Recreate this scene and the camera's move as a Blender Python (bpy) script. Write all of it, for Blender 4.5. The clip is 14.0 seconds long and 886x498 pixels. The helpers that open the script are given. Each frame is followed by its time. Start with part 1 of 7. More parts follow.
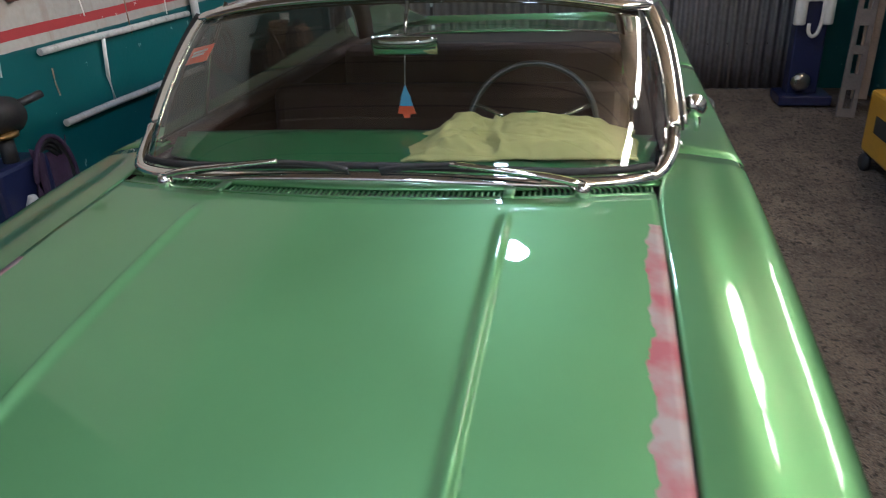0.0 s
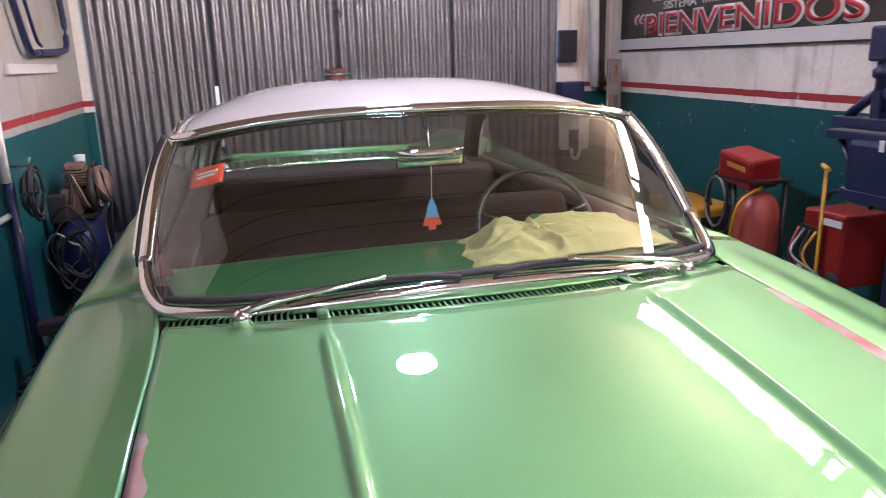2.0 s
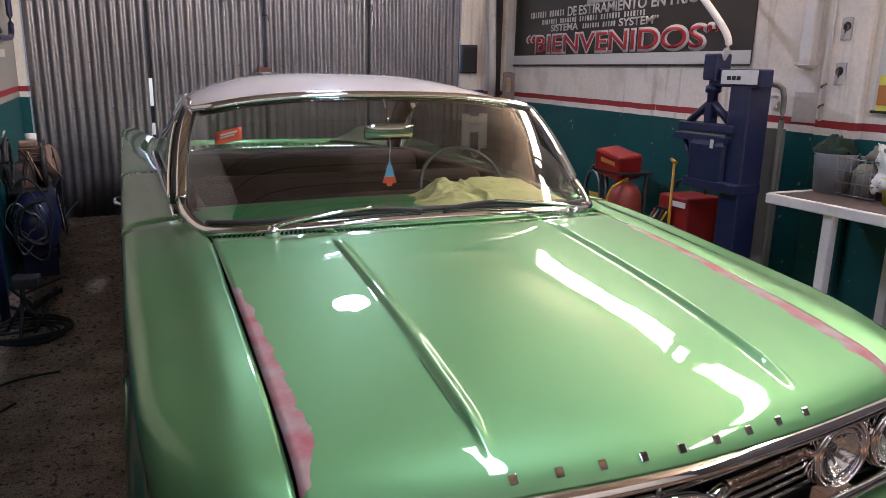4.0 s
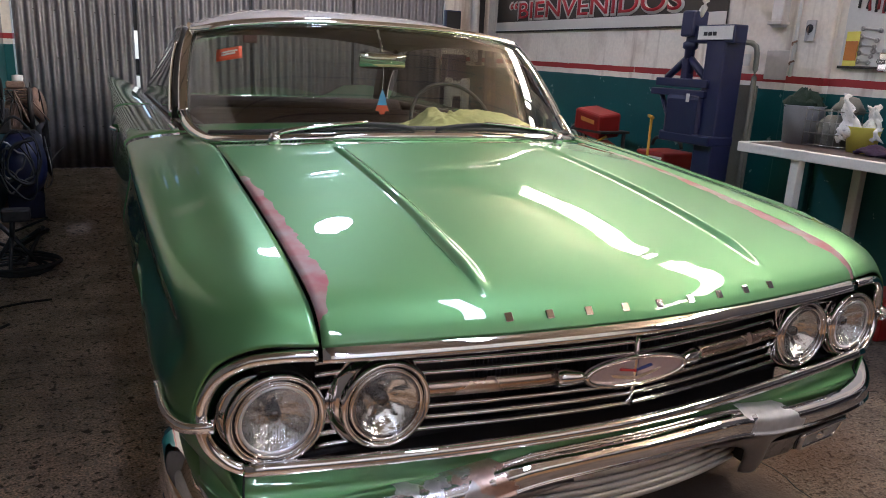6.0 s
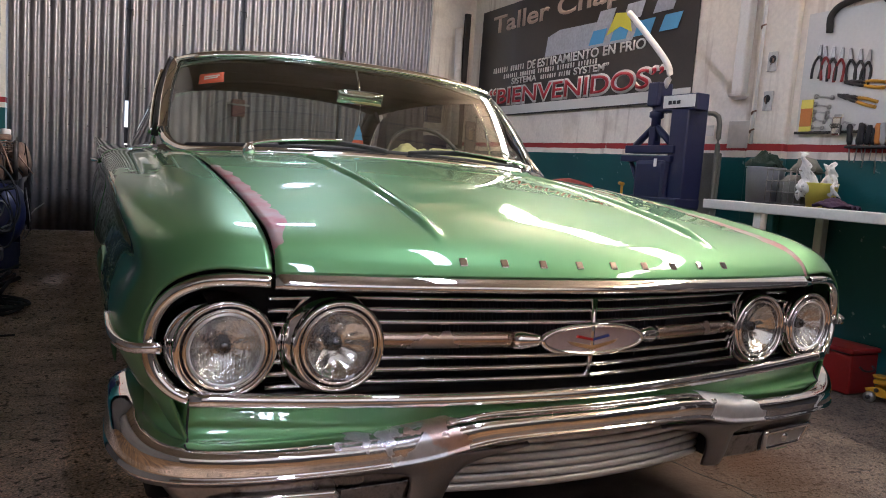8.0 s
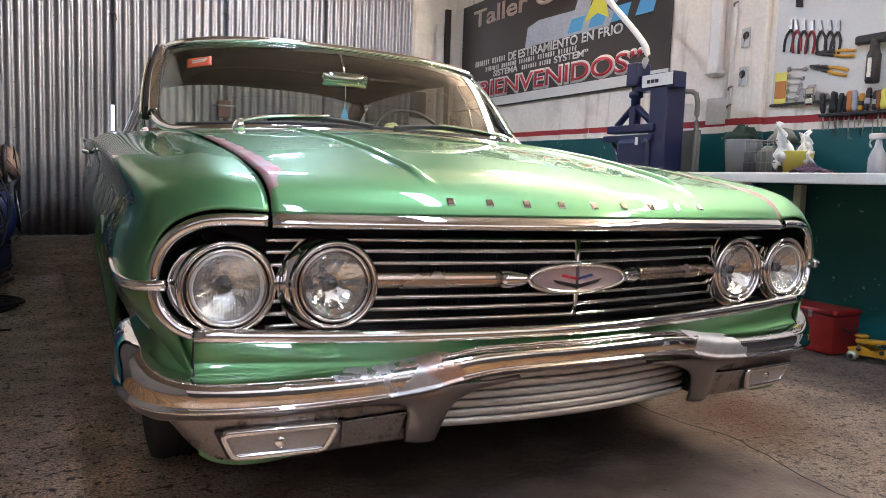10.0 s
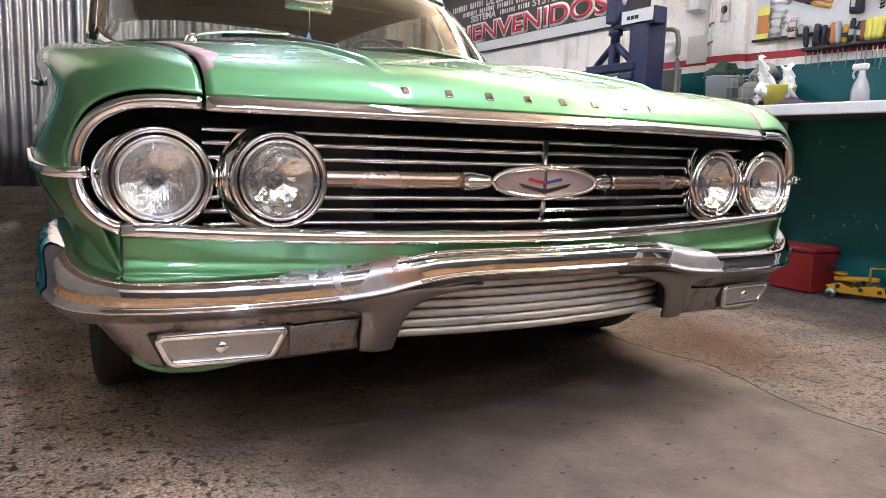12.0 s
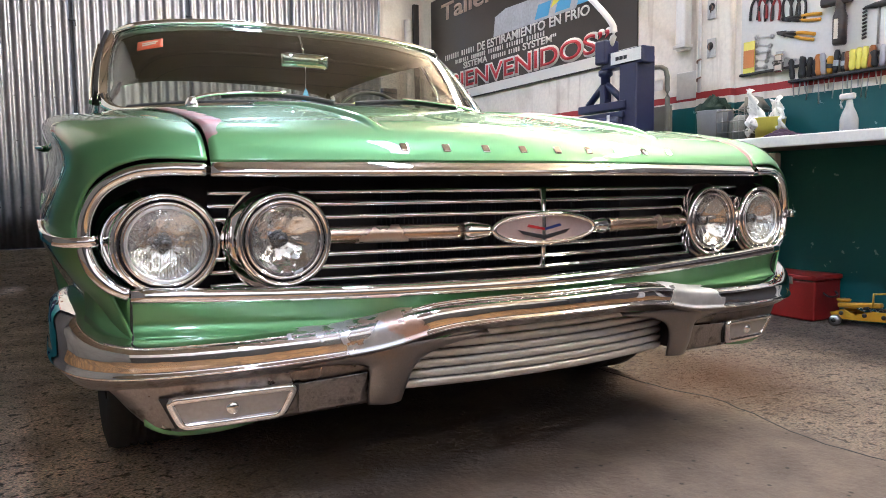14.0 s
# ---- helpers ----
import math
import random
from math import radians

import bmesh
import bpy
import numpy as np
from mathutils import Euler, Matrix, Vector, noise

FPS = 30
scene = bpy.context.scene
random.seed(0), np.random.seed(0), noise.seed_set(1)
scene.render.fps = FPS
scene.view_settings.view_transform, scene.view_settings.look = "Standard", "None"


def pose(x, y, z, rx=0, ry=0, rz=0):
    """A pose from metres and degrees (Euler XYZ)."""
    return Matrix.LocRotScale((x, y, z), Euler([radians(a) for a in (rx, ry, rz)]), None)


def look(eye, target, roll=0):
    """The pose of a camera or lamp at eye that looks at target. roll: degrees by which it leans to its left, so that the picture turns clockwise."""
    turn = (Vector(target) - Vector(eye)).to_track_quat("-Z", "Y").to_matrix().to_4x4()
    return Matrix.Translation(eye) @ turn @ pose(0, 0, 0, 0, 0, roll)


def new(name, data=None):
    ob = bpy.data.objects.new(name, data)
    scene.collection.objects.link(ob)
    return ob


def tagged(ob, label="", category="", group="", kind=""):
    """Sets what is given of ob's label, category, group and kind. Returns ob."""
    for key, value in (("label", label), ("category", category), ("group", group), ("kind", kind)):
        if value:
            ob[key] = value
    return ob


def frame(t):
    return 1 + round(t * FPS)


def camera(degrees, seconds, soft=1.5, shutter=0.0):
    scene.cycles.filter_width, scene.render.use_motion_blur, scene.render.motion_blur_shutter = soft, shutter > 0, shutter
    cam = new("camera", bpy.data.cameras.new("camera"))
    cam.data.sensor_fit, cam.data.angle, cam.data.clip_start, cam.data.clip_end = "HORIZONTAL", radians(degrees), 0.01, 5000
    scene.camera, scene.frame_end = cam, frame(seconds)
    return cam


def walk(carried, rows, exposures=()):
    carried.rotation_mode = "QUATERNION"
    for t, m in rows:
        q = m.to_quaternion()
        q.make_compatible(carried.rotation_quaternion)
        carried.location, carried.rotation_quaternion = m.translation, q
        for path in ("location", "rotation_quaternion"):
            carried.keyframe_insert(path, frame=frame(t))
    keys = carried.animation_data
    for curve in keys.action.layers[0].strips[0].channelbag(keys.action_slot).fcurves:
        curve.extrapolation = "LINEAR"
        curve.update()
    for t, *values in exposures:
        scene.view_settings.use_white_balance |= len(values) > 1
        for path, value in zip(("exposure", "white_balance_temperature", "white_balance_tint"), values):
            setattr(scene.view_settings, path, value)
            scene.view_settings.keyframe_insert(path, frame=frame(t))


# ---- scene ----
cam = camera(63.5, 14.0, soft=0.8, shutter=0.3)
PATH = [
    (0, (0.575, -0.419, 1.625), (0.186, 1.35, 0.778), -3.0),
    (0.5, (0.293, -0.216, 1.57), (-0.091, 1.608, 0.843), -1.9),
    (1, (-0.028, -0.084, 1.564), (-0.034, 1.822, 0.956), 0.3),
    (1.5, (-0.331, -0.159, 1.572), (-0.086, 1.747, 1.017), 0.3),
    (2, (-0.499, -0.328, 1.543), (-0.019, 1.546, 1.034), -1.7),
    (2.5, (-0.672, -0.48, 1.538), (-0.02, 1.348, 1.053), 0.3),
    (3, (-0.886, -0.697, 1.537), (-0.053, 1.05, 1.033), -0.2),
    (3.2, (-0.888, -0.762, 1.535), (-0.077, 0.997, 1.035), 0.3),
    (5.3, (-1.105, -1.204, 1.394), (-0.325, 0.577, 0.925), 1.6),
    (5.5, (-1.104, -1.209, 1.376), (-0.321, 0.56, 0.867), 1.7),
    (6, (-1.089, -1.14, 1.273), (-0.241, 0.599, 0.766), 2.8),
    (6.5, (-1.078, -1.169, 1.163), (-0.23, 0.625, 0.911), 3.5),
    (7, (-1.083, -1.216, 1.033), (-0.236, 0.595, 0.978), 4.1),
    (7.5, (-1.084, -1.234, 1.019), (-0.21, 0.565, 0.966), 4.5),
    (8, (-1.063, -1.255, 0.956), (-0.165, 0.52, 0.751), 4.2),
    (8.2, (-1.073, -1.269, 0.93), (-0.183, 0.512, 0.743), 3.6),
    (10.3, (-1.093, -1.336, 0.782), (-0.152, 0.419, 0.593), 1.5),
    (10.5, (-1.084, -1.328, 0.748), (-0.119, 0.413, 0.555), 1.7),
    (11, (-1.051, -1.302, 0.7), (-0.085, 0.44, 0.521), 2.2),
    (11.5, (-1.017, -1.292, 0.672), (-0.039, 0.434, 0.415), 2.0),
    (12, (-0.995, -1.279, 0.67), (-0.033, 0.453, 0.395), 1.9),
    (12.5, (-0.989, -1.278, 0.67), (-0.023, 0.464, 0.484), 0.5),
    (13, (-0.999, -1.288, 0.691), (-0.034, 0.454, 0.502), 0.3),
    (13.5, (-1.003, -1.3, 0.694), (-0.041, 0.446, 0.525), -0.4),
    (14, (-1.008, -1.296, 0.693), (-0.045, 0.449, 0.531), -0.7),
]
EXPOSURES = [(0, 0.74, 5200, 17), (0.5, 1.1, 5280, 23), (1.0, 1.47, 5360, 31), (2.0, 1.58, 5550, 36), (3.0, 1.2, 5620, 34), (5.5, 1.1, 5540, 23), (6.5, 1.14, 5580, 24), (7.0, 1.09, 5720, 26), (7.5, 0.98, 5740, 24), (8.0, 1.2, 5600, 24), (10.3, 1.86, 5450, 20), (11.0, 2.16, 5440, 20), (12.0, 2.28, 5440, 20), (13.0, 2.22, 5440, 19), (14.0, 2.15, 5440, 17)]
walk(cam, [(t, look(eye, target, roll)) for t, eye, target, roll in PATH], EXPOSURES)

# ---- light ----
world = bpy.data.worlds.new("world")
scene.world = world
world.use_nodes = True
wn = world.node_tree.nodes
sky = wn.new("ShaderNodeTexSky")
sky.sky_type, sky.sun_disc, sky.sun_elevation, sky.sun_rotation = "NISHITA", False, radians(35), radians(200)
world.node_tree.links.new(sky.outputs[0], wn["Background"].inputs[0])
wn["Background"].inputs[1].default_value = 0.12

TUBE_GLOW = 20.5     # opal covers of the fluorescent lamps
DISC_GLOW = 75.0     # round lamp below the ceiling
BATTEN_GLOW = 23.0   # long lamp over the nose of the car and the added fill lamp

# ---- small builders ----
V3 = Vector


def smooth(tab, q):
    """Catmull-Rom through a table of (key, value)."""
    k = [a for a, _ in tab]
    if q <= k[0]:
        return tab[0][1]
    if q >= k[-1]:
        return tab[-1][1]
    i = max(j for j in range(len(k) - 1) if k[j] <= q)
    h = k[i + 1] - k[i]
    s = (q - k[i]) / h
    v = [b for _, b in tab]
    m0 = (v[i + 1] - v[i - 1]) / (k[i + 1] - k[i - 1]) if i else (v[1] - v[0]) / (k[1] - k[0])
    m1 = (v[i + 2] - v[i]) / (k[i + 2] - k[i]) if i + 2 < len(k) else (v[i + 1] - v[i]) / h
    return ((2 * s**3 - 3 * s**2 + 1) * v[i] + (s**3 - 2 * s**2 + s) * h * m0
            + (3 * s**2 - 2 * s**3) * v[i + 1] + (s**3 - s**2) * h * m1)


def curve_through(pts, n):
    """n points on a smooth line through pts, evenly in length."""
    pts = [V3(p) for p in pts]
    d = [0.0]
    for a, b in zip(pts, pts[1:]):
        d.append(d[-1] + max((b - a).length, 1e-6))
    return [V3([smooth([(s, p[c]) for s, p in zip(d, pts)], d[-1] * i / (n - 1)) for c in range(3)]) for i in range(n)]


def grid(f, nu, nv, thick=0.0, us=None, vs=None):
    """A smooth sheet from f(u, v), u and v from 0 to 1."""
    bm = bmesh.new()
    us = us or [i / nu for i in range(nu + 1)]
    vs = vs or [i / nv for i in range(nv + 1)]
    rows = [[bm.verts.new(f(u, v)) for u in us] for v in vs]
    for a, b in zip(rows, rows[1:]):
        for i in range(len(us) - 1):
            try:
                bm.faces.new((a[i], a[i + 1], b[i + 1], b[i]))
            except ValueError:
                pass
    bmesh.ops.recalc_face_normals(bm, faces=bm.faces)
    if thick:
        bmesh.ops.solidify(bm, geom=bm.faces[:], thickness=thick)
    for fa in bm.faces:
        fa.smooth = True
    return bm


def sweep(path, prof, up=(0, 0, 1), closed=False, ends=True, scales=None, bm=None):
    """A profile of (side, up) pairs carried along a path."""
    bm = bm or bmesh.new()
    path = [V3(p) for p in path]
    n, rings = len(path), []
    for i, p in enumerate(path):
        a = path[(i - 1) % n] if closed or i else p
        b = path[(i + 1) % n] if closed or i < n - 1 else p
        t = (b - a).normalized()
        side = t.cross(V3(up))
        side = side.normalized() if side.length > 1e-5 else V3((1, 0, 0))
        top = side.cross(t).normalized()
        k = scales[i] if scales else 1.0
        rings.append([bm.verts.new(p + side * (q[0] * k) + top * (q[1] * k)) for q in prof])
    m = len(prof)
    for i in range(n if closed else n - 1):
        r0, r1 = rings[i], rings[(i + 1) % n]
        for j in range(m):
            fa = bm.faces.new((r0[j], r0[(j + 1) % m], r1[(j + 1) % m], r1[j]))
            fa.smooth = True
    if ends and not closed:
        bm.faces.new(rings[0])
        bm.faces.new(rings[-1][::-1])
    bmesh.ops.recalc_face_normals(bm, faces=bm.faces)
    return bm


def ring(r, n=10, rz=None):
    return [(r * math.cos(2 * math.pi * i / n), (rz or r) * math.sin(2 * math.pi * i / n)) for i in range(n)]


def tube(path, r, n=10, closed=False, up=(0, 0.01, 1), bm=None, scales=None):
    return sweep(path, ring(r, n), up, closed, True, scales, bm)


def box(c, s, bevel=0.004, m=None, bm=None, seg=2):
    """A box with rounded edges: centre, size."""
    bb = bmesh.new()
    bmesh.ops.create_cube(bb, size=1.0, matrix=Matrix.Translation(c) @ Matrix.Diagonal((*s, 1)))
    if bevel:
        bmesh.ops.bevel(bb, geom=bb.edges[:], offset=min(bevel, min(s) * 0.45), segments=seg, affect="EDGES", profile=0.5)
    if m is not None:
        bmesh.ops.transform(bb, matrix=m, verts=bb.verts)
    return join(bm, bb) if bm else bb


def join(bm, other):
    me = bpy.data.meshes.new("joined")
    other.to_mesh(me)
    bm.from_mesh(me)
    bpy.data.meshes.remove(me)
    other.free()
    return bm


def lathe(prof, n=32, m=None, bm=None):
    """A turned body: (radius, height) pairs round z."""
    bb = bmesh.new()
    rows = []
    for r, h in prof:
        if r < 1e-5:
            rows.append([bb.verts.new((0, 0, h))])
        else:
            rows.append([bb.verts.new((r * math.cos(2 * math.pi * i / n), r * math.sin(2 * math.pi * i / n), h)) for i in range(n)])
    for a, b in zip(rows, rows[1:]):
        for i in range(n):
            j = (i + 1) % n
            q = [a[i % len(a)], a[j % len(a)], b[j % len(b)], b[i % len(b)]]
            q = list(dict.fromkeys(q))
            if len(q) > 2:
                fa = bb.faces.new(q)
                fa.smooth = True
    bmesh.ops.recalc_face_normals(bb, faces=bb.faces)
    if m is not None:
        bmesh.ops.transform(bb, matrix=m, verts=bb.verts)
    return join(bm, bb) if bm else bb


def plate(pts, depth, axis, bm=None, bevel=0.0):
    """A flat outline given thickness along an axis."""
    bb = bmesh.new()
    fa = bb.faces.new([bb.verts.new(p) for p in pts])
    out = bmesh.ops.extrude_face_region(bb, geom=[fa])
    bmesh.ops.translate(bb, vec=V3(axis) * depth, verts=[g for g in out["geom"] if isinstance(g, bmesh.types.BMVert)])
    if bevel:
        bmesh.ops.bevel(bb, geom=bb.edges[:], offset=bevel, segments=1, affect="EDGES")
    bmesh.ops.recalc_face_normals(bb, faces=bb.faces)
    return join(bm, bb) if bm else bb


def mirrored(bm):
    b2 = bm.copy()
    bmesh.ops.scale(b2, vec=(-1, 1, 1), verts=b2.verts)
    bmesh.ops.reverse_faces(b2, faces=b2.faces)
    return b2


def mesh_of(bm, name, material):
    me = bpy.data.meshes.new(name)
    bm.to_mesh(me)
    bm.free()
    me.materials.append(material)
    return me


def part(name, bm, material, parent, label=""):
    ob = new(name, mesh_of(bm, name, material))
    ob.parent = parent
    if label:
        ob["label"] = label
    return ob


def thing(name, label, category, at=(0, 0, 0), group="", turn=0.0):
    ob = tagged(new(name), label, category, group)
    ob.empty_display_size = 0.05
    ob.matrix_basis = pose(*at, 0, 0, turn)
    return ob


def solo(name, bm, material, label, category, group="", kind=""):
    return tagged(new(name, mesh_of(bm, name, material)), label, category, group, kind)


def letters(text, width, height, m, thick=0.0, fat=0.0):
    """Writing as a mesh of that width and height, its lower left corner at m."""
    cu = bpy.data.curves.new("writing", "FONT")
    cu.body, cu.offset = text, fat
    ob = new("writing", cu)
    me = bpy.data.meshes.new_from_object(ob.evaluated_get(bpy.context.evaluated_depsgraph_get()))
    bpy.data.objects.remove(ob)
    bm = bmesh.new()
    bm.from_mesh(me)
    bpy.data.meshes.remove(me)
    x0, x1 = min(v.co.x for v in bm.verts), max(v.co.x for v in bm.verts)
    y0, y1 = min(v.co.y for v in bm.verts), max(v.co.y for v in bm.verts)
    for v in bm.verts:
        v.co = V3(((v.co.x - x0) / (x1 - x0) * width, (v.co.y - y0) / (y1 - y0) * height, 0))
    if thick:
        out = bmesh.ops.extrude_face_region(bm, geom=bm.faces[:])
        bmesh.ops.translate(bm, vec=(0, 0, thick), verts=[g for g in out["geom"] if isinstance(g, bmesh.types.BMVert)])
    bmesh.ops.transform(bm, matrix=m, verts=bm.verts)
    return bm


# ---- materials ----
def material(name, base=(0.5, 0.5, 0.5), rough=0.5, metal=0.0, coat=0.0, vary=0.12, scale=6.0, fine=120.0, bump=0.0, spots=0.0, spot_colour=(0.1, 0.08, 0.06), rough_vary=0.1, coat_rough=0.03, wave=0.0):
    """A surface with variation at two scales, fine relief and, if asked for, dirt."""
    m = bpy.data.materials.new(name)
    m.use_nodes = True
    n, l = m.node_tree.nodes, m.node_tree.links
    b = n["Principled BSDF"]
    b.inputs["Roughness"].default_value, b.inputs["Metallic"].default_value = rough, metal
    b.inputs["Coat Weight"].default_value, b.inputs["Coat Roughness"].default_value = coat, coat_rough
    if coat >= 1:
        b.inputs["Specular IOR Level"].default_value = 0.15
    tc = n.new("ShaderNodeTexCoord")
    n1, n2 = n.new("ShaderNodeTexNoise"), n.new("ShaderNodeTexNoise")
    for q, s in ((n1, scale), (n2, fine)):
        q.inputs["Scale"].default_value, q.inputs["Detail"].default_value = s, 5.0
        l.new(tc.outputs["Object"], q.inputs["Vector"])
    mx = n.new("ShaderNodeMix")
    mx.data_type = "RGBA"
    mx.inputs["A"].default_value = (*[c * (1 - vary) for c in base], 1)
    mx.inputs["B"].default_value = (*[min(1, c * (1 + vary)) for c in base], 1)
    add = n.new("ShaderNodeMath")
    add.operation = "MULTIPLY_ADD"
    l.new(n2.outputs["Fac"], add.inputs[0])
    add.inputs[1].default_value = 0.5
    half = n.new("ShaderNodeMath")
    half.operation, half.inputs[1].default_value = "MULTIPLY", 0.5
    l.new(n1.outputs["Fac"], half.inputs[0])
    l.new(half.outputs[0], add.inputs[2])
    sp = n.new("ShaderNodeMapRange")
    sp.inputs[1].default_value, sp.inputs[2].default_value = 0.3, 0.7
    l.new(add.outputs[0], sp.inputs[0])
    l.new(sp.outputs[0], mx.inputs["Factor"])
    colour = mx.outputs["Result"]
    if spots:
        n3 = n.new("ShaderNodeTexNoise")
        n3.inputs["Scale"].default_value, n3.inputs["Detail"].default_value = scale * 2.3, 8.0
        l.new(tc.outputs["Object"], n3.inputs["Vector"])
        r = n.new("ShaderNodeMapRange")
        r.inputs[1].default_value, r.inputs[2].default_value, r.inputs[4].default_value = 0.56, 0.72, spots
        l.new(n3.outputs["Fac"], r.inputs[0])
        m2 = n.new("ShaderNodeMix")
        m2.data_type = "RGBA"
        m2.inputs["B"].default_value = (*spot_colour, 1)
        l.new(colour, m2.inputs["A"])
        l.new(r.outputs[0], m2.inputs["Factor"])
        colour = m2.outputs["Result"]
    l.new(colour, b.inputs["Base Color"])
    rr = n.new("ShaderNodeMapRange")
    rr.inputs[3].default_value, rr.inputs[4].default_value = max(0.02, rough - rough_vary), min(1, rough + rough_vary)
    l.new(n1.outputs["Fac"], rr.inputs[0])
    l.new(rr.outputs[0], b.inputs["Roughness"])
    if bump:
        bp = n.new("ShaderNodeBump")
        bp.inputs["Strength"].default_value, bp.inputs["Distance"].default_value = bump, 0.004
        l.new(n2.outputs["Fac"], bp.inputs["Height"])
        l.new(bp.outputs[0], b.inputs["Normal"])
    if wave:
        wn1 = n.new("ShaderNodeTexNoise")
        wn1.inputs["Scale"].default_value, wn1.inputs["Detail"].default_value = 11.0, 2.0
        l.new(tc.outputs["Object"], wn1.inputs["Vector"])
        wb = n.new("ShaderNodeBump")
        wb.inputs["Strength"].default_value, wb.inputs["Distance"].default_value = 1.0, wave
        l.new(wn1.outputs["Fac"], wb.inputs["Height"])
        l.new(wb.outputs[0], b.inputs["Normal"])
        l.new(wb.outputs[0], b.inputs["Coat Normal"])
    return m


def glowing(name, colour, strength):
    m = bpy.data.materials.new(name)
    m.use_nodes = True
    b = m.node_tree.nodes["Principled BSDF"]
    b.inputs["Base Color"].default_value = (0.9, 0.9, 0.9, 1)
    b.inputs["Emission Color"].default_value, b.inputs["Emission Strength"].default_value = (*colour, 1), strength
    return m


def glass_pane(name, tint, base=0.045):
    """A thin pane: clear, with the gloss that glass has at its angle, the same from both sides."""
    m = bpy.data.materials.new(name)
    m.use_nodes = True
    n, l = m.node_tree.nodes, m.node_tree.links
    n.remove(n["Principled BSDF"])
    t, g, f, x = n.new("ShaderNodeBsdfTransparent"), n.new("ShaderNodeBsdfGlossy"), n.new("ShaderNodeLayerWeight"), n.new("ShaderNodeMixShader")
    t.inputs[0].default_value = (*tint, 1)
    g.inputs["Roughness"].default_value = 0.015
    f.inputs[0].default_value = 0.5
    p5 = math_node(n, l, "POWER", f.outputs["Facing"], 5.0)
    l.new(math_node(n, l, "ADD", math_node(n, l, "MULTIPLY", p5, 1 - base), base), x.inputs[0])
    l.new(t.outputs[0], x.inputs[1])
    l.new(g.outputs[0], x.inputs[2])
    l.new(x.outputs[0], n["Material Output"].inputs[0])
    return m


def math_node(n, l, op, a, b):
    q = n.new("ShaderNodeMath")
    q.operation, q.use_clamp = op, False
    for i, v in enumerate((a, b)):
        if isinstance(v, (int, float)):
            q.inputs[i].default_value = v
        else:
            l.new(v, q.inputs[i])
    return q.outputs[0]


def blend(n, l, fac, a, b):
    q = n.new("ShaderNodeMix")
    q.data_type = "RGBA"
    for k, v in (("A", a), ("B", b)):
        if isinstance(v, tuple):
            q.inputs[k].default_value = (*v, 1)
        else:
            l.new(v, q.inputs[k])
    l.new(fac, q.inputs["Factor"])
    return q.outputs["Result"]


GREEN = (0.140, 0.325, 0.132)
paint = material("green_paint", GREEN, 0.43, 0.82, 1.0, 0.10, 3.0, 1400.0, 0.0, rough_vary=0.04, coat_rough=0.015, wave=0.0005)
roof_paint = material("white_roof_paint", (0.82, 0.78, 0.78), 0.3, 0.0, 1.0, 0.03, 3.0, 60.0, rough_vary=0.05)
chrome = material("chrome", (0.90, 0.89, 0.88), 0.045, 1.0, 0.0, 0.02, 9.0, 60.0, rough_vary=0.02)
sanded_chrome = material("sanded_chrome", (0.27, 0.25, 0.24), 0.36, 1.0, 0.0, 0.10, 18.0, 260.0, 0.1, 0.25, (0.40, 0.27, 0.20), 0.10)
pitted_chrome = material("pitted_chrome", (0.26, 0.225, 0.20), 0.45, 0.7, 0.0, 0.30, 12.0, 190.0, 0.5, 1.0, (0.03, 0.022, 0.018), 0.12)
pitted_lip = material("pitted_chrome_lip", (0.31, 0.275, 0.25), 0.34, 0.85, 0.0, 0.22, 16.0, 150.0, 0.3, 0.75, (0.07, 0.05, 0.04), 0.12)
frosted_reflector = material("frosted_reflector_metal", (0.95, 0.94, 0.94), 0.07, 0.96, 0.0, 0.05, 40.0, 160.0, 0.5, rough_vary=0.05)
dull_chrome = material("worn_chrome", (0.27, 0.24, 0.22), 0.30, 1.0, 0.0, 0.20, 14.0, 160.0, 0.15, 0.95, (0.06, 0.045, 0.035), 0.12)
anodised = material("champagne_anodised_metal", (0.66, 0.52, 0.42), 0.25, 1.0, 0.0, 0.06, 8.0, 200.0)
slat_metal = material("pale_aluminium", (0.62, 0.58, 0.52), 0.42, 0.55, 0.0, 0.1, 10.0, 140.0, 0.0, 0.25)
blank_metal = material("dull_blanking_plate", (0.40, 0.37, 0.34), 0.45, 0.5, 0.0, 0.12, 10.0, 140.0, 0.0, 0.3, (0.20, 0.16, 0.13))
black_metal = material("matt_black_metal", (0.018, 0.017, 0.018), 0.55, 0.0, 0.0, 0.3)
rubber = material("rubber", (0.026, 0.025, 0.024), 0.75, 0.0, 0.0, 0.25, 10.0, 90.0, 0.2)
radiator_metal = material("dull_radiator_metal", (0.05, 0.05, 0.058), 0.5, 0.6, 0.0, 0.3, 9.0, 80.0)
dark_bulb = material("smoked_bulb_metal", (0.26, 0.26, 0.27), 0.25, 0.9, 0.0, 0.1)
steel_ring = material("grey_satin_metal", (0.34, 0.33, 0.33), 0.25, 0.9, 0.0, 0.06, 20.0, 200.0)
dull_ring = material("pale_satin_metal", (0.86, 0.86, 0.85), 0.35, 0.7, 0.0, 0.06, 20.0, 200.0)
reflector = material("reflector_metal", (0.95, 0.94, 0.93), 0.04, 0.97, 0.0, 0.03, 30.0, 70.0, 0.5, rough_vary=0.02)
lens_glass = glass_pane("lamp_glass", (0.93, 0.94, 0.93))
flute_glass = glass_pane("fluted_lamp_glass", (0.70, 0.71, 0.70), 0.25)
clear_glass = glass_pane("window_glass", (0.78, 0.82, 0.78), 0.16)
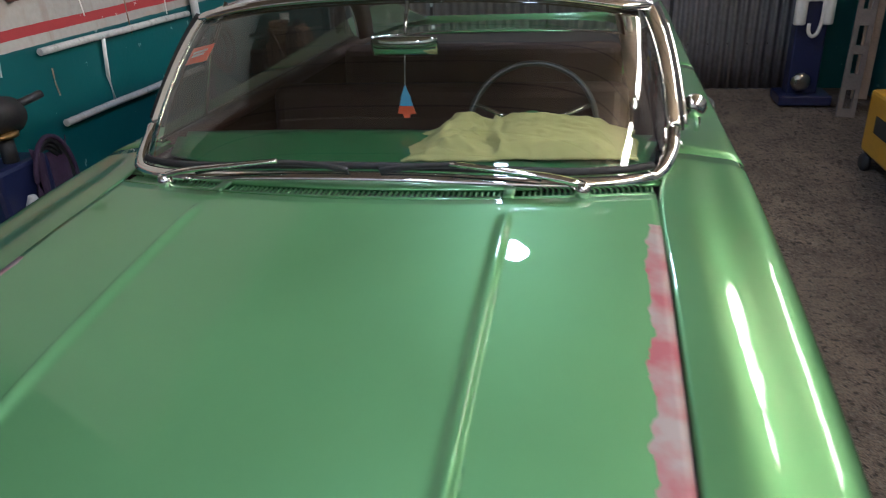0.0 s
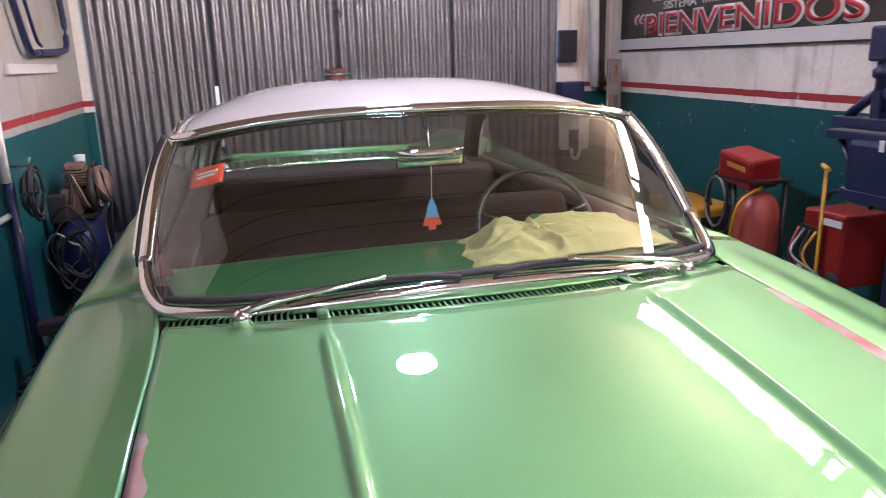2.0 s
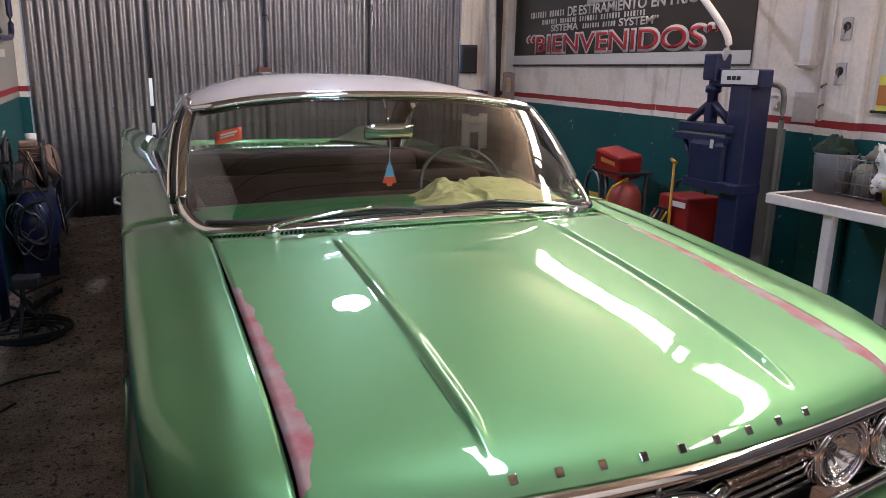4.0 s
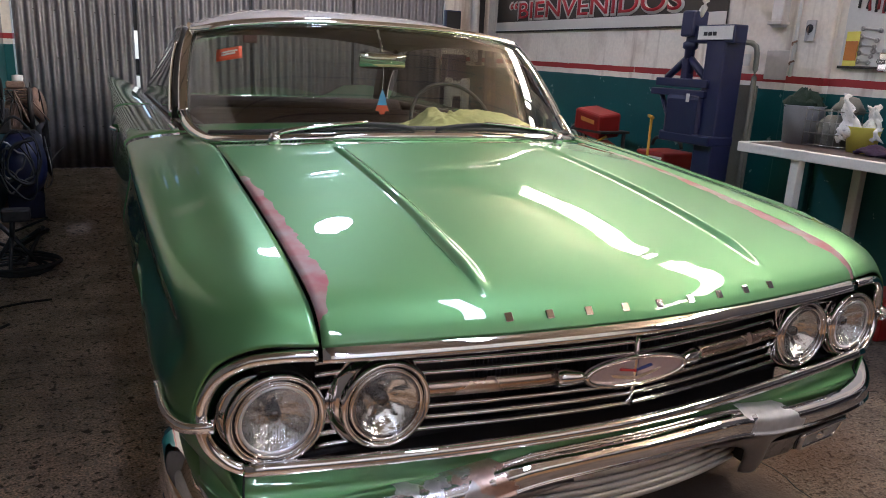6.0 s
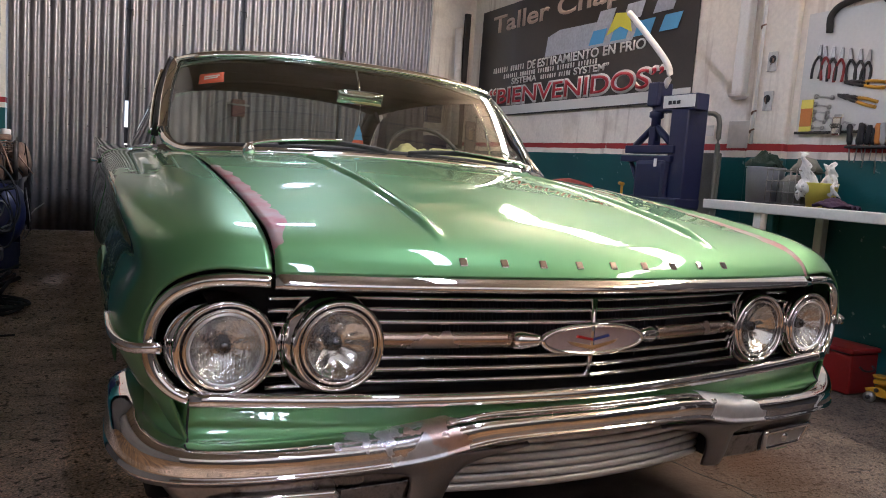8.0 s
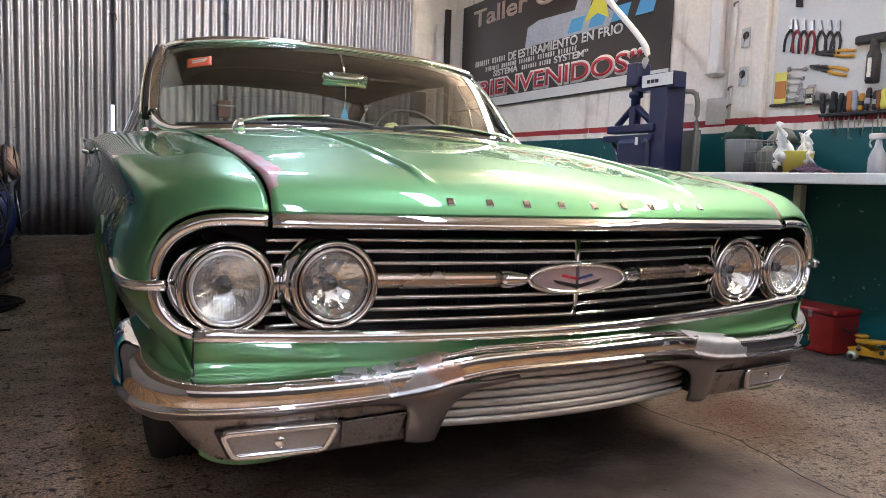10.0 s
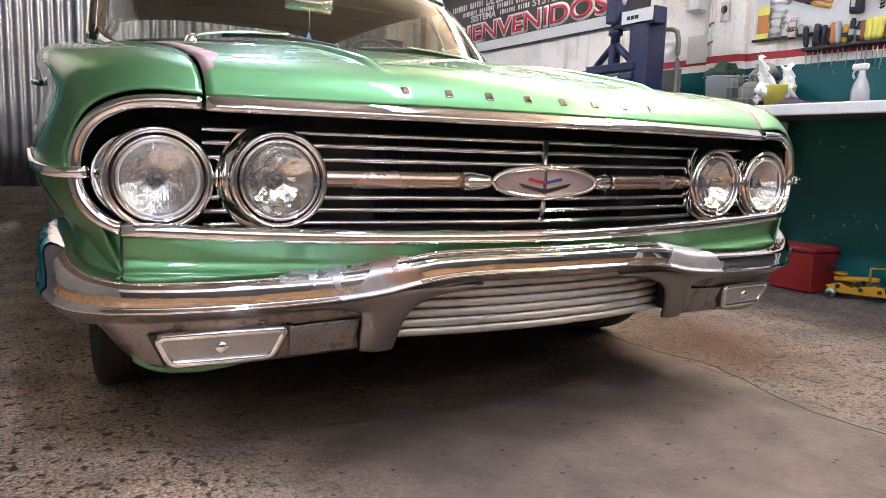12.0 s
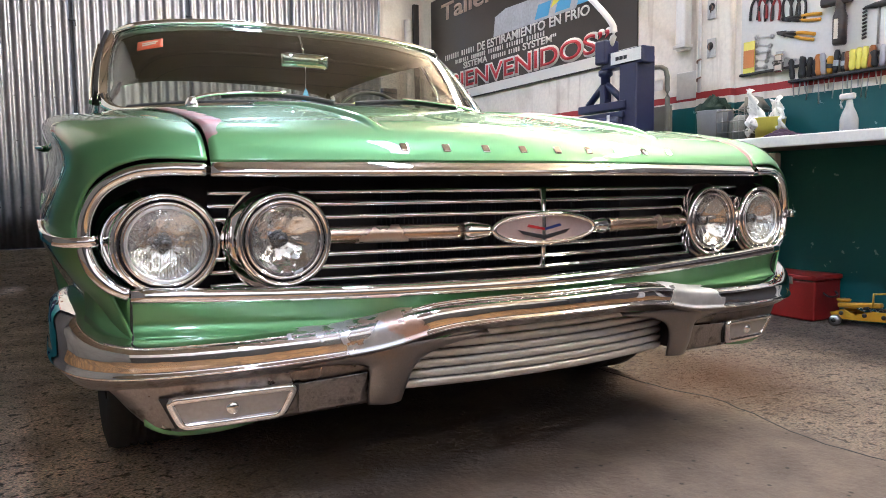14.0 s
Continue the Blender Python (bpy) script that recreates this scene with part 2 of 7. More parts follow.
side_glass = glass_pane("tinted_side_glass", (0.36, 0.37, 0.34), 0.08)
wheel_plastic = material("dark_grey_green_plastic", (0.026, 0.030, 0.024), 0.35, 0.0, 0.4, 0.15)
brown_trim = material("dark_brown_vinyl", (0.040, 0.020, 0.014), 0.55, 0.0, 0.0, 0.3, 5.0, 120.0)
seat_cloth = material("dark_brown_seat_cloth", (0.030, 0.014, 0.010), 0.85, 0.0, 0.0, 0.3, 8.0, 220.0, 0.3)
liner_cloth = material("olive_headliner", (0.10, 0.085, 0.06), 0.9, 0.0, 0.0, 0.12, 6.0, 200.0, 0.2)
dash_paint = material("green_dashboard", (0.045, 0.19, 0.07), 0.35, 0.1, 0.6, 0.08, 3.0, 300.0)
dark_trim = material("dark_interior_trim", (0.03, 0.026, 0.022), 0.7, 0.0, 0.0, 0.3)
cloth_yellow = material("yellow_cloth", (0.55, 0.53, 0.22), 0.9, 0.0, 0.0, 0.14, 7.0, 420.0, 0.5)

# ---- hood paint with sanded edges ----
def sanded(m, seams):
    """Pinkish filler showing through the paint along the seams: (side, from y, to y, width at the back, width at the front)."""
    n, l = m.node_tree.nodes, m.node_tree.links
    b = n["Principled BSDF"]
    tc = [q for q in n if q.type == "TEX_COORD"][0].outputs["Object"]
    edge = n.new("ShaderNodeTexNoise")
    edge.inputs["Scale"].default_value, edge.inputs["Detail"].default_value = 13.0, 12.0
    l.new(tc, edge.inputs["Vector"])
    s = n.new("ShaderNodeSeparateXYZ")
    l.new(tc, s.inputs[0])
    total = None
    for side, y0, y1, w0, w1, xs in seams:
        w = n.new("ShaderNodeMapRange")
        w.inputs[1].default_value, w.inputs[2].default_value = y1, y0
        w.inputs[3].default_value, w.inputs[4].default_value = w0, w1
        l.new(s.outputs[1], w.inputs[0])
        wob = math_node(n, l, "MULTIPLY", math_node(n, l, "SUBTRACT", edge.outputs["Fac"], 0.5), 0.06)
        nose = n.new("ShaderNodeMapRange")
        nose.inputs[1].default_value, nose.inputs[2].default_value = y0, y0 + 0.13
        l.new(s.outputs[1], nose.inputs[0])
        inner = math_node(n, l, "SUBTRACT", xs, math_node(n, l, "ADD", math_node(n, l, "MULTIPLY", w.outputs[0], nose.outputs[0]), wob))
        over = math_node(n, l, "GREATER_THAN", math_node(n, l, "MULTIPLY", s.outputs[0], side), inner)
        wy = math_node(n, l, "ADD", s.outputs[1], math_node(n, l, "MULTIPLY", wob, 0.8))
        span = math_node(n, l, "MULTIPLY", math_node(n, l, "GREATER_THAN", wy, y0), math_node(n, l, "LESS_THAN", wy, y1))
        f = math_node(n, l, "MULTIPLY", over, span)
        total = f if total is None else math_node(n, l, "MAXIMUM", total, f)
    grey = n.new("ShaderNodeTexNoise")
    grey.inputs["Scale"].default_value, grey.inputs["Detail"].default_value = 11.0, 8.0
    l.new(tc, grey.inputs["Vector"])
    mix = n.new("ShaderNodeMapRange")
    mix.inputs[1].default_value, mix.inputs[2].default_value = 0.36, 0.62
    l.new(grey.outputs["Fac"], mix.inputs[0])
    filler = blend(n, l, mix.outputs[0], (0.34, 0.105, 0.115), (0.33, 0.27, 0.25))
    old = b.inputs["Base Color"].links[0].from_socket
    l.new(blend(n, l, total, old, filler), b.inputs["Base Color"])
    keep = math_node(n, l, "SUBTRACT", 1.0, total)
    l.new(math_node(n, l, "MULTIPLY", keep, 0.44), b.inputs["Metallic"])
    l.new(math_node(n, l, "ADD", math_node(n, l, "MULTIPLY", keep, 0.8), 0.2), b.inputs["Coat Weight"])
    return m


hood_paint = sanded(material("green_hood_paint", GREEN, 0.48, 0.42, 1.0, 0.10, 3.0, 1400.0, rough_vary=0.04, coat_rough=0.015, wave=0.00028),
                    ((-1, 0.07, 0.88, 0.020, 0.062, 0.745), (1, 0.03, 1.14, 0.034, 0.070, 0.745)))

# ---- the car, nose at y = 0, facing -y ----
car = thing("car", "green sixties coupe with white roof and chrome front on concrete", "car")

ZC = [(0.0, 0.752), (0.012, 0.772), (0.04, 0.796), (0.09, 0.820), (0.2, 0.852), (0.5, 0.912), (0.9, 0.965), (1.16, 0.992), (1.3, 1.0)]
ZS = [(0.0, 0.750), (0.012, 0.776), (0.05, 0.806), (0.12, 0.830), (0.45, 0.884), (0.87, 0.936), (1.27, 0.966)]
SEAM = 0.742


def nose_y(x):
    return -0.014 + 0.078 * (abs(x) / SEAM) ** 1.7


def hood_back(x):
    return 1.155 + 0.29 * x * x


def hood_at(x, v):
    y0, y1 = nose_y(x), hood_back(x)
    y = y0 + (y1 - y0) * v
    w = min(1.0, abs(x) / SEAM) ** 2.2
    z = (1 - w) * smooth(ZC, v * 1.169) + w * smooth(ZS, v * 1.25)
    g = abs(x) - 0.394
    fade = min(1.0, max(0.0, (1.13 - y) / 0.06)) * min(1.0, max(0.0, (y - 0.07) / 0.10))
    rib = math.exp(-(g / 0.016) ** 2) if g < 0 else math.exp(-(g / 0.008) ** 2)
    return V3((x, y, z + 0.011 * rib * fade * (1.25 - 0.3 * y)))


us = sorted(set([i / 90 for i in range(91)] + [0.5 + s * (0.394 + d * 0.003) / (2 * SEAM) for s in (-1, 1) for d in range(-14, 10)]))
vs = [(i / 60) ** 1.6 for i in range(61)]
part("hood", grid(lambda u, v: hood_at((2 * u - 1) * SEAM, v), 0, 0, -0.006, us, vs), hood_paint, car, "glossy green hood with two pressed ribs and pinkish sanded edges")

# nine raised trim blocks along the nose
for i in range(9):
    x = -0.368 + 0.0925 * i
    p = hood_at(x, 0.0135)
    bm = box((x, p.y - 0.004, p.z + 0.001), (0.018, 0.009, 0.020), 0.002, m=Matrix.Translation((x, p.y, p.z)) @ pose(0, 0, 0, -38) @ Matrix.Translation((-x, -p.y, -p.z)))
    part("trim_letter_block", bm, chrome, car)

# front fender: sections from the seam round to the sill
FEND = [
    (0.062, ((0.748, 0.752), (0.85, 0.755), (0.922, 0.726), (0.957, 0.670), (0.962, 0.61), (0.914, 0.520), (0.865, 0.39))),
    (0.085, ((0.748, 0.780), (0.85, 0.784), (0.930, 0.754), (0.965, 0.690), (0.982, 0.615), (0.926, 0.505), (0.868, 0.375))),
    (0.13, ((0.748, 0.806), (0.85, 0.814), (0.944, 0.783), (0.970, 0.722), (1.000, 0.615), (0.938, 0.49), (0.875, 0.36))),
    (0.25, ((0.748, 0.838), (0.86, 0.844), (0.966, 0.814), (0.974, 0.745), (1.012, 0.618), (0.948, 0.49), (0.885, 0.36))),
    (0.45, ((0.748, 0.872), (0.86, 0.876), (0.982, 0.846), (0.978, 0.762), (1.018, 0.622), (0.962, 0.48), (0.905, 0.33))),
    (0.9, ((0.748, 0.924), (0.86, 0.922), (0.994, 0.888), (0.982, 0.79), (1.020, 0.63), (0.975, 0.48), (0.93, 0.30))),
    (1.3, ((0.748, 0.962), (0.87, 0.955), (0.998, 0.922), (0.986, 0.815), (1.022, 0.64), (0.998, 0.48), (0.965, 0.28))),
    (1.62, ((0.80, 0.975), (0.89, 0.970), (1.000, 0.938), (0.988, 0.835), (1.022, 0.65), (1.0, 0.48), (0.965, 0.27))),
]
SIDE = [
    (1.628, ((0.80, 0.975), (0.89, 0.970), (1.000, 0.938), (0.988, 0.835), (1.022, 0.65), (1.0, 0.48), (0.965, 0.27))),
    (2.86, ((0.80, 0.985), (0.89, 0.984), (1.000, 0.965), (0.990, 0.86), (1.022, 0.68), (1.0, 0.48), (0.965, 0.27))),
    (2.868, ((0.80, 0.985), (0.89, 0.984), (1.000, 0.965), (0.990, 0.86), (1.022, 0.68), (1.0, 0.48), (0.965, 0.27))),
    (3.7, ((0.80, 0.97), (0.88, 0.99), (0.998, 1.005), (0.975, 0.90), (1.018, 0.72), (0.995, 0.50), (0.96, 0.30))),
    (4.7, ((0.74, 0.93), (0.85, 0.98), (0.990, 1.045), (0.955, 0.93), (0.99, 0.74), (0.975, 0.52), (0.94, 0.34))),
    (5.2, ((0.66, 0.90), (0.78, 0.95), (0.930, 1.02), (0.915, 0.92), (0.95, 0.74), (0.94, 0.55), (0.91, 0.38))),
]


def section_at(tab, y, u):
    """The point at u along the section at y."""
    ctrl = []
    for k in range(7):
        ctrl.append((smooth([(t, s[k][0]) for t, s in tab], y), smooth([(t, s[k][1]) for t, s in tab], y)))
    q = u * 6
    return smooth([(k, c[0]) for k, c in enumerate(ctrl)], q), smooth([(k, c[1]) for k, c in enumerate(ctrl)], q)


def arch(y, c, r=0.37, z=0.33):
    return z + math.sqrt(max(0.0, r * r - (y - c) ** 2)) if abs(y - c) < r else 0.0


def body_panel(tab, y0, y1, ny, wheel, power=1.0):
    def f(u, v):
        y = y0 + (y1 - y0) * v ** power
        x, z = section_at(tab, y, u)
        a = arch(y, wheel)
        z -= 0.0075 * math.sin(math.pi * min(1.0, max(0.0, (x - 0.80) / 0.185))) ** 2 * min(1.0, max(0.0, (y - 0.22) / 0.2)) * min(1.0, max(0.0, (1.7 - y) / 0.3)) * (u < 0.45)
        sweep_back = 0.045 * max(0.0, (x - 0.75) / 0.21) ** 1.2 * max(0.0, 1 - (y - 0.06) / 0.4)
        return (x, y + sweep_back, max(z, a - 0.004 * (1 - u)))
    return grid(f, 54, ny, -0.005)


fender_paint = paint
for name, bm in (("front_fender", body_panel(FEND, 0.062, 1.62, 46, 0.86, 1.5)), ("door", body_panel(SIDE, 1.628, 2.86, 16, 9)), ("rear_fender", body_panel(SIDE, 2.868, 5.2, 40, 3.88))):
    other = mirrored(bm)
    a = part(name, bm, fender_paint, car)
    b = part(name, other, fender_paint, car)
    if name == "door":
        for ob, s in ((a, 1), (b, -1)):
            part("door_handle", tube(curve_through([(s * 1.004, 2.40, 0.905), (s * 1.03, 2.43, 0.91), (s * 1.03, 2.55, 0.91), (s * 1.004, 2.58, 0.905)], 12), 0.009), chrome, ob, "chrome door handle")

# trunk deck, rear panel and sills
part("trunk_lid", grid(lambda u, v: ((2 * u - 1) * (0.80 - 0.14 * v), 3.95 + 1.24 * v, 0.955 - 0.03 * v - 0.06 * v * v + 0.02 * (1 - (2 * u - 1) ** 2)), 24, 16, -0.006), paint, car)
part("rear_panel", grid(lambda u, v: ((2 * u - 1) * 0.93, 5.19 + 0.03 * math.sin(3.1 * v), 0.92 - 0.55 * v), 20, 10, 0.006), paint, car)
part("floor_pan", box((0, 2.9, 0.29), (1.86, 4.3, 0.05), 0.01), black_metal, car)
# solid black filler that keeps light from leaking in under the hood
part("engine_bay_filler", box((0, 0.68, 0.50), (1.36, 0.98, 0.36), 0.02), black_metal, car)
part("firewall", box((0, 1.32, 0.63), (1.66, 0.10, 0.62), 0.02), black_metal, car)

# cowl with vents
def cowl_z(x):
    return 1.0 - 0.055 * x * x


def shield_y(x):
    return 1.292 + 0.36 * x * x


def cowl_strip(x0, x1, a, b, n=40, lift=0.0, thick=-0.006):
    return grid(lambda u, v: ((x0 + (x1 - x0) * u), hood_back(x0 + (x1 - x0) * u) + 0.006 + a(x0 + (x1 - x0) * u) + (b(x0 + (x1 - x0) * u) - a(x0 + (x1 - x0) * u)) * v,
                              cowl_z(x0 + (x1 - x0) * u) - 0.006 + lift), n, 3, thick)


cowl = part("cowl", cowl_strip(-0.76, 0.76, lambda x: 0.064, lambda x: max(0.07, shield_y(x) - hood_back(x) + 0.03)), paint, car)
part("cowl_front_rail", cowl_strip(-0.74, 0.74, lambda x: 0.0, lambda x: 0.012), paint, cowl)
part("vent_trough", cowl_strip(-0.75, 0.75, lambda x: 0.004, lambda x: 0.075, 40, -0.03), black_metal, cowl)
for x in (-0.385, 0.385):
    part("vent_post", cowl_strip(x - 0.014, x + 0.014, lambda q: 0.0, lambda q: 0.068, 3, 0.003), paint, cowl)
slat = mesh_of(box((0, 0, 0), (0.0062, 0.056, 0.007), 0.0015, seg=1), "vent_slat", paint)
for k in range(-51, 52):
    x = k * 0.01445
    if abs(abs(x) - 0.385) < 0.02 or abs(x) > 0.742:
        continue
    ob = new("vent_slat", slat)
    ob.parent = cowl
    ob.matrix_basis = pose(x, hood_back(x) + 0.044, cowl_z(x) - 0.0095)

# windscreen
def shield(s, v, out=0.0):
    a = abs(s)
    turn = max(0.0, (a - 0.90) / 0.10) ** 2
    b = V3((0.808 * s, 1.302 + 0.196 * a ** 5.14 + 0.055 * turn, 1.002 - 0.032 * s * s))
    t = V3((0.725 * s, 1.815 + 0.039 * a ** 13 + 0.070 * turn, 1.402 - 0.062 * a ** 3))
    p = b.lerp(t, v) + V3((0.0115 * s, -0.0022 + 0.0363 * s ** 4, 0.042)) * (4 * v * (1 - v))
    return p + V3((0.5 * s * abs(s), -0.8, 0.55)) * out


def low_v(s):
    q = max(0.0, (abs(s) - 0.90) / 0.10)
    return 0.15 * (1 - math.sqrt(max(0.0, 1 - q * q)))


ws = part("windscreen", grid(lambda u, v: shield(2 * u - 1, low_v(2 * u - 1) + (1 - low_v(2 * u - 1)) * v), 60, 20), clear_glass, car, "clear wraparound windscreen")
ws.visible_shadow = False
ss = [-1 + 2 * i / 60 for i in range(61)]
ss = sorted(set(ss + [s * (0.90 + 0.1 * q / 10) for s in (-1, 1) for q in range(11)]))
rim = [(0.020, -0.004), (0.015, 0.013), (0.0, 0.019), (-0.015, 0.013), (-0.020, -0.004), (0.0, -0.010)]
part("windscreen_base_trim", sweep([shield(s, low_v(s), 0.008) + V3((0, -0.004, -0.004)) for s in ss], rim, (0, -0.6, 0.8)), chrome, car)
part("windscreen_base_seal", sweep([shield(s, low_v(s) + 0.045, 0.001) for s in ss if abs(s) < 0.93], [(0.012, 0), (0.0, 0.006), (-0.012, 0), (0, -0.004)], (0, -0.6, 0.8)), rubber, car)
part("windscreen_header_trim", sweep([shield(s, 1.0, 0.006) for s in ss], [(0.019, 0), (0.012, 0.011), (0.0, 0.014), (-0.012, 0.011), (-0.019, 0), (0, -0.008)], (0, -0.6, 0.8)), chrome, car)
for s in (-1, 1):
    line = [shield(s, 0.15 + 0.85 * i / 16) for i in range(17)]
    flat = V3((s * 0.17, -0.57, 0.81)).normalized()
    across = (line[-1] - line[0]).cross(flat).normalized()

    def trim_at(u, v, s=s, line=line, flat=flat, across=across):
        # a broad, nearly flat moulding with rolled edges
        q = 2 * v - 1
        i = min(15, int(u * 16))
        p = line[i].lerp(line[i + 1], u * 16 - i)
        return p + V3((s * 0.006, 0.004, 0)) + across * (0.021 * q) + flat * (0.013 - 0.0015 * q * q - 0.014 * q ** 8)
    part("pillar_trim", grid(trim_at, 32, 16, 0.003), chrome, car)
    part("pillar", sweep([p + V3((s * 0.022, 0.042, 0)) for p in line[:-1]], [(0.034, -0.01), (0.034, 0.014), (-0.034, 0.014), (-0.034, -0.01)], (s, -0.2, 0)), dark_trim, car)
    part("pillar_seal", sweep([p + V3((-s * 0.012, 0.008, 0)) for p in line], [(0.010, -0.004), (0.008, 0.006), (-0.008, 0.006), (-0.010, -0.004)], (s, -0.4, 0)), rubber, car)
    part("pillar_chrome", sweep([p + V3((s * 0.040, 0.070, -0.010)) for p in line[:-3]], [(0.012, -0.004), (0.008, 0.010), (-0.008, 0.010), (-0.012, -0.004)], (s, -0.1, 0)), chrome, car)
part("windscreen_header_seal", sweep([shield(q, 0.980, 0.002) for q in ss if abs(q) < 0.97], [(0.009, 0), (0.0, 0.005), (-0.009, 0), (0, -0.004)], (0, -0.6, 0.8)), rubber, car)

# roof, headliner, backlight, side glass
def roof_at(s, w, drop=0.0):
    f = shield(s, 1.0)
    r = V3((0.655 * s, 3.25 + 0.05 * (1 - s * s), 1.405 - 0.075 * abs(s) ** 3))
    c = f.lerp(r, w)
    k = math.sin(math.pi * min(1, w * 1.02)) ** 0.75
    return c + V3((0.02 * s * k, 0, 0.080 * k * (1 - 0.62 * abs(s) ** 3.5) - drop))


part("roof", grid(lambda u, v: roof_at(2 * u - 1, v), 40, 30, 0.008), roof_paint, car, "white painted roof")
part("headliner", grid(lambda u, v: roof_at((2 * u - 1) * 0.97, 0.02 + 0.96 * v, 0.03), 30, 20, 0.004), liner_cloth, car)


def back_glass(s, v):
    t = V3((0.64 * s, 3.30 - 0.10 * s ** 4, 1.398 - 0.075 * abs(s) ** 3))
    b = V3((0.76 * s, 4.02 - 0.22 * abs(s) ** 2.5, 0.965))
    return t.lerp(b, v) + V3((0, 0.04, 0.05)) * (4 * v * (1 - v))


bw = part("rear_window", grid(lambda u, v: back_glass(2 * u - 1, v), 30, 14), clear_glass, car)
bw.visible_shadow = False
part("rear_window_trim", sweep([back_glass(s, 1.0) + V3((0, 0, 0.008)) for s in ss], [(0.014, -0.006), (0.008, 0.008), (-0.008, 0.008), (-0.014, -0.006)], (0, 0.6, 0.8)), chrome, car)
for s in (-1, 1):
    edge = [roof_at(s, w) for w in [i / 20 for i in range(21)]]
    part("drip_rail", sweep([p + V3((s * 0.010, 0, 0.0)) for p in edge], [(0.010, -0.006), (0.012, 0.006), (-0.004, 0.010), (-0.010, -0.004)], (0, 0, 1)), chrome, car)
    part("rear_pillar", sweep([back_glass(s, v) + V3((s * 0.012, -0.012, 0)) for v in [i / 12 for i in range(13)]], [(0.035, -0.008), (0.035, 0.012), (-0.035, 0.012), (-0.035, -0.008)], (s, 0.3, 0.2)), roof_paint, car)
    part("pillar_lining", sweep([back_glass(s, v) + V3((-s * 0.030, -0.055, 0.0)) for v in [i / 12 for i in range(13)]], [(0.065, -0.006), (0.065, 0.008), (-0.065, 0.008), (-0.065, -0.006)], (s, 0.3, 0.2)), brown_trim, car)
    top = [roof_at(s, w) + V3((s * 0.004, 0, -0.01)) for w in [0.03 + 0.94 * i / 16 for i in range(17)]]
    low = [V3((s * 0.812, 1.64 + 2.15 * i / 16, 0.975 + 0.01 * math.sin(3.1 * i / 16))) for i in range(17)]
    sg = part("side_window", grid(lambda u, v: low[round(u * 16)].lerp(top[round(u * 16)], v) + V3((s * 0.025, 0, 0)) * (4 * v * (1 - v)), 16, 8), side_glass, car)
    sg.visible_shadow = False
    part("vent_window_bar", tube([(s * 0.818, 1.95, 0.975), (s * 0.79, 2.02, 1.2), (s * 0.722, 2.08, 1.375)], 0.008), chrome, car)
    part("belt_trim", sweep([(s * 0.83, 1.66 + 2.1 * i / 10, 0.985 + 0.004 * i / 10) for i in range(11)], [(0.012, -0.004), (0.006, 0.008), (-0.006, 0.008), (-0.012, -0.004)]), chrome, car)

# inside
part("dashboard", grid(lambda u, v: ((2 * u - 1) * (0.74 + 0.03 * min(v * 2, 1)), 1.36 + 0.22 * (2 * u - 1) ** 2 * max(0, 1 - 2 * v) + 0.36 * min(1, v * 1.8) - 0.03 * max(0, v - 0.6),
                                 0.972 + 0.028 * min(1, v * 1.8) - 0.25 * max(0, v - 0.58) / 0.42 - 0.012 * (2 * u - 1) ** 2), 30, 30, -0.01), dash_paint, car, "green painted dashboard top")
for y, z in ((2.42, 1.0), (3.35, 1.0)):
    part("seat_back", box((0, y, z - 0.30), (1.44, 0.20, 0.62), 0.06, m=Matrix.Translation((0, y, z)) @ pose(0, 0, 0, -12) @ Matrix.Translation((0, -y, -z)), seg=4), seat_cloth, car)
    part("seat_cushion", box((0, y - 0.34, z - 0.42), (1.44, 0.56, 0.20), 0.06, seg=4), seat_cloth, car)
part("parcel_shelf", box((0, 3.66, 0.955), (1.5, 0.62, 0.03), 0.01), dark_trim, car)
for s in (-1, 1):
    part("door_card", box((s * 0.79, 2.55, 0.63), (0.03, 2.3, 0.66), 0.01), seat_cloth, car)
    part("door_top_trim", sweep([(s * 0.765, 1.68 + 2.1 * i / 10, 0.988) for i in range(11)], [(0.055, -0.02), (0.05, 0.004), (0.0, 0.012), (-0.05, 0.004), (-0.055, -0.02)]), brown_trim, car)
tilt = Matrix.Translation((0.39, 1.86, 0.99)) @ pose(0, 0, 0, 62)
loop = [tilt @ V3((0.205 * math.cos(a), 0.205 * math.sin(a), 0)) for a in [2 * math.pi * i / 48 for i in range(48)]]
wheel = part("steering_wheel", tube(loop, 0.009, 10, True), wheel_plastic, car, "thin-rimmed grey-green steering wheel")
part("horn_ring", tube([tilt @ V3((0.13 * math.cos(a), 0.13 * math.sin(a), -0.01)) for a in [math.pi + math.pi * i / 20 for i in range(21)]], 0.005), chrome, wheel)
for a in (20, 160, 270):
    part("spoke", tube([tilt @ V3((0.2 * math.cos(radians(a)) * q, 0.2 * math.sin(radians(a)) * q, -0.02 * (1 - q))) for q in (0.1, 0.5, 1.0)], 0.008), chrome, wheel)
part("steering_hub", lathe([(0, -0.02), (0.045, -0.02), (0.05, 0.0), (0.03, 0.015), (0, 0.018)], 24, tilt @ pose(0, 0, 0, 180)), dash_paint, wheel)
part("steering_column", tube([tilt @ V3((0, 0, -0.02)), tilt @ V3((0, 0.0, -0.42))], 0.024), dark_trim, wheel)
mirror_glass = material("mirror_glass", (0.9, 0.92, 0.92), 0.02, 1.0, vary=0.0, rough_vary=0.0)
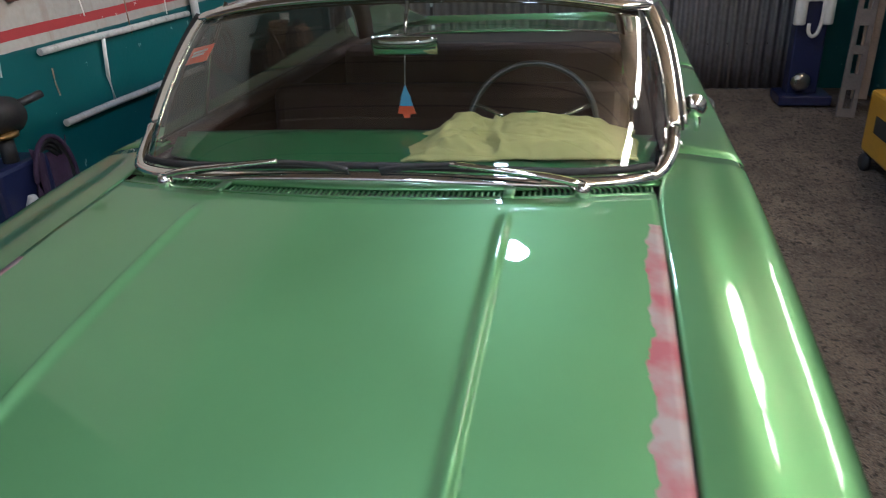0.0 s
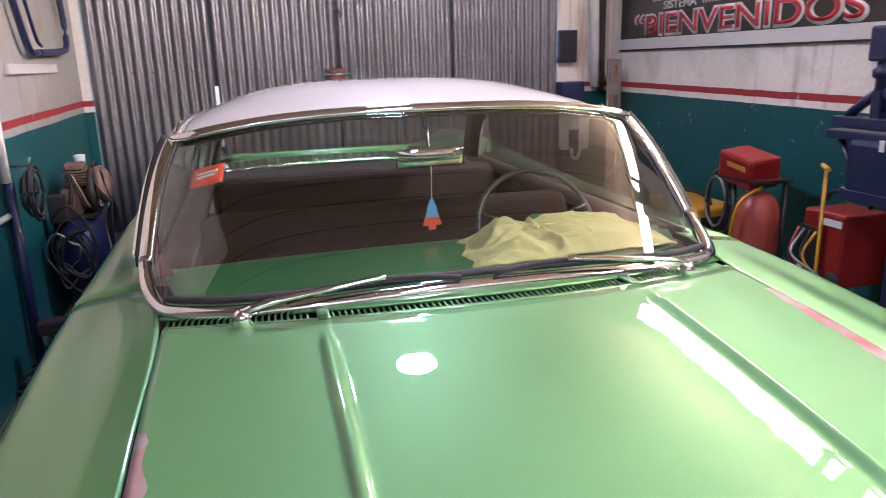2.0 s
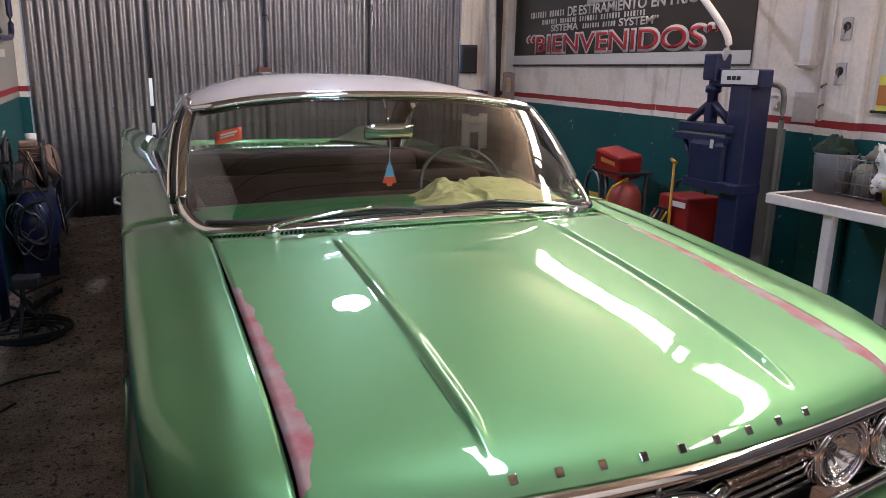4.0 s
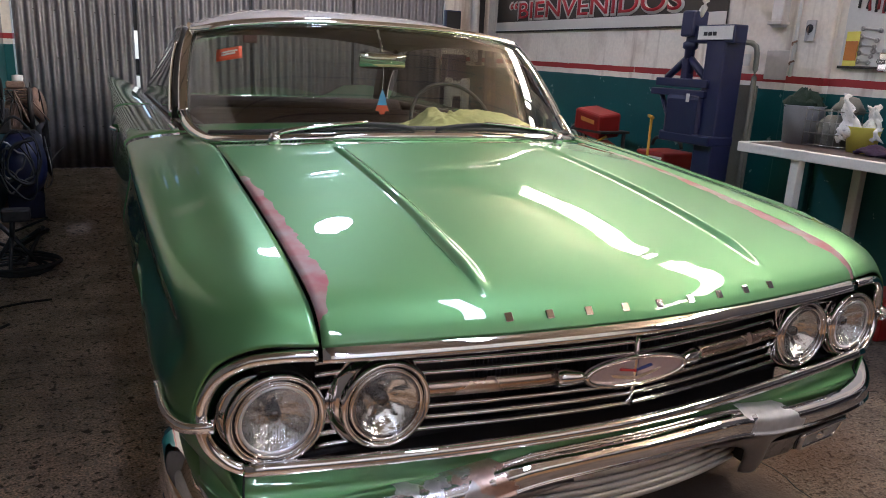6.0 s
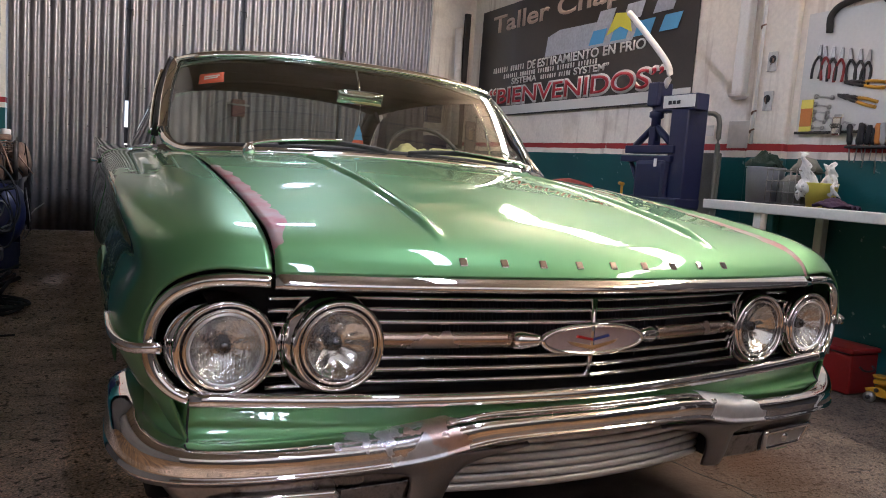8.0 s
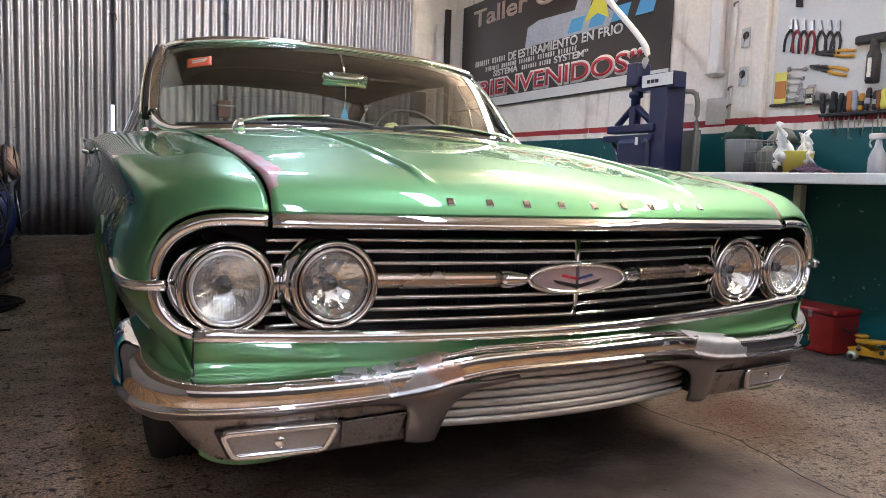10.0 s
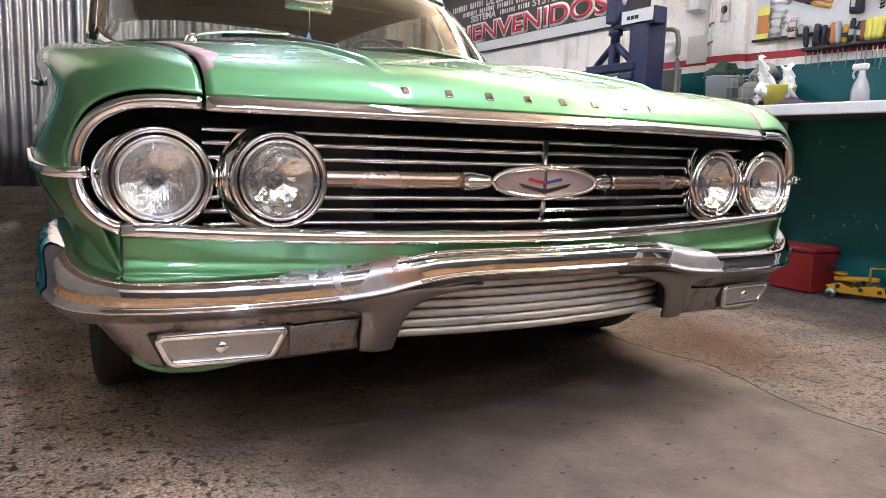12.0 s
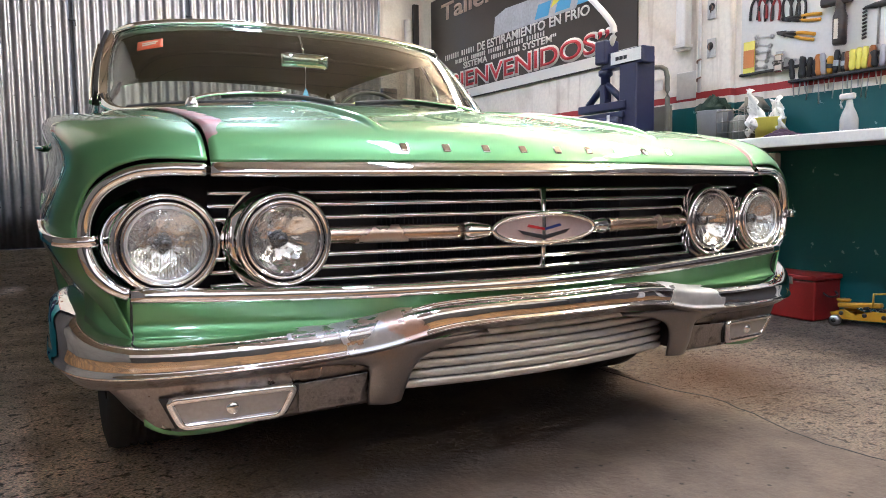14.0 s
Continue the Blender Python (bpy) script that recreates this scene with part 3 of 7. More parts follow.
rv = part("rear_view_mirror", grid(lambda u, v: Matrix.Translation((0.007, 1.772, 1.262)) @ pose(0, 0, 0, 12) @ V3((0.104 * (2 * u - 1), -0.013 * (1 - abs(2 * u - 1) ** 4) * (1 - abs(2 * v - 1) ** 3), 0.029 * (2 * v - 1) * (1 - 0.12 * abs(2 * u - 1) ** 6))), 24, 12, 0.006), chrome, car, "chrome backed rear view mirror")
part("mirror_stem", tube([(0.007, 1.775, 1.28), (0.007, 1.80, 1.33), (0.007, 1.84, 1.385)], 0.006), chrome, rv)

# wipers
for s in (-1, 1):
    base = V3((s * 0.563, 1.255, 0.990))
    wp = part("wiper", lathe([(0, 0.030), (0.012, 0.028), (0.020, 0.014), (0.022, 0.0), (0.022, -0.02)], 16, Matrix.Translation(base) @ pose(0, 0, 0, 20, 0, 0)), chrome, car, "chrome wiper with flat arm")
    arm = curve_through([base + V3((0, 0, 0.022)), base + V3((-s * 0.06, -0.004, 0.038)), base + V3((-s * 0.18, 0.0, 0.052)), base + V3((-s * 0.33, 0.018, 0.064))], 14)
    part("wiper_arm", sweep(arm, [(0.010, -0.003), (0.007, 0.005), (-0.007, 0.005), (-0.010, -0.003)], scales=[1.5 - 0.5 * i / 13 for i in range(14)]), chrome, wp)
    mid = base + V3((-s * 0.31, 0.030, 0.045))
    part("wiper_blade", sweep([mid + V3((-s * 0.21 * q, 0.018 * q - 0.02 * q * q, 0.010 - 0.016 * q * q)) for q in [-1 + i / 8 for i in range(17)]], [(0.004, -0.010), (0.005, 0.006), (-0.005, 0.006), (-0.004, -0.010)], (0, -0.6, 0.8)), rubber, wp)

# door mirror on the driver's side
dm = part("door_mirror", lathe([(0, 0.024), (0.022, 0.020), (0.034, 0.009), (0.038, -0.004), (0.036, -0.010), (0, -0.008)], 24, pose(0.885, 1.84, 1.06, 78, 0, 12)), chrome, car, "round chrome door mirror")
part("mirror_arm", tube(curve_through([(0.885, 1.85, 1.05), (0.90, 1.865, 1.01), (0.90, 1.87, 0.965)], 8), 0.009), chrome, dm)

# ---- face ----
top_path = [(x, nose_y(x) - 0.004, 0.737) for x in [-0.742 + 1.484 * i / 60 for i in range(61)]]
lip = [(-0.002, 0.016), (0.006, 0.013), (0.017, -0.002), (0.018, -0.009), (0.012, -0.014), (-0.012, -0.012), (-0.014, 0.010)]
part("hood_lip_trim", sweep(top_path, lip, (0, 0, 1)), chrome, car, "chrome strip along the hood lip")
brow = [(0.750, 0.062, 0.737), (0.82, 0.074, 0.738), (0.875, 0.088, 0.730), (0.922, 0.102, 0.703), (0.948, 0.112, 0.660), (0.955, 0.115, 0.612), (0.944, 0.110, 0.565), (0.916, 0.100, 0.530), (0.884, 0.090, 0.512)]
prof = [(0.013 * math.cos(2 * math.pi * i / 12), 0.015 * math.sin(2 * math.pi * i / 12)) for i in range(12)]
for s in (-1, 1):
    pts = curve_through([(s * a, b, c) for a, b, c in brow], 48)
    part("brow_trim", sweep(pts, prof, (0, 1, 0)), chrome, car, "chrome brow round the headlights")
    part("fender_spear", sweep(curve_through([(s * 0.935, 0.088, 0.612), (s * 0.985, 0.105, 0.612), (s * 1.012, 0.155, 0.622), (s * 1.020, 0.24, 0.645)], 16), [(0.010, -0.008), (0.014, 0.0), (0.010, 0.008), (-0.008, 0.008), (-0.008, -0.008)], (0, 0, 1), scales=[1.15 - 0.5 * i / 15 for i in range(16)]), chrome, car)


def sill_z(x):
    return 0.484 + 0.026 * (abs(x) / 0.86) ** 2


def sill_y(x):
    return 0.018 + 0.064 * (abs(x) / 0.86) ** 1.6


part("grille_sill_trim", sweep([(x, sill_y(x), sill_z(x)) for x in [-0.884 + 1.768 * i / 50 for i in range(51)]], prof, (0, 0, 1)), chrome, car)
ROLL = [(0.0, 0.004), (0.2, 0.015), (0.42, 0.021), (0.55, 0.014), (0.62, 0.005), (0.645, 0.004), (0.67, 0.020), (0.70, 0.012), (0.75, 0.008), (1.0, 0.022)]


def valance(u, v):
    # the ends turn back into the fenders below the brow
    q = 2 * u - 1
    a = abs(q) * 0.956
    over = max(0.0, a - 0.884) / 0.072
    top = sill_z(min(a, 0.86)) - 0.005 + 0.055 * over ** 1.6
    low = sill_z(min(a, 0.86)) - 0.120
    return V3((math.copysign(a, q), sill_y(min(a, 0.884)) - 0.004 + 0.042 * over + 0.02 * over * over + smooth(ROLL, v) * (1 - 0.5 * over), top + (low - top) * v))


part("front_valance", grid(valance, 0, 40, 0.004, [i / 80 for i in range(81)]), paint, car, "rolled green valance under the grille")
for s in (-1, 1):
    part("panel_gap", tube([valance(0.5 + s * 0.884 / 1.912, v) + V3((0, -0.0022, 0)) for v in [i / 20 for i in range(21)]], 0.0022, 6, up=(0, 1, 0.01)), black_metal, car)
part("grille_backing", grid(lambda u, v: ((2 * u - 1) * 0.95, 0.21 - 0.02 * (2 * u - 1) ** 2, 0.76 - 0.29 * v), 10, 4, 0.006), black_metal, car)
part("radiator_core", grid(lambda u, v: (-0.36 + 0.72 * u, 0.184 + 0.006 * math.sin(2 * math.pi * 64 * u), 0.51 + 0.19 * v), 512, 2, 0.001), radiator_metal, car, "dull dark radiator fins behind the grille")
part("grille_roof", box((0, 0.155, 0.738), (1.74, 0.11, 0.012), 0.003), black_metal, car)
part("grille_floor", box((0, 0.17, 0.496), (1.62, 0.10, 0.012), 0.003), black_metal, car)


def bar_y(x):
    return 0.060 + 0.065 * (abs(x) / 0.55) ** 1.5 if abs(x) < 0.55 else 0.125


grille = part("grille", sweep([(x, bar_y(x) - 0.006, 0.604) for x in [-0.53 + 0.33 * i / 12 for i in range(13)]], [(0.012, 0.0), (0.008, 0.014), (0.0, 0.019), (-0.008, 0.014), (-0.008, -0.014), (0, -0.019), (0.008, -0.014)]), anodised, car, "grille of thin chrome bars")
part("centre_bar", sweep([(x, bar_y(x) - 0.006, 0.604) for x in [0.20 + 0.33 * i / 12 for i in range(13)]], [(0.012, 0.0), (0.008, 0.014), (0.0, 0.019), (-0.008, 0.014), (-0.008, -0.014), (0, -0.019), (0.008, -0.014)]), anodised, grille)
for z in (0.694, 0.669, 0.642, 0.566, 0.540, 0.514):
    w = 0.74
    part("grille_bar", sweep([(x, bar_y(x), z) for x in [-w + 2 * w * i / 60 for i in range(61)]], [(0.011 * math.cos(q * math.pi / 5), 0.0062 * math.sin(q * math.pi / 5)) for q in range(10)]), chrome, grille)
part("centre_post", sweep([(0, 0.052, 0.512), (0, 0.050, 0.56), (0, 0.049, 0.62), (0, 0.050, 0.698)], [(0.008, -0.006), (0.004, 0.008), (-0.004, 0.008), (-0.008, -0.006)], (0, -1, 0)), chrome, grille)
for s in (-1, 1):
    part("bar_collar", sweep([(s * 0.205, 0.068, 0.604), (s * 0.185, 0.064, 0.604), (s * 0.150, 0.054, 0.604), (s * 0.135, 0.050, 0.604)], ring(0.021, 12), (0, 0, 1), scales=[1.0, 1.05, 0.7, 0.5]), chrome, grille)
em = [(0.142 * math.cos(2 * math.pi * i / 48), 0.038, 0.604 + 0.034 * math.sin(2 * math.pi * i / 48)) for i in range(48)]
badge_face = material("pale_rose_enamel", (0.52, 0.40, 0.37), 0.35, 0.4, 0.5, 0.08)
badge = part("badge", tube(em, 0.006, 8, True, (0, 1, 0)), chrome, car, "oval chrome nose badge with plain coloured chevron")
part("badge_plate", plate([(a * 0.98, b + 0.006, 0.604 + (c - 0.604) * 0.96) for a, b, c in em], 0.012, (0, 1, 0)), badge_face, badge)
red_enamel = material("red_enamel", (0.42, 0.03, 0.03), 0.25, 0.0, 0.8)
blue_enamel = material("blue_enamel", (0.05, 0.07, 0.22), 0.25, 0.0, 0.8)
part("badge_bar", plate([(-0.048, 0.040, 0.608), (0.0, 0.040, 0.599), (0.0, 0.040, 0.605), (-0.044, 0.040, 0.614)], 0.005, (0, 1, 0)), red_enamel, badge)
part("badge_bar", plate([(0.048, 0.040, 0.608), (0.044, 0.040, 0.614), (0.0, 0.040, 0.605), (0.0, 0.040, 0.599)], 0.005, (0, 1, 0)), blue_enamel, badge)
part("badge_bow", plate([(-0.075, 0.041, 0.602), (0.0, 0.041, 0.588), (0.075, 0.041, 0.602), (0.062, 0.041, 0.592), (0, 0.041, 0.578), (-0.062, 0.041, 0.592)], 0.006, (0, 1, 0)), chrome, badge)

# headlights
def dish(m):
    """A bowl reflector with shallow radial ripples."""
    prof = [(0.012, -0.0330), (0.026, -0.0300), (0.040, -0.0245), (0.052, -0.0170), (0.063, -0.0080), (0.072, 0.0)]
    turn0 = m.translation.x * 9.0

    def at(u, v):
        q = 2 * math.pi * u
        r = 0.012 + 0.060 * v
        h = smooth(prof, r)
        h += 0.0022 * v * math.sin(math.pi * v) * math.cos(9 * q + turn0) + 0.0016 * math.sin(4 * q + turn0 + 9 * v) * v
        return m @ V3((r * math.cos(q), r * math.sin(q), h))
    return grid(at, 84, 12)


for x, y in ((-0.820, 0.097), (-0.602, 0.086), (0.602, 0.086), (0.820, 0.097)):
    m = Matrix.Translation((x, y, 0.601)) @ pose(0, 0, 0, 90)
    hl = part("headlight", lathe([(0.0815, -0.014), (0.0818, 0.003), (0.0838, 0.0095), (0.0870, 0.0130), (0.0905, 0.0130), (0.0942, 0.0095), (0.0965, 0.0030), (0.0970, -0.006), (0.0960, -0.012), (0.093, -0.014)], 64, m), chrome, car, "round headlight in a chrome bezel")
    if abs(x) > 0.7:
        # the outer bezel runs out into a skewed bowl towards the fender
        out, deep, wide = math.copysign(0.013, x), 0.030, 0.107
    else:
        out, deep, wide = math.copysign(0.014, x), 0.030, 0.106
    def bowl(u, v, m=m, out=out, deep=deep, wide=wide):
        q = 2 * math.pi * u
        k = v ** 0.9
        r = 0.0955 + (wide - 0.0955) * k + 0.003 * math.sin(math.pi * v)
        return m @ V3((r * math.cos(q) + out * k, r * math.sin(q), -0.010 - deep * v))
    part("bezel_bowl", grid(bowl, 64, 8), chrome, hl)
    part("bezel_groove", lathe([(0.0780, -0.004), (0.0815, -0.004)], 48, m), black_metal, hl)
    part("retaining_ring", lathe([(0.0695, 0.001), (0.0710, 0.009), (0.0740, 0.0120), (0.0775, 0.0105), (0.0792, -0.008)], 56, m), chrome, hl)
    part("reflector", dish(m), frosted_reflector if abs(x) > 0.7 else reflector, hl)
    part("lens_ring", lathe([(0.0655, 0.0065), (0.0668, 0.0085), (0.0692, 0.0075), (0.0706, 0.0035)], 48, m), dull_ring if abs(x) > 0.7 else steel_ring, hl, "ground edge of the lens")
    part("bulb", lathe([(0, -0.010), (0.010, -0.012), (0.014, -0.018), (0.012, -0.034), (0, -0.034)], 16, m), dark_bulb, hl)
    lens = lathe([(0.0, 0.018), (0.02, 0.0175), (0.045, 0.0135), (0.062, 0.0075), (0.0705, 0.003)], 40, m)
    part("lens", lens, lens_glass, hl).visible_shadow = False
    if abs(x) < 0.7:
        continue
    flutes = bmesh.new()
    for k in range(-10, 11):
        fx = k * 0.0058
        h = math.sqrt(max(0, 0.063 ** 2 - fx ** 2))
        if h > 0.02:
            tube([m @ V3((fx, -0.004 - 0.15 * abs(fx), 0.011)), m @ V3((fx, -h, 0.006))], 0.0006, 5, bm=flutes)
    part("lens_flutes", flutes, flute_glass, hl).visible_shadow = False

# bumper
PLAN = [(0.0, -0.022), (0.25, -0.018), (0.42, -0.006), (0.70, 0.020), (0.88, 0.058), (0.965, 0.115), (1.000, 0.20), (1.004, 0.32)]
LEN = [0.0, 0.25, 0.42, 0.70, 0.88, 0.98, 1.07, 1.19]
TOP = [(0, 0.464), (0.27, 0.464), (0.36, 0.456), (0.47, 0.438), (0.62, 0.430), (0.86, 0.430), (0.95, 0.446), (1.03, 0.484), (1.10, 0.503), (1.19, 0.512)]
LOW = [(0, 0.394), (0.25, 0.392), (0.33, 0.382), (0.42, 0.362), (0.6, 0.350), (0.9, 0.342), (1.05, 0.340), (1.19, 0.362)]


def bumper_at(q, p):
    """q: length from the middle, signed; p: 0 at the top edge, 1 at the lower."""
    a, s = abs(q), 1 if q >= 0 else -1
    x, y = smooth([(l, c[0]) for l, c in zip(LEN, PLAN)], a), smooth([(l, c[1]) for l, c in zip(LEN, PLAN)], a)
    e = 0.01
    x2, y2 = smooth([(l, c[0]) for l, c in zip(LEN, PLAN)], a + e), smooth([(l, c[1]) for l, c in zip(LEN, PLAN)], a + e)
    nx, ny = (y2 - y), -(x2 - x)
    h = math.hypot(nx, ny) or 1
    if a + e > LEN[-1]:
        nx, ny, h = 1, -0.1, 1
    zt, zb = smooth(TOP, a), smooth(LOW, a)
    out = smooth([(0, -0.070), (0.08, -0.032), (0.16, -0.010), (0.22, 0.001), (0.28, 0.0080), (0.34, 0.0113), (0.42, 0.0128), (0.52, 0.0132), (0.60, 0.0130), (0.65, 0.0132), (0.70, 0.0160), (0.73, 0.0178), (0.76, 0.0165), (0.80, 0.010), (0.86, 0.0), (0.93, -0.012), (1.0, -0.03)], p)
    z = zt + (zb - zt) * smooth([(0, 0.05), (0.08, 0.0), (0.16, 0.05), (0.26, 0.15), (0.34, 0.24), (0.42, 0.34), (0.52, 0.46), (0.60, 0.55), (0.66, 0.615), (0.70, 0.655), (0.73, 0.685), (0.76, 0.715), (0.80, 0.76), (0.86, 0.83), (0.93, 0.93), (1.0, 1.02)], p)
    return V3((s * (x + nx / h * out), y + ny / h * out, z))


def worn_bumper():
    """Chrome with sanded, ragged patches where the guards were, and bare copper beside them."""
    m = material("bumper_chrome", (0.90, 0.88, 0.86), 0.035, 1.0, 0.0, 0.02, 7.0, 80.0, 0.0, 0.0, (0.42, 0.30, 0.22), 0.012, wave=0.0022)
    n, l = m.node_tree.nodes, m.node_tree.links
    b = n["Principled BSDF"]
    tc = [q for q in n if q.type == "TEX_COORD"][0].outputs["Object"]
    s = n.new("ShaderNodeSeparateXYZ")
    l.new(tc, s.inputs[0])
    rag, mot = n.new("ShaderNodeTexNoise"), n.new("ShaderNodeTexNoise")
    rag.inputs["Scale"].default_value, rag.inputs["Detail"].default_value = 22.0, 8.0
    mot.inputs["Scale"].default_value, mot.inputs["Detail"].default_value = 40.0, 4.0
    l.new(tc, rag.inputs["Vector"])
    l.new(tc, mot.inputs["Vector"])
    lean = math_node(n, l, "MULTIPLY", math_node(n, l, "SUBTRACT", s.outputs[2], 0.41), 0.8)
    x = math_node(n, l, "ADD", math_node(n, l, "ADD", s.outputs[0], lean), math_node(n, l, "MULTIPLY", math_node(n, l, "SUBTRACT", rag.outputs["Fac"], 0.5), 0.22))

    def band(lo, hi):
        r = n.new("ShaderNodeMapRange")
        r.inputs[1].default_value, r.inputs[2].default_value = lo, lo + 0.02
        q = n.new("ShaderNodeMapRange")
        q.inputs[1].default_value, q.inputs[2].default_value, q.inputs[3].default_value, q.inputs[4].default_value = hi - 0.02, hi, 1.0, 0.0
        l.new(x, r.inputs[0])
        l.new(x, q.inputs[0])
        return math_node(n, l, "MULTIPLY", r.outputs[0], q.outputs[0])
    flake = n.new("ShaderNodeTexNoise")
    flake.inputs["Scale"].default_value, flake.inputs["Detail"].default_value = 16.0, 10.0
    l.new(tc, flake.inputs["Vector"])
    fr = n.new("ShaderNodeMapRange")
    fr.inputs[1].default_value, fr.inputs[2].default_value, fr.inputs[3].default_value = 0.44, 0.52, 0.25
    l.new(flake.outputs["Fac"], fr.inputs[0])
    sand = math_node(n, l, "MAXIMUM", math_node(n, l, "MULTIPLY", band(-0.60, -0.37), fr.outputs[0]), band(0.36, 0.55))
    copper = math_node(n, l, "MULTIPLY", band(-0.43, -0.335), 0.75)
    col = b.inputs["Base Color"].links[0].from_socket
    col = blend(n, l, sand, col, blend(n, l, mot.outputs["Fac"], (0.36, 0.35, 0.35), (0.66, 0.65, 0.65)))
    col = blend(n, l, copper, col, (0.62, 0.38, 0.28))
    l.new(col, b.inputs["Base Color"])
    l.new(math_node(n, l, "SUBTRACT", 1.0, math_node(n, l, "MULTIPLY", sand, 0.28)), b.inputs["Metallic"])
    rough = b.inputs["Roughness"].links[0].from_socket
    worn = math_node(n, l, "MAXIMUM", sand, copper)
    l.new(math_node(n, l, "ADD", rough, math_node(n, l, "MULTIPLY", worn, math_node(n, l, "ADD", math_node(n, l, "MULTIPLY", mot.outputs["Fac"], 0.35), 0.26))), b.inputs["Roughness"])
    return m


bumper_chrome = worn_bumper()
bumper = part("bumper", grid(lambda u, v: bumper_at((2 * u - 1) * 1.19, v * 0.772), 170, 40, 0.004), bumper_chrome, car, "chrome front bumper with sanded patches and bare copper")
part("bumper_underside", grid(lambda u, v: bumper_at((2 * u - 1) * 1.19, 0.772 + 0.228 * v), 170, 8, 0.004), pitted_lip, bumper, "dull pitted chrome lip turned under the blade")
INNER = [(0.0, 0.190), (0.18, 0.275), (0.34, 0.335), (0.50, 0.366), (0.72, 0.380), (1.0, 0.388)]
OUTER = [(0.0, 0.620), (0.20, 0.530), (0.36, 0.472), (0.55, 0.452), (0.8, 0.450), (1.0, 0.446)]
DOWN = [(0.0, 0.396), (0.18, 0.384), (0.34, 0.366), (0.50, 0.340), (0.72, 0.305), (1.0, 0.264)]
for s in (-1, 1):
    def guard(u, v, s=s):
        # a leg that flares out into the blade's lower edge
        xi, xo = smooth(INNER, v), smooth(OUTER, v)
        x = xi + (xo - xi) * u
        z = smooth(DOWN, v) - (0.030 * u * max(0, 1 - v * 2.2))
        y = smooth([(c[0], c[1]) for c in PLAN], x)
        return V3((s * x, y + 0.014 - 0.014 * math.sin(math.pi * u) ** 0.7 * min(1, 0.3 + v) + 0.032 * v * v, z))
    part("bumper_guard", grid(guard, 16, 26, 0.012), sanded_chrome, bumper, "sanded dull bumper guard leg")

    def pod(u, v, s=s):
        q = 0.44 + 0.52 * u
        top = bumper_at(q, 0.97)
        zl = smooth([(0, 0.258), (0.5, 0.250), (0.78, 0.252), (0.88, 0.288), (0.95, 0.325), (1.0, 0.342)], u)
        return V3((s * abs(top.x), top.y + 0.004 + 0.03 * v * v, top.z + 0.004 + (zl - top.z - 0.004) * v))
    part("lower_valance", grid(lambda u, v, s=s: (s * (0.66 + 0.21 * u), 0.085 + 0.02 * u * u, 0.30 - (0.053 + 0.010 * math.sin(3.1 * u) - 0.02 * u ** 8) * v), 20, 4, 0.004), paint, bumper, "green paint strip under the apron")
    part("bumper_apron", grid(pod, 40, 12, 0.004), dull_chrome, bumper, "pitted chrome apron below the bumper")
    a, b, c, d = (pod(u, v) for u, v in ((0.325, 0.31), (0.765, 0.31), (0.715, 0.85), (0.37, 0.85)))
    off = V3((0, -0.006, 0))
    # proud black plate stands in for the shade in the light's recess
    back = [mid0 + (p - mid0) * 1.13 for mid0 in [(a + b + c + d) / 4] for p in (a, b, c, d)]
    part("recess_shade", plate([p + V3((0, -0.004, 0)) for p in back], 0.004, (0, -1, 0)), black_metal, bumper)
    park = part("parking_light", plate([p + off for p in (a, b, c, d)], 0.008, (0, -1, 0), bevel=0.002), blank_metal, bumper, "blanked parking light")
    loop = []
    for p0, p1, p2 in zip((d, a, b, c), (a, b, c, d), (b, c, d, a)):
        # rounded corner
        e0, e1 = p1 + (p0 - p1).normalized() * 0.014, p1 + (p2 - p1).normalized() * 0.014
        loop += [e0.lerp(p1, q).lerp(p1.lerp(e1, q), q) for q in (0.0, 0.33, 0.67, 1.0)]
    part("parking_light_rim", tube([p + off * 2.2 for p in loop], 0.0085, 8, True, (0, 1, 0)), chrome, park, "thick bright chrome rim")
    mid = (a + b + c + d) / 4
    part("screw", lathe([(0, 0.007), (0.008, 0.006), (0.013, 0.002), (0.014, -0.002)], 16, Matrix.Translation(mid + off * 2.4) @ pose(0, 0, 0, 90)), chrome, park)
    e1, e2, e3, e4 = (pod(u, v) + off for u, v in ((0.04, 0.30), (0.31, 0.30), (0.30, 0.92), (0.06, 0.92)))
    part("apron_panel", plate([e1, e2, e3, e4], 0.004, (0, -1, 0), bevel=0.001), pitted_chrome, bumper, "pitted dull panel with flaking edges")
for k in range(6):
    z = 0.383 - 0.0203 * k
    w = 0.400 - 0.001 * k
    part("valance_slat", sweep([(x, 0.022 + 0.05 * (x / 0.4) ** 2, z) for x in [-w + 2 * w * i / 20 for i in range(21)]], [(0.007, 0.004), (0.004, 0.0082), (-0.006, 0.0086), (-0.006, -0.0090), (0.001, -0.0092), (0.005, -0.004)]), slat_metal, car)
for s in (-1, 1):
    part("valance_cheek", box((s * 0.409, 0.080, 0.326), (0.014, 0.09, 0.10), 0.004), black_metal, car)
part("valance_backing", grid(lambda u, v: ((2 * u - 1) * 0.46, 0.045 + 0.05 * (2 * u - 1) ** 2, 0.40 - 0.125 * v), 12, 4, 0.004), black_metal, car)
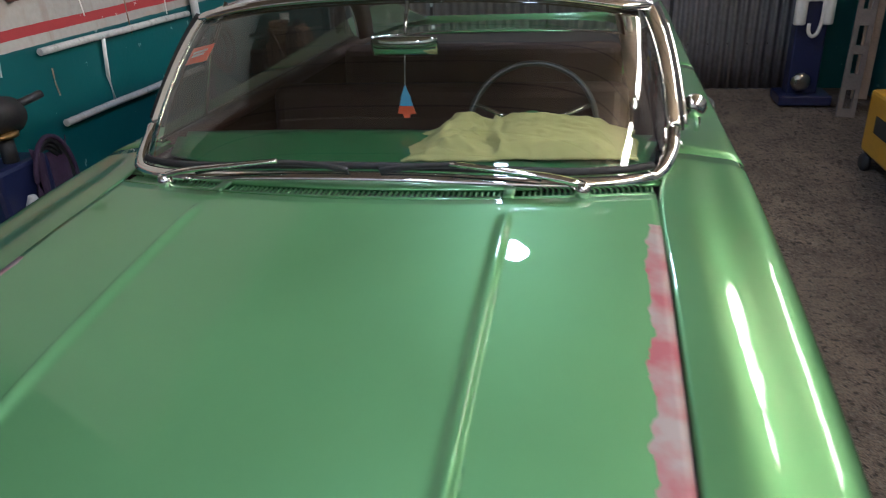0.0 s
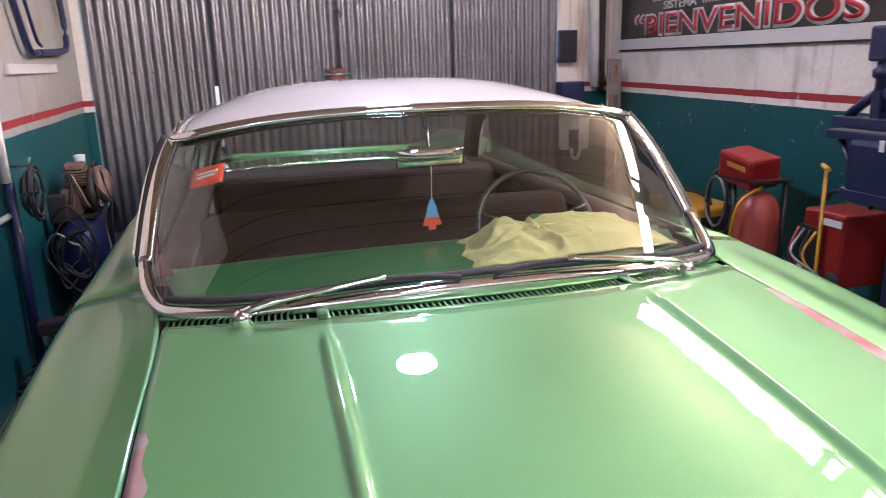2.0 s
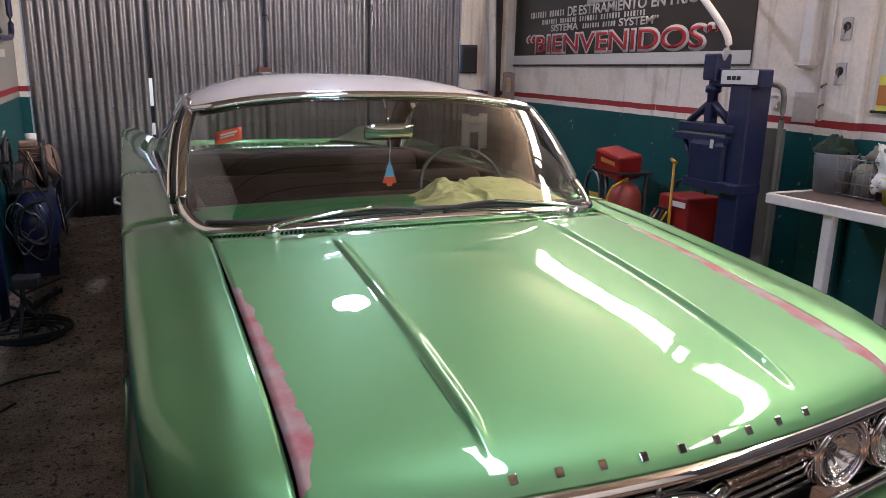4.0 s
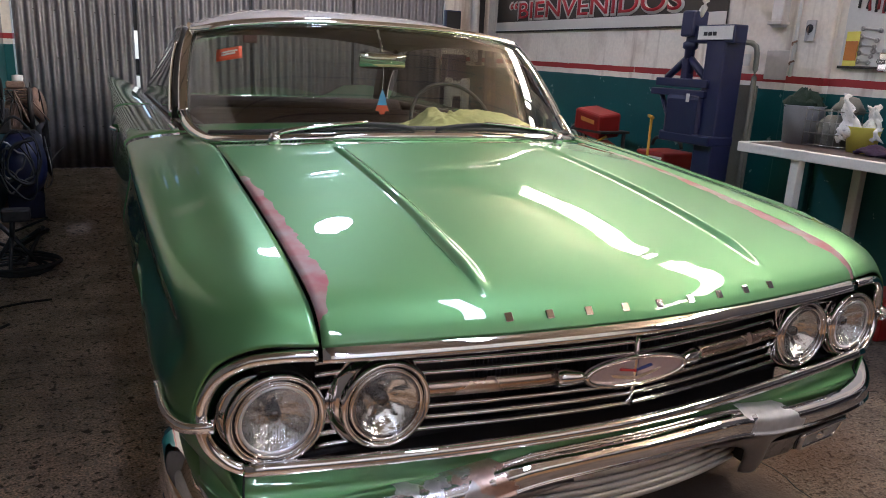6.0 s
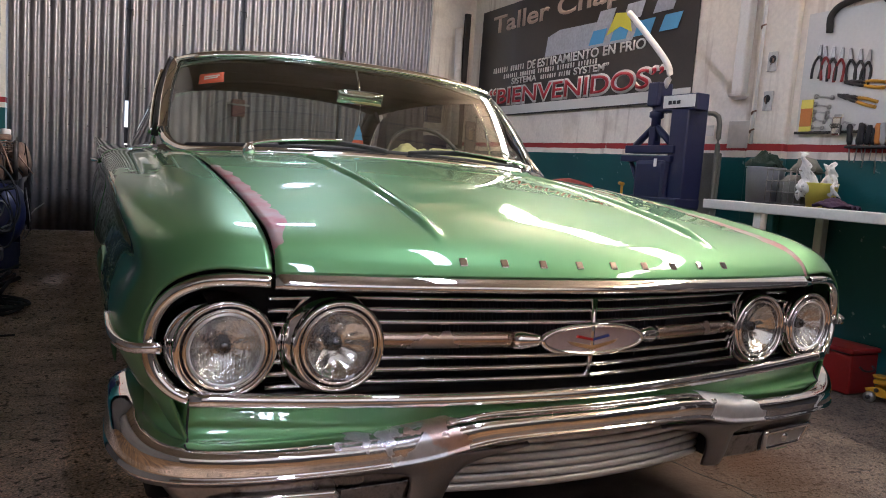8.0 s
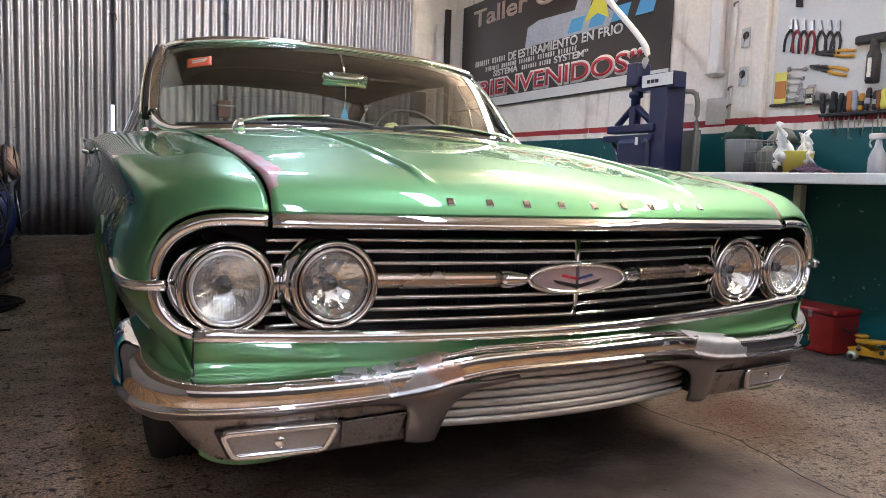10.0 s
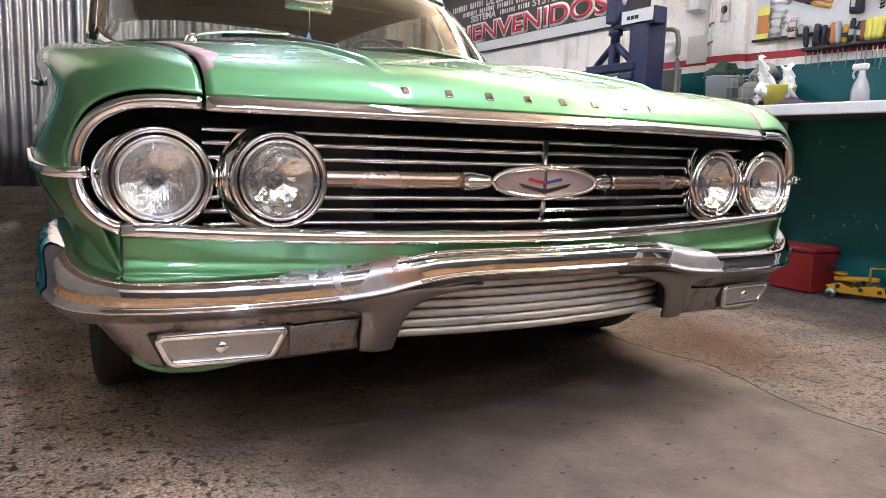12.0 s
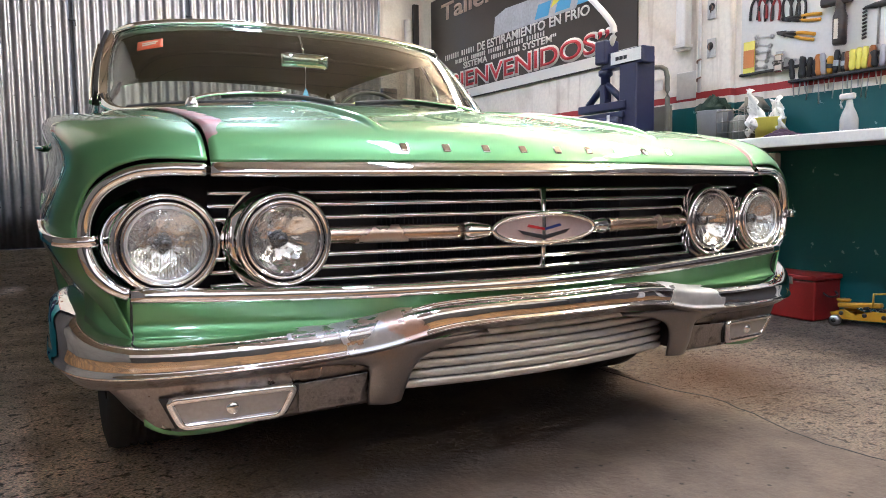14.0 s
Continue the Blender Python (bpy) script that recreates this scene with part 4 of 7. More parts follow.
# wheels
for x, y, z in ((-0.800, 0.86, 0.332), (0.800, 0.86, 0.332), (-0.76, 3.88, 0.405), (0.76, 3.88, 0.405)):
    s = 1 if x > 0 else -1
    m = Matrix.Translation((x, y, z)) @ pose(0, 0, 0, 0, 90 * s, 0)
    wl = part("wheel", lathe([(0.20, -0.09), (0.29, -0.102), (0.322, -0.094), (0.330, -0.076), (0.330, -0.05)] + [(0.330 - 0.013 * (k % 3 == 0), -0.05 + 0.006 * k) for k in range(1, 17)] + [(0.330, 0.05), (0.330, 0.076), (0.322, 0.094), (0.29, 0.102), (0.20, 0.09)], 48, m), rubber, car, "black tyre on a steel wheel")
    part("rim", lathe([(0, 0.05), (0.06, 0.055), (0.10, 0.03), (0.16, 0.04), (0.195, 0.075), (0.205, 0.088), (0.205, -0.08), (0, -0.08)], 36, m), chrome, wl)

# ---- the room ----
LEFT, RIGHT, GATE, BACK, TOPZ = -1.72, 2.62, 5.65, -3.1, 3.12
BAY = -3.3    # unseen widening in front of the car, added for darker reflections


def wall_paint(name, cream, dirt, low=((0.006, 0.068, 0.074), (0.010, 0.112, 0.114))):
    """Cream over a darker dado, with a red line and worn, stained patches."""
    m = material(name, cream, 0.75, 0.0, 0.0, 0.12, 1.6, 40.0, 0.25, dirt, (0.36, 0.25, 0.16))
    n, l = m.node_tree.nodes, m.node_tree.links
    b = n["Principled BSDF"]
    tc = [q for q in n if q.type == "TEX_COORD"][0].outputs["Object"]
    s = n.new("ShaderNodeSeparateXYZ")
    l.new(tc, s.inputs[0])
    wob = n.new("ShaderNodeTexNoise")
    wob.inputs["Scale"].default_value = 5.0
    l.new(tc, wob.inputs["Vector"])
    z = math_node(n, l, "SUBTRACT", s.outputs[2], math_node(n, l, "MULTIPLY", s.outputs[1], 0.011))
    z = math_node(n, l, "ADD", z, math_node(n, l, "MULTIPLY", math_node(n, l, "SUBTRACT", wob.outputs["Fac"], 0.5), 0.010))
    chip = n.new("ShaderNodeTexNoise")
    chip.inputs["Scale"].default_value, chip.inputs["Detail"].default_value = 17.0, 9.0
    l.new(tc, chip.inputs["Vector"])
    chips = math_node(n, l, "GREATER_THAN", chip.outputs["Fac"], 0.69)
    damp = n.new("ShaderNodeTexNoise")
    damp.inputs["Scale"].default_value, damp.inputs["Detail"].default_value = 2.2, 6.0
    l.new(tc, damp.inputs["Vector"])
    teal = blend(n, l, damp.outputs["Fac"], *low)
    teal = blend(n, l, math_node(n, l, "MULTIPLY", chips, 0.7), teal, (0.30, 0.38, 0.36))
    old = b.inputs["Base Color"].links[0].from_socket
    # rusty runs down the plaster
    tall = n.new("ShaderNodeMapping")
    tall.inputs["Scale"].default_value = (7.0, 7.0, 0.55)
    l.new(tc, tall.inputs["Vector"])
    run = n.new("ShaderNodeTexNoise")
    run.inputs["Scale"].default_value, run.inputs["Detail"].default_value = 1.6, 7.0
    l.new(tall.outputs[0], run.inputs["Vector"])
    runs = n.new("ShaderNodeMapRange")
    runs.inputs[1].default_value, runs.inputs[2].default_value, runs.inputs[4].default_value = 0.58, 0.74, 0.6
    l.new(run.outputs["Fac"], runs.inputs[0])
    old = blend(n, l, runs.outputs[0], old, (0.27, 0.17, 0.10))
    col = blend(n, l, math_node(n, l, "LESS_THAN", z, 1.180), old, teal)
    red = math_node(n, l, "MULTIPLY", math_node(n, l, "GREATER_THAN", z, 1.222), math_node(n, l, "LESS_THAN", z, 1.264))
    col = blend(n, l, red, col, blend(n, l, math_node(n, l, "MULTIPLY", chips, 0.8), (0.36, 0.035, 0.035), (0.55, 0.45, 0.38)))
    l.new(col, b.inputs["Base Color"])
    gloss = n.new("ShaderNodeMapRange")
    gloss.inputs[3].default_value, gloss.inputs[4].default_value = 0.75, 0.42
    l.new(math_node(n, l, "LESS_THAN", z, 1.180), gloss.inputs[0])
    l.new(gloss.outputs[0], b.inputs["Roughness"])
    return m


def concrete():
    m = material("concrete_floor", (0.235, 0.172, 0.124), 0.82, 0.0, 0.0, 0.25, 1.3, 55.0, 0.8, 0.30, (0.105, 0.080, 0.062))
    n, l = m.node_tree.nodes, m.node_tree.links
    b = n["Principled BSDF"]
    tc = [q for q in n if q.type == "TEX_COORD"][0].outputs["Object"]
    bend = n.new("ShaderNodeTexNoise")
    bend.inputs["Scale"].default_value, bend.inputs["Detail"].default_value = 35.0, 4.0
    l.new(tc, bend.inputs["Vector"])
    warp = n.new("ShaderNodeVectorMath")
    warp.operation = "MULTIPLY_ADD"
    warp.inputs[1].default_value = (0.006, 0.006, 0.0)
    l.new(bend.outputs["Color"], warp.inputs[0])
    l.new(tc, warp.inputs[2])
    def specks(scale, lo, hi, shift):
        """Ragged specks of one size."""
        mv = n.new("ShaderNodeMapping")
        mv.inputs["Location"].default_value = (shift, shift * 0.7, 0)
        l.new(tc, mv.inputs["Vector"])
        q = n.new("ShaderNodeTexNoise")
        q.inputs["Scale"].default_value, q.inputs["Detail"].default_value = scale, 3.0
        l.new(mv.outputs[0], q.inputs["Vector"])
        r = n.new("ShaderNodeMapRange")
        r.inputs[1].default_value, r.inputs[2].default_value = lo, hi
        l.new(q.outputs["Fac"], r.inputs[0])
        return r.outputs[0]
    pits = math_node(n, l, "MAXIMUM", specks(34.0, 0.58, 0.65, 0.0), specks(75.0, 0.60, 0.66, 3.1))
    pale = math_node(n, l, "MAXIMUM", specks(48.0, 0.57, 0.64, 7.3), specks(95.0, 0.58, 0.64, 5.7))
    worn = n.new("ShaderNodeTexNoise")
    worn.inputs["Scale"].default_value, worn.inputs["Detail"].default_value = 1.1, 7.0
    l.new(tc, worn.inputs["Vector"])
    wr = n.new("ShaderNodeMapRange")
    wr.inputs[1].default_value, wr.inputs[2].default_value = 0.42, 0.62
    l.new(worn.outputs["Fac"], wr.inputs[0])
    # smoother, darker slab under the car amid rough concrete; part is painted shade
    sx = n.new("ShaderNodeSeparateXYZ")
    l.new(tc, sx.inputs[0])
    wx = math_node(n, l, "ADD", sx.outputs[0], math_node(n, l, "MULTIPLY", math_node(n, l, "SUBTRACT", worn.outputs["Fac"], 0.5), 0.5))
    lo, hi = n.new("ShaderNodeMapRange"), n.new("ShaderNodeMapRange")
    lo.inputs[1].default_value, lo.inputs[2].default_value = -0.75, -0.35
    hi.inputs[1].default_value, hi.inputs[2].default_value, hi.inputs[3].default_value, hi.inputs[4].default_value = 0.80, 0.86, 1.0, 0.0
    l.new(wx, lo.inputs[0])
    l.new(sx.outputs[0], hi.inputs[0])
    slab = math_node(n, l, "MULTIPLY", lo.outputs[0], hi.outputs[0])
    rough_part = math_node(n, l, "SUBTRACT", 1.0, math_node(n, l, "MULTIPLY", slab, 0.93))
    # colour gain at far left paints in lamplight on the floor
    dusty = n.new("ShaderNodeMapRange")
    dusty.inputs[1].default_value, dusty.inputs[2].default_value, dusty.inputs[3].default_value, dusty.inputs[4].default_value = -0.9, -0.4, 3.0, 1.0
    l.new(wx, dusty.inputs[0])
    # darker towards the back: the car's shade painted into the colour
    back_shade = n.new("ShaderNodeMapRange")
    back_shade.inputs[1].default_value, back_shade.inputs[2].default_value, back_shade.inputs[3].default_value, back_shade.inputs[4].default_value = 0.7, 1.7, 1.0, 0.55
    l.new(sx.outputs[1], back_shade.inputs[0])
    # right of the car this painted shade is lifted again
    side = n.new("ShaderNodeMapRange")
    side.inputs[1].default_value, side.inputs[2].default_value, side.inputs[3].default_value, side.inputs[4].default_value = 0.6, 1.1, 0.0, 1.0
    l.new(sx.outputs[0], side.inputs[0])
    shade_left = math_node(n, l, "MAXIMUM", back_shade.outputs[0], math_node(n, l, "MULTIPLY", side.outputs[0], math_node(n, l, "GREATER_THAN", 0.75, back_shade.outputs[0])))
    pits = math_node(n, l, "MULTIPLY", pits, rough_part)
    pale = math_node(n, l, "MULTIPLY", pale, rough_part)
    old = b.inputs["Base Color"].links[0].from_socket
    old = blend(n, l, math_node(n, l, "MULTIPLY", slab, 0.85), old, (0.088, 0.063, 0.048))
    blot = n.new("ShaderNodeTexNoise")
    blot.inputs["Scale"].default_value, blot.inputs["Detail"].default_value = 6.0, 9.0
    l.new(tc, blot.inputs["Vector"])
    br = n.new("ShaderNodeMapRange")
    br.inputs[1].default_value, br.inputs[2].default_value, br.inputs[3].default_value, br.inputs[4].default_value = 0.35, 0.65, 0.72, 1.30
    l.new(blot.outputs["Fac"], br.inputs[0])
    dot = n.new("ShaderNodeTexVoronoi")
    dot.inputs["Scale"].default_value = 16.0
    l.new(warp.outputs[0], dot.inputs["Vector"])
    dr = n.new("ShaderNodeMapRange")
    dr.inputs[1].default_value, dr.inputs[2].default_value, dr.inputs[3].default_value, dr.inputs[4].default_value = 0.06, 0.12, 0.25, 1.0
    l.new(dot.outputs["Distance"], dr.inputs[0])
    stained = n.new("ShaderNodeVectorMath")
    stained.operation = "SCALE"
    l.new(old, stained.inputs[0])
    l.new(math_node(n, l, "MULTIPLY", br.outputs[0], dr.outputs[0]), stained.inputs["Scale"])
    old = stained.outputs[0]
    grit = n.new("ShaderNodeTexNoise")
    grit.inputs["Scale"].default_value, grit.inputs["Detail"].default_value = 130.0, 3.0
    l.new(tc, grit.inputs["Vector"])
    gr = n.new("ShaderNodeMapRange")
    gr.inputs[1].default_value, gr.inputs[2].default_value, gr.inputs[3].default_value, gr.inputs[4].default_value = 0.36, 0.64, 0.55, 1.45
    l.new(grit.outputs["Fac"], gr.inputs[0])
    grain = n.new("ShaderNodeVectorMath")
    grain.operation = "SCALE"
    l.new(old, grain.inputs[0])
    l.new(math_node(n, l, "MULTIPLY", gr.outputs[0], math_node(n, l, "MULTIPLY", dusty.outputs[0], shade_left)), grain.inputs["Scale"])
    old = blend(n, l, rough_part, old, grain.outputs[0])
    col = blend(n, l, math_node(n, l, "MULTIPLY", pale, 0.55), old, (0.36, 0.31, 0.26))
    col = blend(n, l, math_node(n, l, "MULTIPLY", pits, 0.85), col, (0.035, 0.027, 0.021))
    # beyond the joint the colour is scaled down to offset the lamps' brightness
    dim_right = n.new("ShaderNodeVectorMath")
    dim_right.operation = "SCALE"
    l.new(col, dim_right.inputs[0])
    dim_gain = n.new("ShaderNodeMapRange")
    dim_gain.inputs[1].default_value, dim_gain.inputs[2].default_value, dim_gain.inputs[3].default_value, dim_gain.inputs[4].default_value = 0.80, 0.86, 1.0, 0.60
    l.new(sx.outputs[0], dim_gain.inputs[0])
    l.new(dim_gain.outputs[0], dim_right.inputs["Scale"])
    col = dim_right.outputs[0]
    # unseen ochre colour at the front, added for the bumper's golden reflection
    ochre_tint = n.new("ShaderNodeMapRange")
    ochre_tint.inputs[1].default_value, ochre_tint.inputs[2].default_value, ochre_tint.inputs[3].default_value, ochre_tint.inputs[4].default_value = -1.25, -0.85, 0.9, 0.0
    l.new(math_node(n, l, "ADD", sx.outputs[1], math_node(n, l, "MULTIPLY", math_node(n, l, "SUBTRACT", worn.outputs["Fac"], 0.5), 0.5)), ochre_tint.inputs[0])
    streak_map = n.new("ShaderNodeMapping")
    streak_map.inputs["Scale"].default_value = (0.7, 5.0, 1.0)
    l.new(tc, streak_map.inputs["Vector"])
    ochre_streaks = n.new("ShaderNodeTexNoise")
    ochre_streaks.inputs["Scale"].default_value, ochre_streaks.inputs["Detail"].default_value = 2.4, 6.0
    l.new(streak_map.outputs[0], ochre_streaks.inputs["Vector"])
    sr = n.new("ShaderNodeMapRange")
    sr.inputs[1].default_value, sr.inputs[2].default_value = 0.38, 0.62
    l.new(ochre_streaks.outputs["Fac"], sr.inputs[0])
    bay = n.new("ShaderNodeMapRange")
    bay.inputs[1].default_value, bay.inputs[2].default_value, bay.inputs[3].default_value, bay.inputs[4].default_value = -1.85, -1.60, 0.9, 0.0
    l.new(wx, bay.inputs[0])
    col = blend(n, l, math_node(n, l, "MAXIMUM", ochre_tint.outputs[0], bay.outputs[0]), col, blend(n, l, sr.outputs[0], (0.13, 0.06, 0.02), (0.38, 0.19, 0.055)))
    # a rusty stain beside the nose of the car
    d = n.new("ShaderNodeVectorMath")
    d.operation = "DISTANCE"
    d.inputs[1].default_value = (1.10, 0.50, 0)
    l.new(tc, d.inputs[0])
    far = math_node(n, l, "ADD", d.outputs["Value"], math_node(n, l, "MULTIPLY", worn.outputs["Fac"], 0.7))
    rs = n.new("ShaderNodeMapRange")
    rs.inputs[1].default_value, rs.inputs[2].default_value, rs.inputs[3].default_value, rs.inputs[4].default_value = 0.40, 0.85, 0.9, 0.0
    l.new(far, rs.inputs[0])
    col = blend(n, l, rs.outputs[0], col, (0.095, 0.040, 0.017))
    l.new(col, b.inputs["Base Color"])
    bp = [q for q in n if q.type == "BUMP"][0]
    b2 = n.new("ShaderNodeBump")
    b2.inputs["Strength"].default_value, b2.inputs["Distance"].default_value = 1.0, 0.006
    l.new(math_node(n, l, "SUBTRACT", math_node(n, l, "MULTIPLY", pale, 0.5), pits), b2.inputs["Height"])
    l.new(bp.outputs[0], b2.inputs["Normal"])
    l.new(b2.outputs[0], b.inputs["Normal"])
    return m


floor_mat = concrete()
wall_mat = wall_paint("painted_wall", (0.84, 0.77, 0.67), 0.28)
# left wall's copy: dirtier, with its weaker light painted into darker cream
dim_wall = wall_paint("dim_grimy_painted_wall", (0.38, 0.35, 0.31), 0.55)
plain_wall = material("cream_plaster", (0.64, 0.59, 0.53), 0.8, 0.0, 0.0, 0.12, 1.4, 40.0, 0.25, 0.4, (0.34, 0.25, 0.17))
# plaster of the added unseen front walls, dark for the chrome to mirror
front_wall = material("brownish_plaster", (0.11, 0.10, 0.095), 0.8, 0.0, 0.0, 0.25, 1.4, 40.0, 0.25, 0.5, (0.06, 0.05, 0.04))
# unseen end wall; its tones are chosen for the chrome's reflections
far_wall = wall_paint("far_painted_wall", (0.72, 0.71, 0.70), 0.4, ((0.045, 0.040, 0.038), (0.085, 0.078, 0.075)))
zinc = material("galvanised_sheet", (0.245, 0.228, 0.236), 0.36, 0.7, 0.0, 0.22, 2.2, 30.0, 0.0, 0.35, (0.26, 0.21, 0.17))
dark_steel = material("dark_steel", (0.055, 0.050, 0.048), 0.5, 0.6, 0.0, 0.3, 6.0, 60.0, 0.0, 0.4, (0.12, 0.06, 0.03))
timber = material("ceiling_boards", (0.27, 0.20, 0.14), 0.8, 0.0, 0.0, 0.30, 1.2, 60.0, 0.3, 0.4, (0.10, 0.075, 0.05))
white_enamel = material("white_enamel", (0.74, 0.71, 0.66), 0.4, 0.0, 0.2, 0.08, 5.0, 80.0, 0.0, 0.3, (0.40, 0.33, 0.26))
grimy_white = material("grimy_white_paint", (0.52, 0.50, 0.47), 0.6, 0.0, 0.0, 0.2, 9.0, 80.0, 0.1, 0.7, (0.20, 0.18, 0.16))
taupe_steel = material("taupe_primer_steel", (0.21, 0.175, 0.15), 0.6, 0.2, 0.0, 0.2, 9.0, 90.0, 0.1, 0.4, (0.09, 0.06, 0.045))
blue_paint = material("dark_blue_paint", (0.013, 0.017, 0.062), 0.4, 0.0, 0.3, 0.18, 6.0, 90.0, 0.1, 0.2, (0.05, 0.04, 0.04))
red_paint = material("red_paint", (0.25, 0.012, 0.010), 0.42, 0.0, 0.15, 0.14, 6.0, 90.0, 0.0, 0.25, (0.14, 0.03, 0.03))
faded_red = material("faded_red_paint", (0.34, 0.060, 0.042), 0.5, 0.0, 0.1, 0.18, 6.0, 70.0, 0.0, 0.3, (0.18, 0.06, 0.05))
yellow_paint = material("yellow_paint", (0.56, 0.28, 0.010), 0.4, 0.0, 0.4, 0.12, 6.0, 80.0, 0.0, 0.2, (0.30, 0.15, 0.03))
bright_yellow = material("bright_yellow_plastic", (0.80, 0.72, 0.12), 0.4, 0.0, 0.1, 0.06)
grey_plastic = material("grey_plastic", (0.40, 0.41, 0.44), 0.5, 0.0, 0.0, 0.1)
wire_metal = material("wire_metal", (0.32, 0.31, 0.29), 0.4, 0.9, 0.0, 0.2)
cast_metal = material("dusty_cast_metal", (0.28, 0.18, 0.13), 0.6, 0.5, 0.0, 0.35, 12.0, 120.0, 0.4, 0.4, (0.08, 0.05, 0.035))
paper = material("paper", (0.78, 0.77, 0.74), 0.8, 0.0, 0.0, 0.12, 22.0, 120.0, 0.2, 0.7, (0.10, 0.12, 0.13))
grey_panel = material("grey_green_panel", (0.20, 0.20, 0.17), 0.6, 0.2, 0.0, 0.2)
translucent = material("milky_plastic", (0.42, 0.43, 0.42), 0.25, 0.0, 0.0, 0.08)
green_cloth = material("dark_green_cloth", (0.009, 0.026, 0.017), 0.9, 0.0, 0.0, 0.3, 12.0, 200.0, 0.5)
purple_cloth = material("dark_purple_cloth", (0.045, 0.022, 0.05), 0.9, 0.0, 0.0, 0.4, 40.0, 200.0, 0.5)
wood = material("bare_wood", (0.38, 0.27, 0.18), 0.75, 0.0, 0.0, 0.25, 5.0, 90.0, 0.2, 0.3, (0.14, 0.09, 0.06))
steel = material("tool_steel", (0.45, 0.44, 0.42), 0.3, 1.0, 0.0, 0.2)
orange_plastic = material("orange_plastic", (0.55, 0.20, 0.04), 0.4, 0.0, 0.1, 0.1)
banner_black = material("banner_vinyl", (0.040, 0.033, 0.027), 0.32, 0.0, 0.2, 0.2, 1.5, 60.0)
banner_white = material("banner_white_vinyl", (0.66, 0.64, 0.60), 0.45, 0.0, 0.0, 0.06, 2.0, 60.0)
banner_red = material("banner_red_print", (0.46, 0.03, 0.04), 0.45, 0.0, 0.0, 0.06)
banner_gold = material("banner_pale_print", (0.52, 0.40, 0.33), 0.45, 0.0, 0.0, 0.08)
banner_blue = material("banner_blue_print", (0.10, 0.36, 0.62), 0.45, 0.0, 0.0, 0.06)
banner_yellow = material("banner_yellow_print", (0.72, 0.66, 0.06), 0.45, 0.0, 0.0, 0.06)
banner_silver = material("banner_silver_print", (0.42, 0.44, 0.48), 0.45, 0.0, 0.0, 0.25, 6.0, 40.0)
orange_sticker = material("orange_sticker", (0.72, 0.10, 0.035), 0.5, 0.0, 0.0, 0.05)

TUBE_ON = glowing("lit_tube", (1.0, 0.88, 0.60), TUBE_GLOW)
DISC_ON = glowing("lit_disc", (0.88, 0.94, 1.0), DISC_GLOW)
BATTEN_ON = glowing("lit_batten", (0.88, 0.94, 1.0), BATTEN_GLOW)


def floor_z(y):
    return 0.25 * max(0.0, min(1.0, (y - 3.0) / 2.6)) ** 1.2


def floor_at(u, y):
    x0 = (BAY if y < 1.36 else LEFT) - 0.15
    return x0 + (RIGHT + 0.15 - x0) * u, y, floor_z(y)


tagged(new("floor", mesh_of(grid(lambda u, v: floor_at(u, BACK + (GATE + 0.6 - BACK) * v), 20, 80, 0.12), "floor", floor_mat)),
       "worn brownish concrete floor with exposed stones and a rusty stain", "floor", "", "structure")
crack = curve_through([(0.86, 1.3, 0.0), (0.83, 0.80, 0.0), (0.84, 0.46, 0.0), (0.885, 0.318, 0.0), (0.85, 0.10, 0.0), (0.80, -0.11, 0.0), (0.82, -0.35, 0.0), (0.80, -0.9, 0.0), (0.84, -2.0, 0.0)], 60)
crack = [p + V3((random.uniform(-0.006, 0.006), random.uniform(-0.006, 0.006), 0.001)) for p in crack]
solo("floor_crack", sweep(crack, [(0.004, -0.002), (0.0, 0.001), (-0.004, -0.002)]), black_metal, "dark crack running across the concrete floor", "crack", kind="structure")


def wall(name, c, s, mat, label):
    tagged(new(name, mesh_of(box(c, s, 0.0), name, mat)), label, "wall", "", "structure")


wall("wall_front_left", (BAY - 0.075, (BACK + 1.25) / 2, TOPZ / 2 + 0.1), (0.15, 1.25 - BACK, TOPZ + 0.2), front_wall, "unseen dark wall added at the front for dark reflections")
wall("wall_return", ((BAY + LEFT - 0.15) / 2, 1.325, TOPZ / 2 + 0.1), (LEFT - BAY + 0.15, 0.15, TOPZ + 0.2), front_wall, "unseen dark wall added where the room is widened")
wall("wall_left", (LEFT - 0.075, (GATE + 0.15 + 1.25) / 2, TOPZ / 2 + 0.1), (0.15, GATE - 1.10, TOPZ + 0.2), dim_wall, "cream and teal painted wall with a red line")
wall("wall_right", (RIGHT + 0.075, (GATE + 0.15 - 0.3) / 2, TOPZ / 2 + 0.1), (0.15, GATE + 0.15 + 0.3, TOPZ + 0.2), wall_mat, "cream and teal painted wall with a red line")
wall("wall_front_right", (RIGHT + 0.075, (BACK - 0.15 - 0.3) / 2, TOPZ / 2 + 0.1), (0.15, -0.3 - BACK + 0.15, TOPZ + 0.2), front_wall, "unseen dark wall added at the front for dark reflections")
wall("wall_back", ((BAY + RIGHT) / 2, BACK - 0.075, TOPZ / 2), (RIGHT - BAY, 0.15, TOPZ + 0.2), far_wall, "unseen cream wall with a dark dado closing the workshop")
wall("wall_gate_right", (2.365, GATE + 0.08, 1.56), (0.506, 0.16, 3.3), wall_mat, "painted wall beside the gate")
wall("wall_gate_left", (-1.685, GATE + 0.08, 1.56), (0.066, 0.16, 3.3), wall_mat, "narrow painted wall beside the gate")
wall("wall_gate_top", (0.23, GATE + 0.10, 3.12), (3.76, 0.16, 0.13), plain_wall, "plaster beam above the gate")

